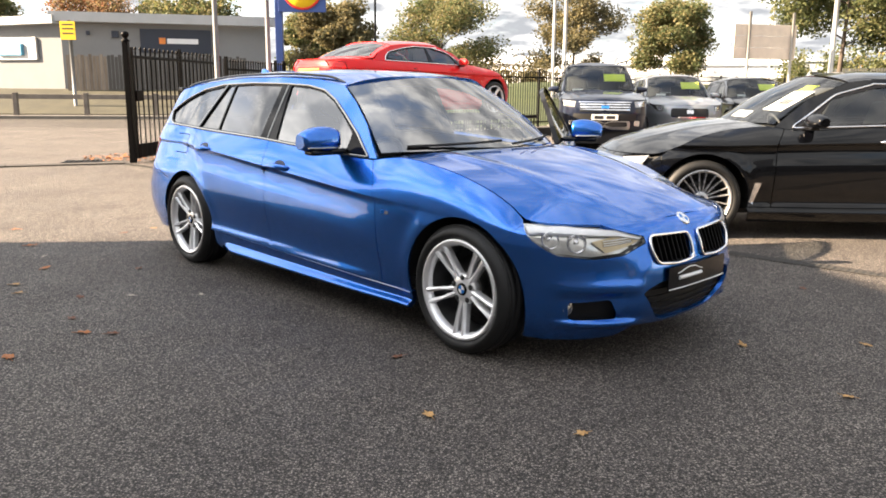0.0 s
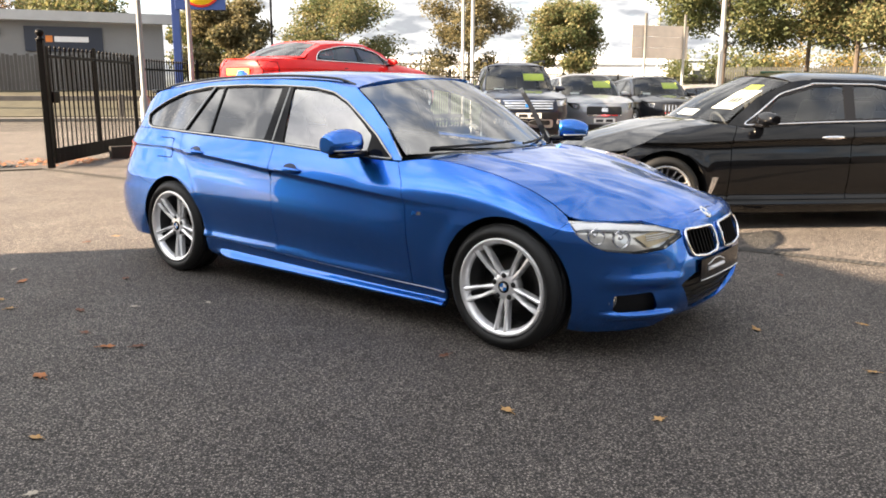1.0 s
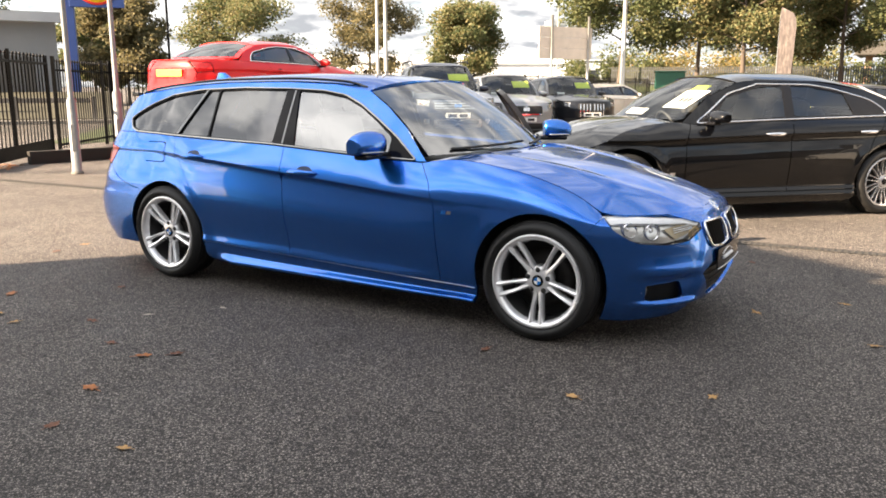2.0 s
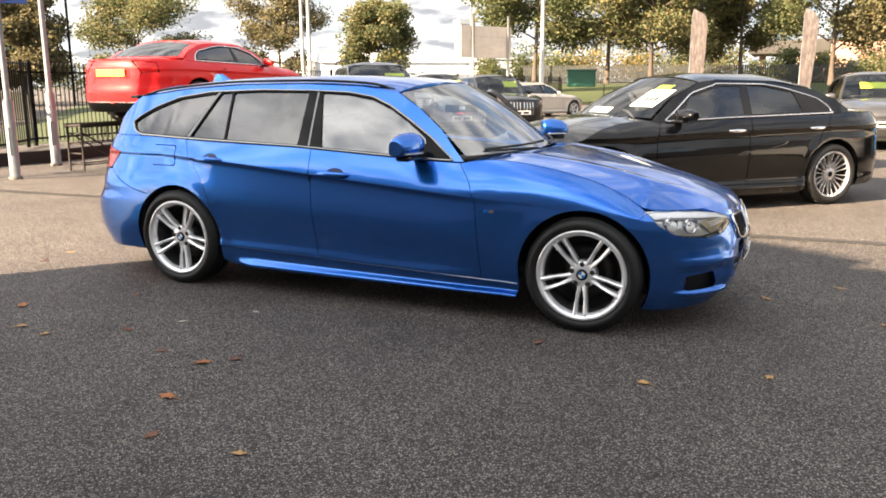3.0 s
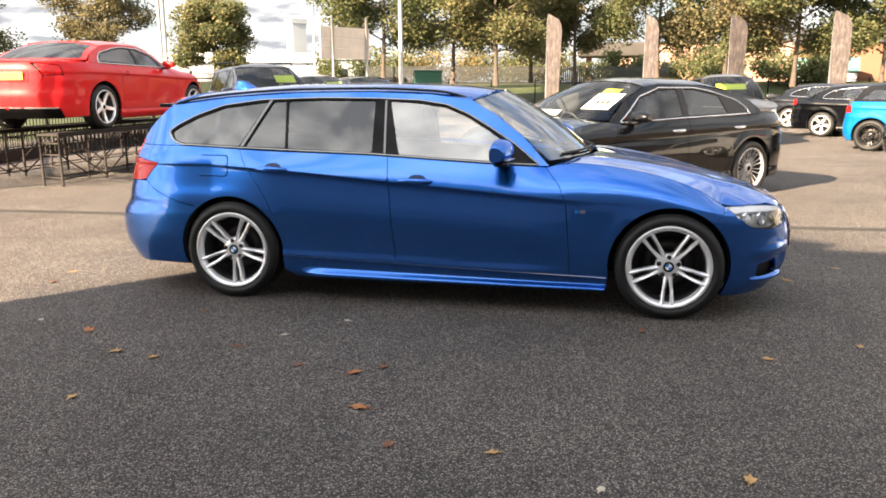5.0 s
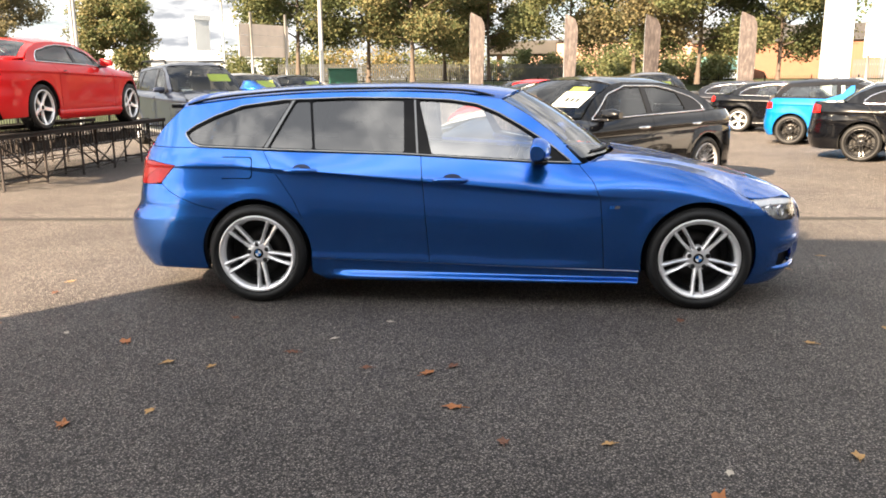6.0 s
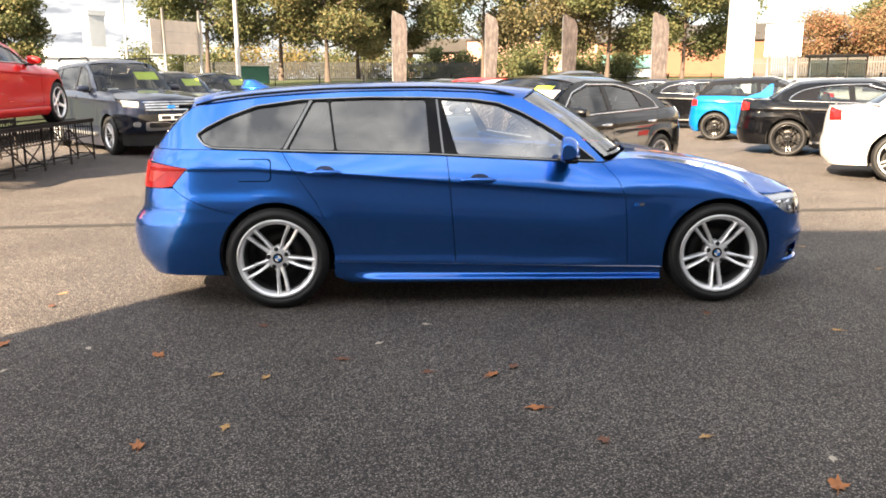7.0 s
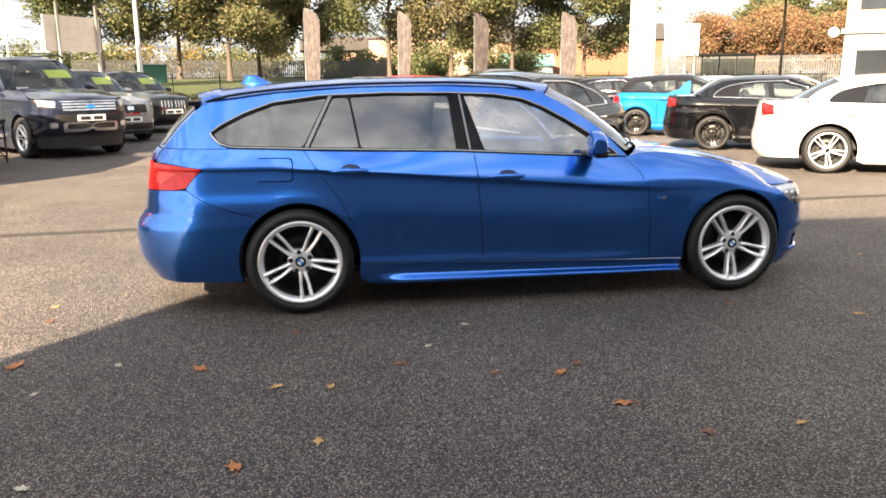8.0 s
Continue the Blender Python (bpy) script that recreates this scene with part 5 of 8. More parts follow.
    for cx_, tr in ((ax, c["track"]), (rx, c["track"])):
        for sg in BOTH:
            mm = pose(cx_, sg * (tr - w / 2), R, 0, 0, 180 if sg > 0 else 0)
            make_wheel("wheel", R, rims_r, w, car, mm, M["tyre"], rim, rim_style, rim_n, cap_mats, turn + (0.11 if cx_ < 0 else 0.0), detail)
            k += 1

    # cabin
    seat_x = c["apillar"][0][0] - 1.10
    fl = 0.32
    hh = float(zr(seat_x)) - 0.36
    for sx, ys in ((seat_x, (-0.37, 0.37)), (seat_x - 0.85, (-0.40, 0.40)) if doors else (0, ())):
        hs = hh if sx == seat_x else min(hh - 0.05, float(S.ztop(sx)) - 0.02)
        for yy in ys:
            bm = bmesh.new()
            wd = 0.25
            box(bm, sx - 0.25, sx + 0.25, yy - wd, yy + wd, fl, fl + 0.16, bevel=0.05)
            mm = Matrix.Translation((sx - 0.24, yy, fl + 0.12)) @ Matrix.Rotation(radians(-16), 4, "Y")
            box(bm, -0.06, 0.07, -wd + 0.01, wd - 0.01, 0, hs - fl - 0.02, m=mm, bevel=0.05)
            if sx == seat_x:
                box(bm, -0.05, 0.04, -0.13, 0.13, hh - fl + 0.02, hh - fl + 0.19, m=mm, bevel=0.04)
            for f in bm.faces:
                f.smooth = True
            part("seat", bm, c.get("seat_mat") or M["seat"], car)
    bm = bmesh.new()
    dx, dz = c["apillar"][0][0], float(S.ztop(c["apillar"][0][0]))
    rings = [[(dx + 0.08, yy, dz - 0.02), (dx - 0.28, yy, dz - 0.02), (dx - 0.34, yy, dz - 0.07), (dx - 0.32, yy, dz - 0.25), (dx + 0.08, yy, dz - 0.3)] for yy in (-0.70, -0.3, 0.3, 0.70)]
    loft(bm, rings)
    part("dashboard", bm, M["cabin"], car)
    bm = bmesh.new()
    mm = Matrix.Translation((dx - 0.47, -0.37, dz - 0.09)) @ Matrix.Rotation(radians(-65), 4, "Y")
    lathe(bm, [(0.18 + 0.014 * math.cos(t), 0.014 * math.sin(t)) for t in [2 * math.pi * q / 8 for q in range(8)]], axis="z", n=28, m=mm, closed=True)
    box(bm, -0.17, 0.02, -0.02, 0.02, -0.02, 0.01, m=mm)
    box(bm, -0.05, 0.05, -0.17, 0.17, -0.02, 0.01, m=mm)
    part("steering_wheel", bm, M["cabin"], car)
    return car, S



# ---- ground ----
def sheet_ob(name, pts, z, material, label, kind="structure"):
    bm = bmesh.new()
    bm.faces.new([bm.verts.new((x, y, z)) for x, y in pts])
    ob = part(name, bm, material, None)
    return tagged(ob, label, name, "", kind)


sheet_ob("ground", [(-900, -900), (900, -900), (900, 900), (-900, 900)], 0.0, M["asphalt"], "dark grey asphalt forecourt with coarse worn stone")
FENCE = (Vector((-4.1, 20.4, 0)), Vector((0.72, 0.694, 0)))


def bank_z(x, y):
    d = (Vector((x, y, 0)) - FENCE[0]).dot(Vector((-FENCE[1].y, FENCE[1].x, 0)))
    e = (Vector((x, y, 0)) - Vector((26.2, 49.6, 0))).dot(Vector((0.71, 0.70, 0)))
    k = max(min(d, 60) if x < 27 else 0, e, 0)
    t = min(k / 9.0, 1.0)
    return 0.05 + 1.55 * t * t * (3 - 2 * t)


def make_bank():
    bm = bmesh.new()
    n, w = FENCE[1], Vector((-FENCE[1].y, FENCE[1].x, 0))
    rows = []
    for i in range(36):
        s = -1 + i * 1.33
        reach = min(1.0, max(0.03, (0.72 * s + 1.2) / 0.694 / 26))
        row = []
        for j in range(14):
            q = FENCE[0] + n * s + w * (0.3 + reach * (j * 1.7 + 0.02 * j * j))
            row.append(bm.verts.new((q.x, q.y, 0.02 + (bank_z(q.x, q.y) - 0.02) * min(1.0, max(0.0, (q.x + 4.6) / 9.0)) - (0.05 if j == 0 else 0) + 0.05 * noise.noise(q * 0.4))))
        rows.append(row)
    # the far side, beyond the end of the lot
    for a, b in zip(rows, rows[1:]):
        for k in range(13):
            bm.faces.new((a[k], b[k], b[k + 1], a[k + 1])).smooth = True
    c0, n2, w2 = Vector((26.2, 49.6, 0)), Vector((0.70, -0.71, 0)), Vector((0.71, 0.70, 0))
    rows = []
    for i in range(40):
        row = []
        for j in range(12):
            q = c0 + n2 * (-14 + i * 2.25) + w2 * (0.3 + j * 2.2)
            row.append(bm.verts.new((q.x, q.y, 0.05 + 1.5 * min(1, j / 5) ** 1.5 * (1 if i > 8 else 1) + 0.05 * noise.noise(q * 0.4))))
        rows.append(row)
    for a, b in zip(rows, rows[1:]):
        for k in range(11):
            bm.faces.new((a[k], b[k], b[k + 1], a[k + 1])).smooth = True
    bmesh.ops.recalc_face_normals(bm, faces=bm.faces[:])
    return tagged(part("grass_bank", bm, M["grass"], None), "mown green grass bank rising behind the railings", "grass", "", "structure")


make_bank()
sheet_ob("road", [(-60, 24), (-4.6, 24), (-4.6, 31.5), (-60, 31.0)], 0.004, M["asphalt_far"], "pale sunlit asphalt side road beyond the gate")

M["drain_stone"] = plain("drain_stone", (0.046, 0.042, 0.037), 0.9, 0.0, 0.2, 4)
# pale concrete edging between the lot and the side road, and the slotted drain across the lot
kerb = empty("kerb", pose(0, 0, 0), "flush pale concrete edging stones along the lot", "kerb")
tagged(kerb, "flush pale concrete edging stones along the lot", "kerb", "", "structure")
for k in range(9):
    bm = bmesh.new()
    a, b = Vector((-12.6, 10.05, 0)), Vector((-5.35, 13.25, 0))
    p = a.lerp(b, k / 9)
    q = a.lerp(b, (k + 0.985) / 9)
    d = (q - p).normalized()
    side = Vector((-d.y, d.x, 0)) * 0.13
    vs = [bm.verts.new(v + Vector((0, 0, z))) for z in (0.0, 0.022) for v in (p - side, q - side, q + side, p + side)]
    for f in ((4, 5, 6, 7), (0, 1, 5, 4), (1, 2, 6, 5), (2, 3, 7, 6), (3, 0, 4, 7)):
        bm.faces.new([vs[i] for i in f])
    part("kerb_stone", bm, M["drain_stone"], kerb)
bm = bmesh.new()
a, b = Vector((-6.4, 14.15, 0)), Vector((9.5, -0.15, 0))
d = (b - a).normalized()
w = Vector((-d.y, d.x, 0))
L_ = (b - a).length
for s0 in (-0.075, 0.055):
    vs = [bm.verts.new(a + d * t + w * (s0 + e) + Vector((0, 0, 0.006))) for t, e in ((0, 0), (L_, 0), (L_, 0.02), (0, 0.02))]
    bm.faces.new(vs)
t = 0.0
while t < L_:
    vs = [bm.verts.new(a + d * (t + u) + w * e + Vector((0, 0, 0.005))) for u, e in ((0, -0.055), (0.028, -0.055), (0.028, 0.055), (0, 0.055))]
    bm.faces.new(vs)
    t += 0.05
tagged(part("drain_grating", bm, M["drain_stone"], None), "slotted drain channel with pale bars across the asphalt", "drain", "", "structure")
# flat black strip painted in for the shade down between the bars
bm = bmesh.new()
vs = [bm.verts.new(a + d * t + w * e + Vector((0, 0, 0.003))) for t, e in ((0, -0.058), (L_, -0.058), (L_, 0.058), (0, 0.058))]
bm.faces.new(vs)
tagged(part("drain_channel", bm, M["black_rough"], None), "dark open channel under the drain grating", "drain", "", "structure")

# iron gully grate by the gate
gully = empty("gully_grate", pose(-6.15, 13.45, 0.004, 0, 0, 15), "rusty iron gully grate set in the road edge", "drain cover")
bm = bmesh.new()
for x0, x1, y0, y1 in ((-0.3, 0.3, -0.2, -0.16), (-0.3, 0.3, 0.16, 0.2), (-0.3, -0.26, -0.16, 0.16), (0.26, 0.3, -0.16, 0.16)):
    box(bm, x0, x1, y0, y1, 0, 0.012)
part("grate_frame", bm, M["iron"], gully)
for k in range(6):
    bm = bmesh.new()
    box(bm, -0.22 + k * 0.08, -0.19 + k * 0.08, -0.16, 0.16, 0, 0.010)
    part("grate_bar", bm, M["iron"], gully)

# ---- the showroom behind the camera, which shades the lot ----
SHOW_H = 6.0
TO_SUN = Vector((way.x, way.y, 0)).normalized()
CORNER = Vector((0.62, 6.93, 0)) + TO_SUN * (SHOW_H / math.tan(radians(SUN_EL)))
FACE = Vector((0.66, -0.75, 0)).normalized()
BACK = Vector((-FACE.y, FACE.x, 0)) * -1
BACK = BACK if BACK.x < 0 else -BACK
bm = bmesh.new()
p = [CORNER, CORNER + FACE * 34, CORNER + FACE * 34 + BACK * 10, CORNER + BACK * 10]
lo_, hi_ = [bm.verts.new(v) for v in p], [bm.verts.new(v + Vector((0, 0, SHOW_H))) for v in p]
for i in range(4):
    j = (i + 1) % 4
    bm.faces.new((lo_[i], lo_[j], hi_[j], hi_[i]))
bm.faces.new(hi_)
# unseen raised box added on its flat roof to extend the shadow over the bonnet
deep = TO_SUN * ((SHOW_H + 1.0) / math.tan(radians(SUN_EL)))
p = [Vector((2.75, 6.05, 0)) + deep, Vector((3.16, 4.45, 0)) + deep, Vector((3.16, 4.45, 0)) + deep + TO_SUN * 1.6, Vector((2.75, 6.05, 0)) + deep + TO_SUN * 1.6]
lo_, hi_ = [bm.verts.new(v + Vector((0, 0, SHOW_H + 0.004))) for v in p], [bm.verts.new(v + Vector((0, 0, SHOW_H + 1.0))) for v in p]
for i in range(4):
    j = (i + 1) % 4
    bm.faces.new((lo_[i], lo_[j], hi_[j], hi_[i]))
bm.faces.new(hi_)
bmesh.ops.recalc_face_normals(bm, faces=bm.faces[:])
M["cladding"] = plain("grey_cladding", (0.27, 0.27, 0.275), 0.45, 0.0, 0.15, 1.2, 0.1)
tagged(part("wall_showroom", bm, M["cladding"], None), "plain grey clad showroom wall beside the forecourt", "wall", "", "structure")

# unseen plain wall added to close the forecourt, dark so that car flanks reflect it
bm = bmesh.new()
for a, b in ((Vector((11.0, -19.5, 0)), Vector((46.0, -9.0, 0))), (Vector((46.0, -9.0, 0)), Vector((47.0, 6.0, 0)))):
    d = (b - a).normalized()
    box(bm, 0, (b - a).length, 0, 0.4, 0, 4.2, m=pose(a.x, a.y, 0, 0, 0, math.degrees(math.atan2(d.y, d.x))))
M["yard_wall"] = plain("yard_wall", (0.05, 0.042, 0.036), 0.9, 0.0, 0.2, 1.5, 0.2)
tagged(part("wall_yard", bm, M["yard_wall"], None), "plain dark brick yard wall across the lot", "wall", "", "structure")


# ---- parked cars ----
HERO["panes_mat"] = dict(rear=M["privacy_glass"], rear2=M["privacy_glass"], quarter=M["privacy_glass"])
HERO["rear_mat"] = M["privacy_glass"]
HERO["panes_mat"]["front"] = M["hero_glass"]
HERO["screen_mat"] = M["screen_glass"]
BLUE_AT = Matrix.Translation((-0.269, 5.382, 0)) @ Matrix.Rotation(radians(-45.36), 4, "Z")
blue, BS = make_car("estate_car", HERO, M["blue"], BLUE_AT, "metallic blue estate car parked on the asphalt, one door open", fine=0.028, detail=True,
                    rim_style="double", rims_r=0.247, cap_mats=(M["black_gloss"], M["badge_blue"], M["badge_white"]), open_left=55.0, trim=M["piano_black"])


def put(x, y, heading):
    """A pose on the ground, the car's nose turned to the heading (degrees from +x)."""
    return Matrix.Translation((x, y, 0)) @ Matrix.Rotation(radians(heading), 4, "Z")


def put_wheel(c, x, y, heading, front, left):
    """The pose that brings the outer face of one wheel to (x, y)."""
    h = radians(heading)
    lx, ly = c["axf"] if front else c["axr"], c["track"] * (1 if left else -1)
    return put(x - (lx * math.cos(h) - ly * math.sin(h)), y - (lx * math.sin(h) + ly * math.cos(h)), heading)


SALOON = car_shape(2.97, 0.85, 1.10, 1.87, 0.345, (0.92, 1.0), (0.30, 1.43), (-1.30, 1.36), (-1.82, 1.07), (2.22, 0.72), 1.01, (0.95, 1.02), 1.475, 1.40, chrome=True)
SALOON["handle_mat"] = M["chrome"]
SALOON["low"] = [(0.0, 0.925), (0.10, 0.955), (0.17, 0.984), (0.22, 0.986), (0.29, 0.970), (0.45, 0.986), (0.66, 0.992), (0.82, 0.980), (0.93, 0.968), (1.0, 0.985)]
black, BLACK_S = make_car("saloon_car", SALOON, M["black_paint"], put_wheel(SALOON, 5.25, 6.86, 178.5, False, True), "glossy black saloon car with chrome window surround", deck=True, fine=0.036, rim=M["alloy_mid"], rim_style="vee", rim_n=10, rims_r=0.255)

COUPE = car_shape(2.75, 0.86, 1.02, 1.85, 0.335, (0.75, 0.98), (0.10, 1.33), (-1.10, 1.33), (-1.72, 1.04), (2.12, 0.68), 1.00, (0.92, 0.98), 1.372, 1.31, doors=2, chrome=True, nr=3.0)
RAMP_Z = 0.74
red, RED_S = make_car("coupe_car", COUPE, M["red_paint"], Matrix.Translation((0, 0, RAMP_Z)) @ put_wheel(COUPE, -0.99, 13.82, 45.0, False, False), "red two-door coupe raised on a display ramp", deck=True, doors=2, rim_style="wide", rims_r=0.25)

PICKUP = car_shape(3.2, 0.90, 1.20, 1.85, 0.375, (0.85, 1.25), (0.15, 1.80), (-1.95, 1.80), (-2.45, 1.28), (2.40, 1.07), 1.25, (1.19, 1.25), 1.87, 1.79, kind="suv", low_z=0.45, tumble=0.32, nf=3.6)
pickup, PICKUP_S = make_car("pickup_truck", PICKUP, M["grey_paint"], put_wheel(PICKUP, 2.36, 17.08, -95.5, True, False), "dark grey double-cab pickup with wide chrome grille", rim_style="twin", rim_n=6, rims_r=0.235)
SUV = car_shape(2.70, 0.92, 0.95, 1.84, 0.35, (0.85, 1.12), (0.20, 1.62), (-1.60, 1.60), (-2.05, 1.18), (2.20, 0.93), 1.10, (1.06, 1.14), 1.66, 1.58, kind="suv", low_z=0.27, tumble=0.42)
suv_mid, SUVM_S = make_car("suv_car", SUV, M["steel_grey"], put(5.75, 20.75, -94.0), "mid-grey sport utility car with dark shield grille", rims_r=0.23)
SUV2 = car_shape(2.80, 0.90, 0.92, 1.88, 0.36, (0.85, 1.10), (0.20, 1.60), (-1.60, 1.58), (-2.05, 1.16), (2.24, 0.92), 1.08, (1.04, 1.12), 1.65, 1.57, kind="suv", low_z=0.27, tumble=0.42)
suv_low, SUVD_S = make_car("suv_car", SUV2, M["dark_grey"], put(8.55, 23.0, -94.0), "dark grey sport utility car with slatted chrome grille", rims_r=0.24)
WAGON = car_shape(2.8, 0.88, 1.0, 1.84, 0.33, (0.80, 0.97), (0.15, 1.40), (-1.80, 1.40), (-2.20, 1.05), (2.15, 0.72), 0.98, (0.93, 0.99), 1.45, 1.38, kind="suv", low_z=0.22)
wagon, _ = make_car("estate_car", WAGON, M["silver_paint"], put(14.3, 31.0, 12.0), "silver estate car parked by the railings", rims_r=0.23)
CROSS = car_shape(2.65, 0.88, 0.85, 1.80, 0.33, (0.90, 1.05), (0.25, 1.57), (-1.50, 1.56), (-1.95, 1.15), (2.10, 0.85), 1.05, (1.0, 1.08), 1.63, 1.54, kind="suv", low_z=0.22, tumble=0.45)
cross, CROSS_S = make_car("crossover_car", CROSS, M["bronze_grey"], put(13.6, 13.6, -130.0), "grey compact crossover with yellow card in the windscreen", rims_r=0.22)

SAL2 = car_shape(2.64, 0.86, 0.98, 1.80, 0.325, (0.80, 0.97), (0.20, 1.36), (-1.20, 1.36), (-1.70, 1.05), (2.05, 0.72), 1.02, (0.92, 0.99), 1.41, 1.34, chrome=True)
HEAD = -74.0
sal_w = car_shape(2.81, 0.88, 1.02, 1.83, 0.335, (0.85, 0.98), (0.20, 1.37), (-1.25, 1.37), (-1.80, 1.05), (2.18, 0.72), 1.02, (0.93, 1.0), 1.42, 1.35)
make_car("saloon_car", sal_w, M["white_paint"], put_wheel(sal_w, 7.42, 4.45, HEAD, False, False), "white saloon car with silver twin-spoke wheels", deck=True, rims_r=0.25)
make_car("saloon_car", SAL2, M["black_paint"], put_wheel(SAL2, 10.33, 6.97, HEAD, False, False), "black saloon car with black wheels", deck=True, rim=M["alloy_dark"], rims_r=0.245)
HATCH = car_shape(2.46, 0.80, 0.68, 1.71, 0.32, (0.72, 1.0), (0.10, 1.40), (-1.35, 1.40), (-1.70, 1.02), (1.92, 0.75), 0.98, (0.95, 1.02), 1.455, 1.37, kind="hatch", doors=2, tumble=0.42)
HATCH["pillar_mat"] = M["black_gloss"]
hatch, HATCH_S = make_car("hatchback_car", HATCH, M["cyan_paint"], put_wheel(HATCH, 13.15, 9.63, HEAD, False, False), "bright blue hatchback with black roof and pillars", roof_mat=M["black_gloss"], rim=M["alloy_dark"], doors=2, rims_r=0.225)
for sg in (1, -1):
    fin = Sheet().add([(-0.60, 0.985), (-0.02, 0.985), (-0.02, 1.285), (-0.09, 1.280), (-0.27, 1.10)], HATCH_S.green, outward, 0.04, 0.04, 0.008, (), 0.012, (sg,))
    skin("pillar_fin", fin, M["cyan_paint"], hatch, "cyan wedge rising from the door line")
make_car("saloon_car", SAL2, M["black_paint"], put_wheel(SAL2, 16.6, 12.8, HEAD, False, False), "black saloon car with silver wheels", deck=True, rims_r=0.23)

make_car("saloon_car", SAL2, M["dark_grey"], put_wheel(SAL2, 19.6, 15.7, HEAD, False, False), "dark grey saloon car at the end of the row", deck=True, rims_r=0.23)
make_car("hatchback_car", HATCH, M["red_paint"], put(8.45, 13.0, 178.5), "small red hatchback parked past the white saloon", doors=2, rims_r=0.22)
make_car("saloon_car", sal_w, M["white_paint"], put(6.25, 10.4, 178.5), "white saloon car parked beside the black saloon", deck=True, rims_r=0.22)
make_car("estate_car", WAGON, M["bronze_grey"], put(15.5, 20.3, 178.0), "grey estate car near the feather flags", rims_r=0.22)
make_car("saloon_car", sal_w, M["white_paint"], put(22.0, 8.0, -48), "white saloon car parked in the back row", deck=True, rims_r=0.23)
make_car("saloon_car", SAL2, M["silver_paint"], put(26.0, 11.2, -48), "silver saloon car parked in the back row", deck=True, rims_r=0.23)


# ---- details of the blue estate car ----
def front_pt(y, z, out=0.0):
    s = BS.at_y(abs(y), z)
    q, q2 = BS.lower(s, z), BS.lower(s - 0.01, z)
    p = Vector((float(q[0]), float(q[1]) * (1 if y >= 0 else -1), z))
    t = Vector((float(q[0] - q2[0]), float(q[1] - q2[1]) * (1 if y >= 0 else -1), 0))
    nrm = Vector((-t.y, t.x, 0)).normalized() if t.length > 1e-6 else Vector((1, 0, 0))
    nrm = nrm if nrm.x > 0 else -nrm
    return p + nrm * out


KID = [(0.040, 0.616), (0.340, 0.628), (0.362, 0.575), (0.333, 0.502), (0.19, 0.486), (0.045, 0.494)]
for sg in (1, -1):
    grille = None
    bm = bmesh.new()
    loop = dense(rounded(KID, 0.03), 0.02)
    pts = [front_pt(sg * y, z, 0.010) for y, z in loop]
    tube(bm, pts + pts[:1], 0.0076, 8, caps=False)
    grille = part("kidney_grille", bm, M["chrome"], blue, "chrome-framed kidney grille with black bars")
    bm = bmesh.new()
    bm.faces.new([bm.verts.new(front_pt(sg * y, z, -0.06)) for y, z in loop])
    part("grille_back", bm, M["iron"], grille)
    for k in range(8):
        y = 0.068 + k * 0.037
        z0, z1 = 0.497 + 0.004 * max(0, k - 5), 0.615
        bm = bmesh.new()
        a, b = front_pt(sg * y, z0), front_pt(sg * y, z1)
        rings = []
        for t in range(6):
            p0 = a.lerp(b, t / 5)
            rings.append([p0 + Vector((0.002, -0.005, 0)), p0 + Vector((0.004, 0, 0)), p0 + Vector((0.002, 0.005, 0)), p0 + Vector((-0.05, 0.004, 0)), p0 + Vector((-0.05, -0.004, 0))])
        loft(bm, rings, smooth=False)
        part("grille_bar", bm, M["iron"], grille)
    # fog recess and lamp
    fogl = [(BS.at_x(1.925, 0.338), 0.338), (BS.at_y(0.54, 0.355), 0.355), (BS.at_y(0.495, 0.242), 0.242), (BS.at_x(1.91, 0.237), 0.237)]
    rc = Sheet().add(fogl, lambda s_, z_: BS.lower(s_, z_) - np.array([0.075, 0.03, 0]), outward, 0.05, 0.05, 0.01, (), 0.0, (sg,))
    fog = skin("fog_recess", rc, M["black_rough"], blue)
    bm = bmesh.new()
    c0 = BS.lower(BS.at_x(1.955, 0.30), 0.30)
    mm = Matrix.Translation((float(c0[0]) - 0.028, (float(c0[1]) - 0.012) * sg, 0.298)) @ Matrix.Rotation(radians(28 * sg), 4, "Z")
    lathe(bm, [(0.0, 0.024), (0.016, 0.022), (0.027, 0.014), (0.032, 0.008), (0.037, 0.010), (0.038, -0.03)], axis="x", n=24, m=mm)
    part("fog_lamp", bm, M["lamp_clear"], fog)
# lower intake mesh, splitter lip and plate
bm = bmesh.new()
half = [(0.0, 0.415), (0.30, 0.413), (0.385, 0.388), (0.415, 0.365), (0.35, 0.285), (0.27, 0.217), (0.0, 0.195)]
loop = [front_pt(y, z, -0.05) for y, z in half] + [front_pt(-y if y else -0.0001, z, -0.05) for y, z in half[::-1]]
bm.faces.new([bm.verts.new(p) for p in loop])
intake = part("lower_intake", bm, M["iron"], blue)
for k in range(5):
    bm = bmesh.new()
    z = 0.235 + k * 0.034
    wmax = 0.25 + (z - 0.2) * 0.8
    tube(bm, [front_pt(-wmax + 2 * wmax * t / 12 + 1e-5, z, -0.025) for t in range(13)], 0.0045, 6)
    part("intake_bar", bm, M["iron"], intake)
bm = bmesh.new()
rings = []
for t in range(15):
    y = -0.27 + 0.54 * t / 14 + 1e-5
    p0 = front_pt(y, 0.41, 0.012)
    rings.append([Vector((p0.x, p0.y, 0.362)), Vector((p0.x + 0.006, p0.y, 0.363)), Vector((p0.x + 0.006, p0.y, 0.472)), Vector((p0.x, p0.y, 0.473))])
loft(bm, rings, smooth=False)
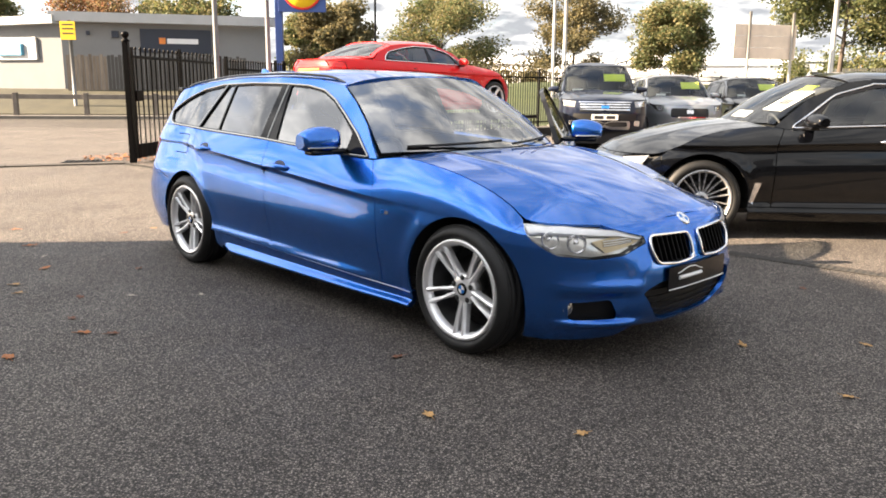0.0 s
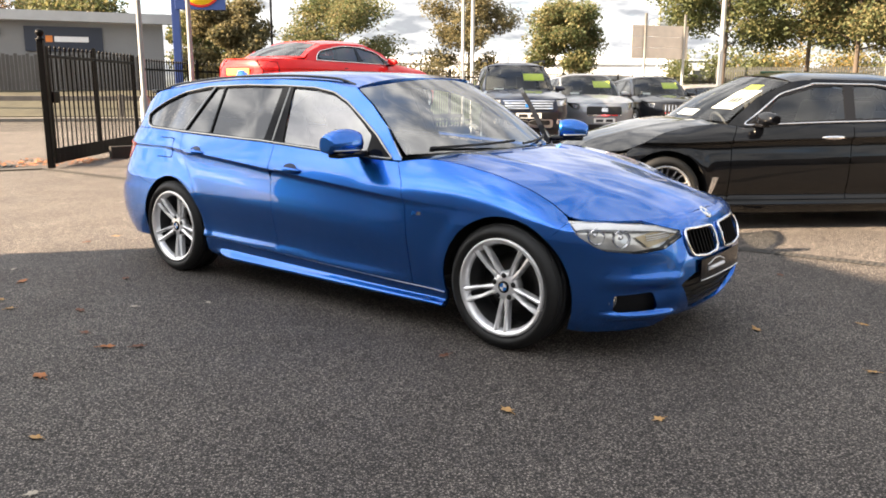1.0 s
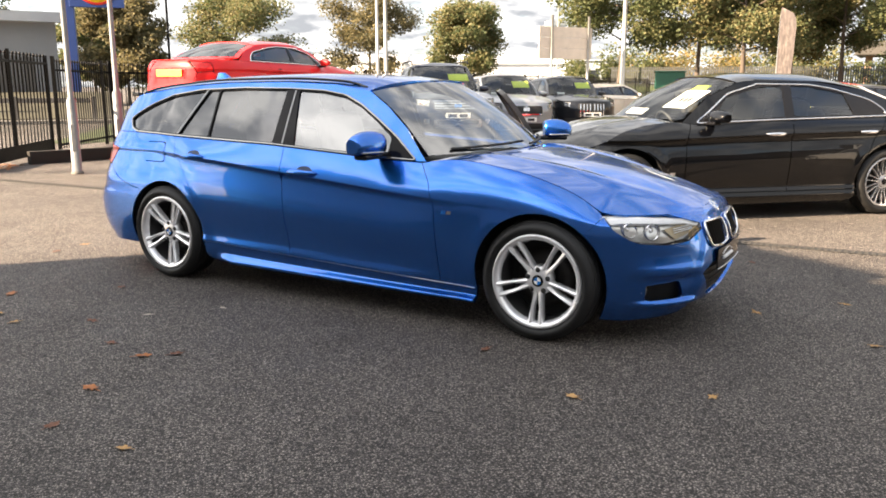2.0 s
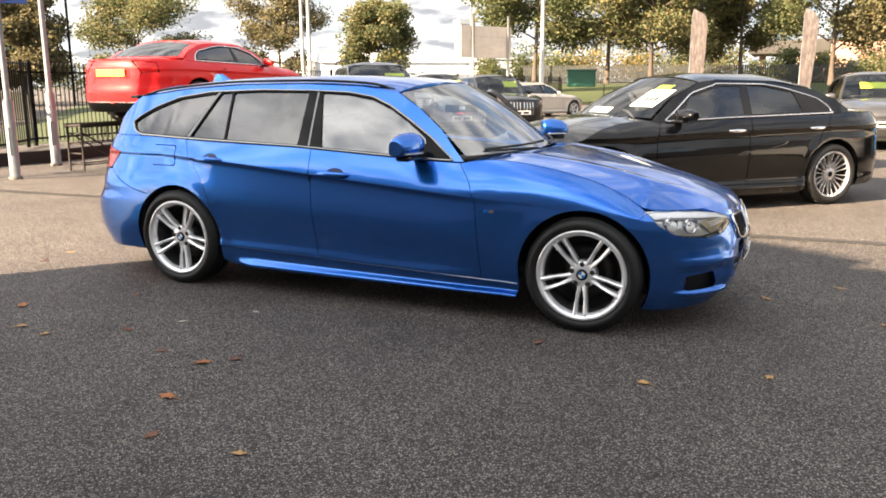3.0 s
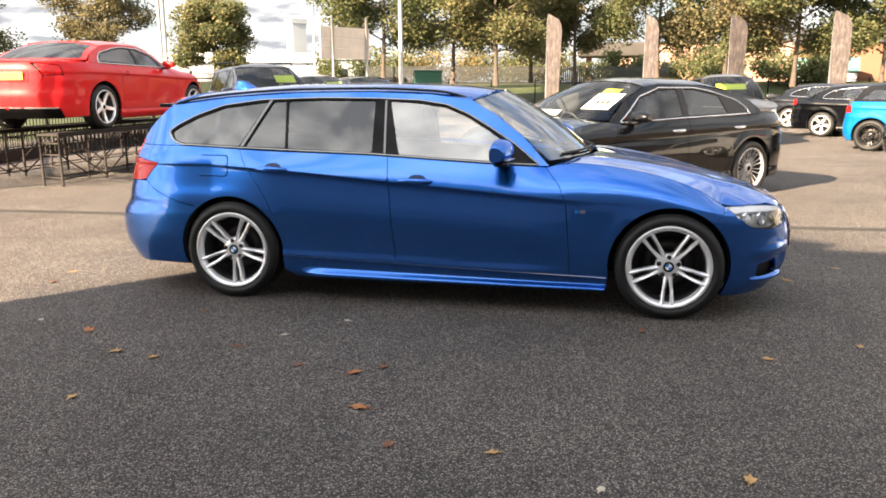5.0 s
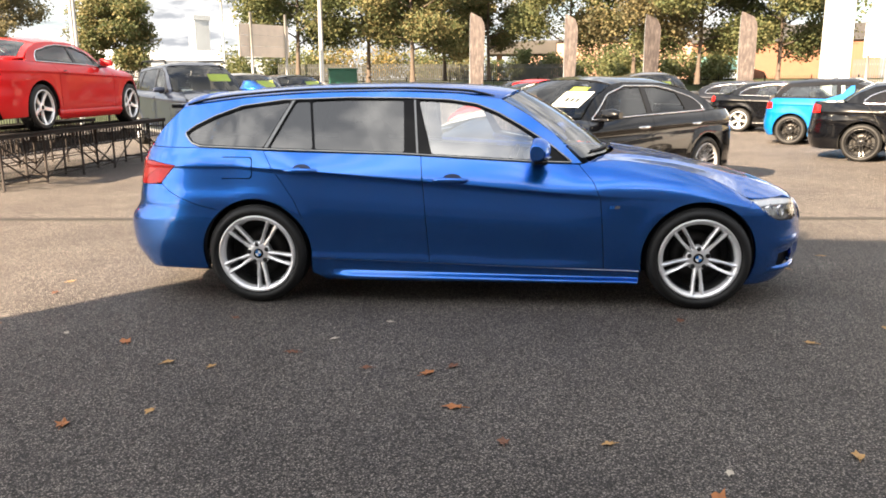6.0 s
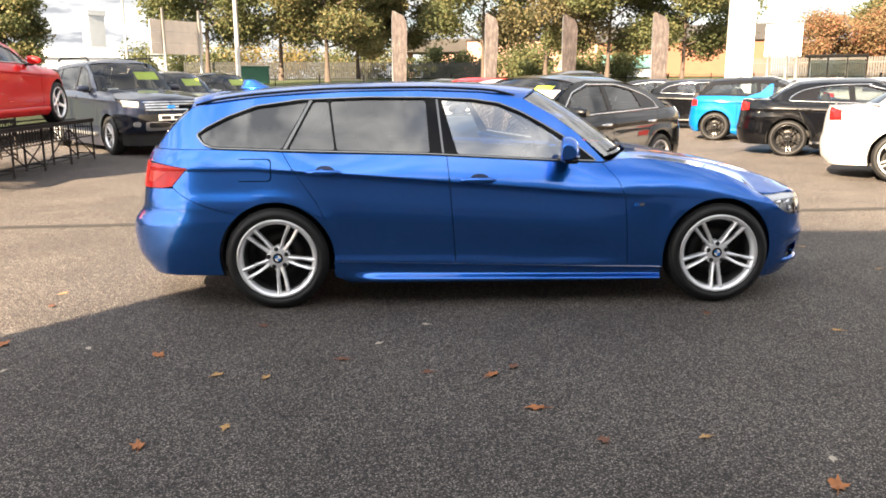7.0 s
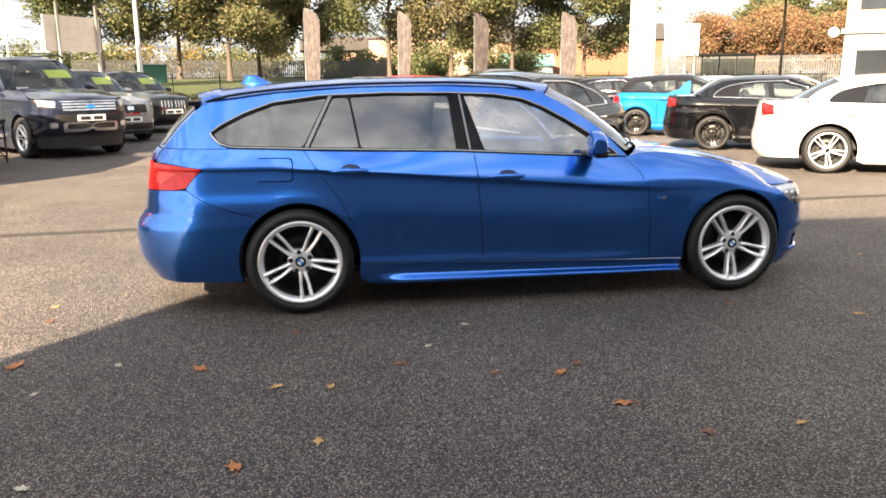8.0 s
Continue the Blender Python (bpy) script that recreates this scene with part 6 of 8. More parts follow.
dplate = part("dealer_plate", bm, M["black_gloss"], blue, "black dealer plate with white car outline and bar")


def on_plate(pts, r, name):
    bm_ = bmesh.new()
    ps = []
    for y, z in pts:
        p0 = front_pt(y + 1e-5, 0.41, 0.0195)
        ps.append(Vector((p0.x, p0.y, z)))
    tube(bm_, ps, r, 6)
    part(name, bm_, M["badge_white"], dplate)


on_plate([(-0.265 + 0.53 * k / 12, 0.366) for k in range(13)], 0.003, "plate_edge")
on_plate([(0.02, 0.436), (-0.02, 0.447), (-0.05, 0.458), (-0.10, 0.461), (-0.14, 0.455), (-0.17, 0.445), (-0.20, 0.440)], 0.0025, "car_outline")
on_plate([(-0.19 + 0.2 * k / 6, 0.417) for k in range(7)], 0.010, "name_bar")
# badge on the nose
bm = bmesh.new()
mm = Matrix.Translation((2.098, 0, 0.672)) @ Matrix.Rotation(radians(-52), 4, "Y")
lathe(bm, [(0.0, 0.006), (0.026, 0.006)], axis="x", n=24, m=mm, mat=1)
for f in bm.faces:
    cc = mm.inverted() @ f.calc_center_median()
    f.material_index = 2 if cc.y * cc.z > 0 else 1
lathe(bm, [(0.026, 0.006), (0.029, 0.007), (0.037, 0.006), (0.041, 0.0), (0.040, -0.01)], axis="x", n=28, m=mm, mat=0)
part("nose_badge", bm, [M["chrome"], M["badge_blue"], M["badge_white"]], blue, "round chrome badge with blue and white quarters")
# headlights: pale housing, two round reflectors, white brow under a clear cover
for hl_ob in [o for o in blue.children if o.name.startswith("headlight")]:
    sg = -1 if sum(v.co.y for v in hl_ob.data.vertices) < 0 else 1
    hl_ob.data.materials[0] = M["lamp_cover"]
    hl_ob.visible_shadow = False
    pts = HERO["hlamp"](BS)
    house = Sheet().add(pts, lambda s_, z_: BS.lower(s_, z_) - np.array([0.036, 0.018, 0]), outward, 0.05, 0.05, 0.01, (), 0.0, (sg,))
    skin("lamp_housing", house, M["lamp_house"], hl_ob)
    for (x, z, r) in ((1.878, 0.615, 0.038), (1.970, 0.604, 0.042)):
        c0 = BS.lower(BS.at_x(x, z), z)
        bm = bmesh.new()
        mm = Matrix.Translation((float(c0[0]) - 0.026, (float(c0[1]) - 0.016) * sg, z)) @ Matrix.Rotation(radians(38 * sg), 4, "Z")
        lathe(bm, [(0.0, -0.008), (r * 0.30, -0.010), (r * 0.52, -0.018), (r * 0.60, -0.022), (r * 0.84, -0.006), (r * 0.98, 0.004), (r * 1.06, 0.004), (r * 1.06, -0.03)], axis="x", n=28, m=mm)
        part("reflector", bm, M["lamp_core"], hl_ob)
    # white brow strip, made near-white to stand for the sky it reflects
    brow = Sheet().add([(BS.at_x(1.738, 0.671), 0.671), (BS.at_x(1.775, 0.645), 0.645), (BS.at_x(1.82, 0.652), 0.652), (BS.at_x(1.93, 0.650), 0.650), (BS.at_y(0.50, 0.636), 0.636), (BS.at_y(0.40, 0.616), 0.616), (BS.at_y(0.385, 0.621), 0.621), (BS.at_y(0.505, 0.655), 0.655), (BS.at_y(0.60, 0.669), 0.669), (BS.at_x(1.872, 0.677), 0.677)], lambda s_, z_: BS.lower(s_, z_) - np.array([0.004, 0.003, 0]), outward, 0.04, 0.04, 0.02, (), 0.0, (sg,))
    skin("light_brow", brow, M["lamp_white"], hl_ob)
    inner = Sheet().add([(BS.at_y(0.57, 0.560), 0.560), (BS.at_y(0.46, 0.584), 0.584), (BS.at_y(0.385, 0.606), 0.606), (BS.at_y(0.40, 0.614), 0.614), (BS.at_y(0.52, 0.632), 0.632), (BS.at_y(0.62, 0.612), 0.612)], lambda s_, z_: BS.lower(s_, z_) - np.array([0.022, 0.008, 0]), outward, 0.04, 0.04, 0.004, (), 0.0, (sg,))
    skin("amber_indicator", inner, M["lamp_amber"], hl_ob)
    for zz in (0.596, 0.606, 0.616):
        bm = bmesh.new()
        pts_ = [front_pt(sg * y, zz + 0.10 * (0.56 - y) * (0.6 if zz > 0.6 else 0.9), -0.014) for y in (0.58, 0.53, 0.48, 0.44)]
        tube(bm, pts_, 0.0028, 6)
        part("lamp_fin", bm, M["lamp_white"], hl_ob)
# roof rails, aerial, spoiler, wipers, fender badge
ze_ = Curve(HERO["redge"])
for sg in (1, -1):
    bm = bmesh.new()
    xs = [-1.93 + 2.05 * k / 30 for k in range(31)]
    pts = []
    for k, x in enumerate(xs):
        y = float(BS.green(x, float(ze_(x)))[1]) - 0.035
        lift = 0.010 * min(1.0, min(k, 30 - k) / 2.0)
        pts.append((x, y * sg, float(ze_(x)) + 0.014 + lift))
    tube(bm, pts, [0.005] + [0.0075] * 29 + [0.005], 8, 1.1)
    part("roof_rail", bm, M["black_gloss"], blue, "gloss black roof rail")
    strip = Sheet().add([(-1.352, 1.000), (-1.330, 1.000), (-1.178, 1.294), (-1.197, 1.292)], BS.green, outward, 0.03, 0.03, 0.006, (), 0.008, (sg,))
    skin("pillar_strip", strip, M["strip"], blue)
    strip = Sheet().add([(-0.362, 0.972), (-0.350, 0.972), (-0.384, 1.296), (-0.396, 1.296)], BS.green, outward, 0.03, 0.03, 0.004, (), 0.006, (sg,))
    skin("pillar_strip", strip, M["strip"], blue)
    bm = bmesh.new()
    p0 = Vector((0.875, float(BS.lower(0.875, 0.648)[1]) * sg, 0.648))
    for x0, x1, z0, z1, mat_ in ((-0.035, -0.020, -0.008, 0.010, 0), (-0.018, -0.006, -0.008, 0.010, 0), (-0.004, 0.030, -0.008, 0.010, 1)):
        loop = [(x0, z0), (x1 - 0.004, z0), (x1, z1), (x0 + 0.006, z1)]
        fs = prism(bm, [(p0.x + x, p0.z + z) for x, z in loop], p0.y - 0.002 * sg, p0.y + 0.004 * sg)
        for f in fs:
            f.material_index = mat_
    part("fender_badge", bm, [M["badge_blue"], M["chrome"]], blue)
    # wiper
    bm = bmesh.new()
    yb = -0.62 if sg < 0 else 0.05
    P = [screen_pt for screen_pt in [(0.935 - 0.26 * (abs(yb + 0.58 * t) / 0.72) ** 2 - 0.01 * t, yb + 0.58 * t, 0.972 + 0.020 * t) for t in (0, 0.25, 0.5, 0.75, 1.0)]]
    tube(bm, P, 0.008, 6)
    part("wiper", bm, M["black_rough"], blue)
bm = bmesh.new()
rings = []
for k in range(8):
    t = k / 7
    zz = 1.365 + 0.062 * t
    xa_, xb_ = -1.52 - 0.13 * t ** 0.8, -1.76 + 0.035 * t
    ww = 0.040 * (1 - 0.85 * t) + 0.003
    rings.append([(xa_, 0, zz), (xa_ - 0.04, ww, zz), (xb_ + 0.03, ww * 0.8, zz), (xb_, 0, zz), (xb_ + 0.03, -ww * 0.8, zz), (xa_ - 0.04, -ww, zz)])
loft(bm, rings)
part("aerial_fin", bm, M["blue"], blue)
bm = bmesh.new()
rings = []
for k in range(17):
    y = -0.55 + 1.1 * k / 16
    f = abs(y) / 0.55
    x0, x1 = -1.84 - 0.03 * (1 - f * f), -2.015 + 0.09 * f ** 3
    z0 = 1.342 - 0.050 * f ** 2.6
    rings.append([(x0, y, z0 + 0.006), (x1, y, z0 - 0.020), (x1 - 0.004, y, z0 - 0.032), (x1 + 0.06, y, z0 - 0.050), (x0, y, z0 - 0.03)])
loft(bm, rings)
part("roof_spoiler", bm, M["blue"], blue)
bm = bmesh.new()
box(bm, -2.035, -1.96, -0.58, 0.58, 1.248, 1.275, bevel=0.006)
part("spoiler_underside", bm, M["black_gloss"], blue)


# ---- cards and plates on the other cars ----
def card(parent, name, x, y, z, w, h, tilt, mat_, heading=0, bars=(), label=""):
    """A card that leans behind a windscreen, with bars for its writing."""
    bm_ = bmesh.new()
    mm_ = Matrix.Translation((x, y, z)) @ Matrix.Rotation(radians(tilt), 4, "Y")
    box(bm_, -0.003, 0.003, -w / 2, w / 2, 0, h, m=mm_)
    ob_ = part(name, bm_, mat_, parent, label)
    for y0, y1, z0, z1 in bars:
        bm_ = bmesh.new()
        box(bm_, 0.0045, 0.006, y0 * w, y1 * w, z0 * h, z1 * h, m=mm_)
        part("writing_bar", bm_, M["ink"], ob_)
    return ob_


def number_plate(parent, S_, z, mat_, rear=False, w=0.52, marked=True):
    x = float(S_.nose(z)) + 0.006 if not rear else float(S_.tail(z)) - 0.006
    sgn = -1 if rear else 1
    bm_ = bmesh.new()
    box(bm_, min(x, x + 0.012 * sgn), max(x, x + 0.012 * sgn), -w / 2, w / 2, z - 0.055, z + 0.055, bevel=0.003)
    ob_ = part("number_plate", bm_, mat_, parent)
    for y0, y1 in ((-0.21, -0.03), (0.03, 0.20)) if marked else ():
        bm_ = bmesh.new()
        xx = x + 0.0135 * sgn
        box(bm_, xx - 0.002, xx + 0.002, y0, y1, z - 0.032, z + 0.032)
        part("writing_bar", bm_, M["ink"], ob_)


def front_band(parent, S_, name, mat_, y0, y1, z0, z1, lift, sides=(1, -1), bevel=0.03):
    if y0 > 0 and len(sides) == 2:
        return [front_band(parent, S_, name, mat_, y0, y1, z0, z1, lift, (sg_,), bevel) for sg_ in sides]
    sh_ = Sheet().add(rounded([(S_.at_y(y0, z0), z0), (S_.at_y(y1, z0), z0), (S_.at_y(y1, z1), z1), (S_.at_y(y0, z1), z1)], bevel), S_.lower, outward, 0.05, 0.05, 0.015, (), lift, sides)
    return skin(name, sh_, mat_, parent)


def rear_band(parent, S_, name, mat_, y0, y1, z0, z1, lift):
    sh_ = Sheet().add(rounded([(S_.at_y(y0, z0, True), z0), (S_.at_y(y1, z0, True), z0), (S_.at_y(y1, z1, True), z1), (S_.at_y(y0, z1, True), z1)], 0.02), S_.lower, outward, 0.05, 0.05, 0.015, (), lift, (1, -1))
    return skin(name, sh_, mat_, parent)


# pickup front
front_band(pickup, PICKUP_S, "grille", M["black_rough"], 0.0, 0.50, 0.84, 1.01, 0.004)
for z in (0.865, 0.915, 0.965):
    front_band(pickup, PICKUP_S, "grille_bar", M["chrome"], 0.0, 0.49, z, z + 0.026, 0.014, bevel=0.008)
front_band(pickup, PICKUP_S, "grille_frame", M["chrome"], 0.0, 0.52, 1.012, 1.030, 0.012, bevel=0.006)
front_band(pickup, PICKUP_S, "emblem", M["badge_blue"], 0.0, 0.075, 0.90, 0.955, 0.022, bevel=0.025)
front_band(pickup, PICKUP_S, "lower_guard", M["steel"], 0.0, 0.50, 0.49, 0.655, 0.012, bevel=0.05)
front_band(pickup, PICKUP_S, "lower_intake", M["black_rough"], 0.0, 0.44, 0.545, 0.64, 0.022, bevel=0.04)
front_band(pickup, PICKUP_S, "fog_lamp", M["lamp_core"], 0.58, 0.70, 0.56, 0.66, 0.010, bevel=0.05)
front_band(pickup, PICKUP_S, "bumper_strip", M["black_rough"], 0.0, 0.62, 0.66, 0.80, 0.006)
number_plate(pickup, PICKUP_S, 0.73, M["white_card"])
card(pickup, "windscreen_card", 0.62, 0.36, 1.45, 0.46, 0.28, -56, M["yellow_card"])
card(pickup, "tax_card", 0.80, -0.45, 1.24, 0.22, 0.06, -52, M["white_card"])
for sg in (1, -1):
    bm = bmesh.new()
    tube(bm, [(0.1, sg * 0.66, 1.84), (0.0, sg * 0.66, 1.90), (-1.7, sg * 0.66, 1.91), (-1.85, sg * 0.66, 1.85)], 0.02, 8)
    part("roof_rail", bm, M["iron"], pickup)
    bm = bmesh.new()
    box(bm, -1.0, 1.0, *sorted((sg * 0.80, sg * 0.98)), 0.36, 0.42, bevel=0.015)
    part("side_step", bm, M["zinc"], pickup)
# mid-grey sport utility
front_band(suv_mid, SUVM_S, "grille", M["black_rough"], 0.0, 0.42, 0.66, 0.86, 0.006, bevel=0.05)
front_band(suv_mid, SUVM_S, "grille_wing", M["chrome"], 0.0, 0.40, 0.640, 0.668, 0.016, bevel=0.01)
front_band(suv_mid, SUVM_S, "emblem", M["chrome"], 0.0, 0.075, 0.735, 0.82, 0.020, bevel=0.03)
front_band(suv_mid, SUVM_S, "lower_intake", M["black_rough"], 0.0, 0.62, 0.30, 0.44, 0.006)
front_band(suv_mid, SUVM_S, "fog_lamp", M["lamp_core"], 0.62, 0.72, 0.42, 0.50, 0.008)
number_plate(suv_mid, SUVM_S, 0.53, M["white_card"])
card(suv_mid, "windscreen_card", 0.62, 0.34, 1.30, 0.44, 0.28, -54, M["yellow_card"])
card(suv_mid, "tax_card", 0.76, -0.40, 1.14, 0.22, 0.06, -50, M["white_card"])
# dark sport utility
front_band(suv_low, SUVD_S, "grille", M["black_rough"], 0.0, 0.40, 0.48, 0.87, 0.006, bevel=0.05)
for k in range(4):
    for sg in (1, -1):
        front_band(suv_low, SUVD_S, "grille_bar", M["chrome"], 0.05 + k * 0.09, 0.075 + k * 0.09, 0.50, 0.85, 0.016, (sg,), 0.008)
front_band(suv_low, SUVD_S, "lower_intake", M["black_rough"], 0.45, 0.72, 0.32, 0.46, 0.006)
number_plate(suv_low, SUVD_S, 0.56, M["white_card"])
card(suv_low, "windscreen_card", 0.62, 0.34, 1.28, 0.44, 0.28, -54, M["yellow_card"])
card(suv_low, "tax_card", 0.76, -0.40, 1.12, 0.22, 0.06, -50, M["white_card"])
# grey crossover
front_band(cross, CROSS_S, "grille", M["black_rough"], 0.0, 0.45, 0.66, 0.71, 0.006, bevel=0.02)
front_band(cross, CROSS_S, "emblem", M["chrome"], 0.0, 0.06, 0.70, 0.80, 0.012, bevel=0.03)
front_band(cross, CROSS_S, "lower_intake", M["black_rough"], 0.0, 0.60, 0.28, 0.44, 0.006)
front_band(cross, CROSS_S, "bumper_strip", M["chrome"], 0.0, 0.58, 0.455, 0.475, 0.008, bevel=0.006)
number_plate(cross, CROSS_S, 0.55, M["white_card"])
card(cross, "windscreen_card", 0.62, 0.0, 1.26, 0.70, 0.20, -50, M["yellow_card"])
# black saloon
card(black, "windscreen_card", 0.77, 0.42, 1.115, 0.44, 0.33, -59, M["white_card"], bars=((-0.22, -0.08, 0.30, 0.58), (-0.03, 0.11, 0.30, 0.58), (0.16, 0.30, 0.30, 0.58)))
card(black, "price_flag", 0.50, 0.36, 1.270, 0.26, 0.13, -59, M["yellow_card"])
card(black, "windscreen_note", 0.80, -0.40, 1.03, 0.40, 0.10, -54, M["white_card"])
for sg in (1, -1):
    brt = Sheet().add([(1.045, 0.50), (0.985, 0.50), (1.05, 0.31), (1.085, 0.33)], BLACK_S.lower, outward, 0.05, 0.05, 0.02, (), 0.008, (sg,))
    skin("wing_vent", brt, M["chrome"], black, "bright metal wing vent")
rear_band(black, BLACK_S, "bumper_insert", M["black_rough"], 0.0, 0.7, 0.26, 0.40, 0.004)
# red coupe
number_plate(red, RED_S, 0.79, M["plate_yellow"], True, 0.58, False)
rear_band(red, RED_S, "plate_recess", M["tail_red"], 0.0, 0.36, 0.70, 0.87, 0.003)
rear_band(red, RED_S, "diffuser", M["iron"], 0.0, 0.72, 0.19, 0.33, 0.006)
rear_band(red, RED_S, "chrome_strip", M["chrome"], 0.0, 0.70, 0.335, 0.352, 0.010)
# black band laid on the tail for the shade in the boot lid's gap
rear_band(red, RED_S, "lid_gap", M["black_rough"], 0.0, 0.52, 0.875, 0.886, 0.004)


# ---- iron railings and gate ----
def bar_mesh(name, h, r, tip=True):
    bm_ = bmesh.new()
    pts = [(0, 0, 0.08), (0, 0, h - 0.06)]
    tube(bm_, pts, r, 6)
    if tip:
        tube(bm_, [(0, 0, h - 0.07), (0, 0, h - 0.045), (0, 0, h - 0.02), (0, 0, h)], [r * 0.9, r * 1.9, r * 1.5, r * 0.3], 6)
    me = bpy.data.meshes.new(name)
    bm_.to_mesh(me)
    bm_.free()
    me.materials.append(M["iron"])
    return me


def railing(name, a, b, h, step, label, group="", posts=2.5, stuff=False):
    a, b = Vector(a), Vector(b)
    d = b - a
    L = d.length
    ang = math.degrees(math.atan2(d.y, d.x))
    fence = empty(name, pose(a.x, a.y, 0, 0, 0, ang), label, "fence", group)
    for z in (0.16, h - 0.22):
        bm_ = bmesh.new()
        box(bm_, 0, L, -0.008, 0.008, z - 0.022, z + 0.022)
        part("rail", bm_, M["iron"], fence)
    me = bar_mesh("bar", h, 0.013)
    n = int(L / step)
    if stuff:
        bm_ = bmesh.new()
        for k in range(n):
            x = (k + 0.5) * L / n
            box(bm_, x - 0.009, x + 0.009, -0.009, 0.009, 0.06, h)
        tagged(part("barwork", bm_, M["iron"], fence), kind="stuff")
    else:
        for k in range(n):
            o = link("bar", me, fence)
            o.location = ((k + 0.5) * L / n, 0, 0)
    k = 0.0
    while k <= L + 0.01:
        bm_ = bmesh.new()
        box(bm_, k - 0.03, k + 0.03, -0.03, 0.03, 0, h + 0.05)
        part("post", bm_, M["iron"], fence)
        k += posts
    return fence


F0, FD = FENCE
railing("iron_fence", (-4.75, 17.5, 0), (-4.1, 20.4, 0), 1.85, 0.12, "black iron railing fence by the gate", "railings")
railing("iron_fence", F0, F0 + FD * 24, 1.85, 0.12, "black iron railing fence with pointed bars along the grass", "railings")
railing("iron_fence", F0 + FD * 24, F0 + FD * 42, 1.85, 0.12, "black iron railing fence far along the grass", "railings", stuff=True)
e0 = F0 + FD * 42
railing("iron_fence", e0, e0 + Vector((0.70, -0.71, 0)) * 62, 1.7, 0.14, "black iron railing fence at the far edge of the lot", "railings", posts=3.0, stuff=True)

gate = empty("iron_gate", pose(-5.25, 13.42, 0, 0, 0, 84), "black wrought iron gate standing open on its post", "gate")
GL = 3.95
for nm, x0, x1, z0, z1, y in (("gate_panel", 0.10, GL, 0.06, 0.30, 0.012), ("top_rail", 0.10, GL, 1.72, 1.77, 0.02), ("end_stile", GL - 0.05, GL, 0.06, 1.90, 0.025), ("hinge_stile", 0.10, 0.15, 0.06, 1.90, 0.025), ("middle_stile", GL / 2 - 0.025, GL / 2 + 0.025, 0.30, 1.95, 0.025)):
    bm = bmesh.new()
    box(bm, x0, x1, -y, y, z0, z1, bevel=0.004)
    part(nm, bm, M["iron"], gate)
bm = bmesh.new()
box(bm, 0.13, 0.36, -0.05, 0.05, 1.02, 1.20, bevel=0.01)
part("lock_box", bm, M["iron"], gate)
gme = bar_mesh("gate_bar", 1.92, 0.014)
for k in range(21):
    o = link("gate_bar", gme, gate)
    o.location = (0.26 + k * (GL - 0.40) / 20, 0, 0)
post = empty("gate_post", pose(-5.25, 13.36, 0), "thick black iron gate post with a ball finial", "gate post")
bm = bmesh.new()
box(bm, -0.048, 0.048, -0.048, 0.048, 0, 1.98, bevel=0.008)
part("shaft", bm, M["iron"], post)
bm = bmesh.new()
lathe(bm, [(0.0, 1.975), (0.07, 1.98), (0.07, 2.0), (0.04, 2.02), (0.035, 2.04), (0.06, 2.07), (0.065, 2.10), (0.05, 2.135), (0.0, 2.15)], axis="z", n=20)
part("finial", bm, M["iron"], post)

# low dark edging at the foot of the railings
M["edging"] = plain("dark_edging", (0.014, 0.012, 0.010), 0.9, 0.0, 0.3, 5, 0.5)
for a, b in (((-4.75, 14.95), (-3.4, 15.85)), ((-3.4, 15.85), (-1.3, 18.3)), ((-1.3, 18.3), (4.0, 23.4)), ((4.0, 23.4), (16, 35.2))):
    a, b = Vector((*a, 0)), Vector((*b, 0))
    d = (b - a).normalized()
    ang = math.degrees(math.atan2(d.y, d.x))
    bm = bmesh.new()
    box(bm, 0, (b - a).length, 0, 0.14, 0, 0.22, bevel=0.012)
    ob = part("kerb", bm, M["edging"], None)
    ob.matrix_basis = pose(a.x, a.y, 0, 0, 0, ang)
    tagged(ob, "low dark timber edging in front of the railings", "kerb", "", "structure")

# ---- display ramp under the red car ----
M["rust_iron"] = plain("rusty_iron", (0.026, 0.02, 0.017), 0.8, 0.2, 0.4, 8, 0.5)
h45 = radians(45.0)
ramp = empty("display_ramp", Matrix.Translation((-0.99, 13.82, 0)) @ Matrix.Rotation(h45, 4, "Z"), "rusty iron trestle ramp holding up the red car", "ramp")
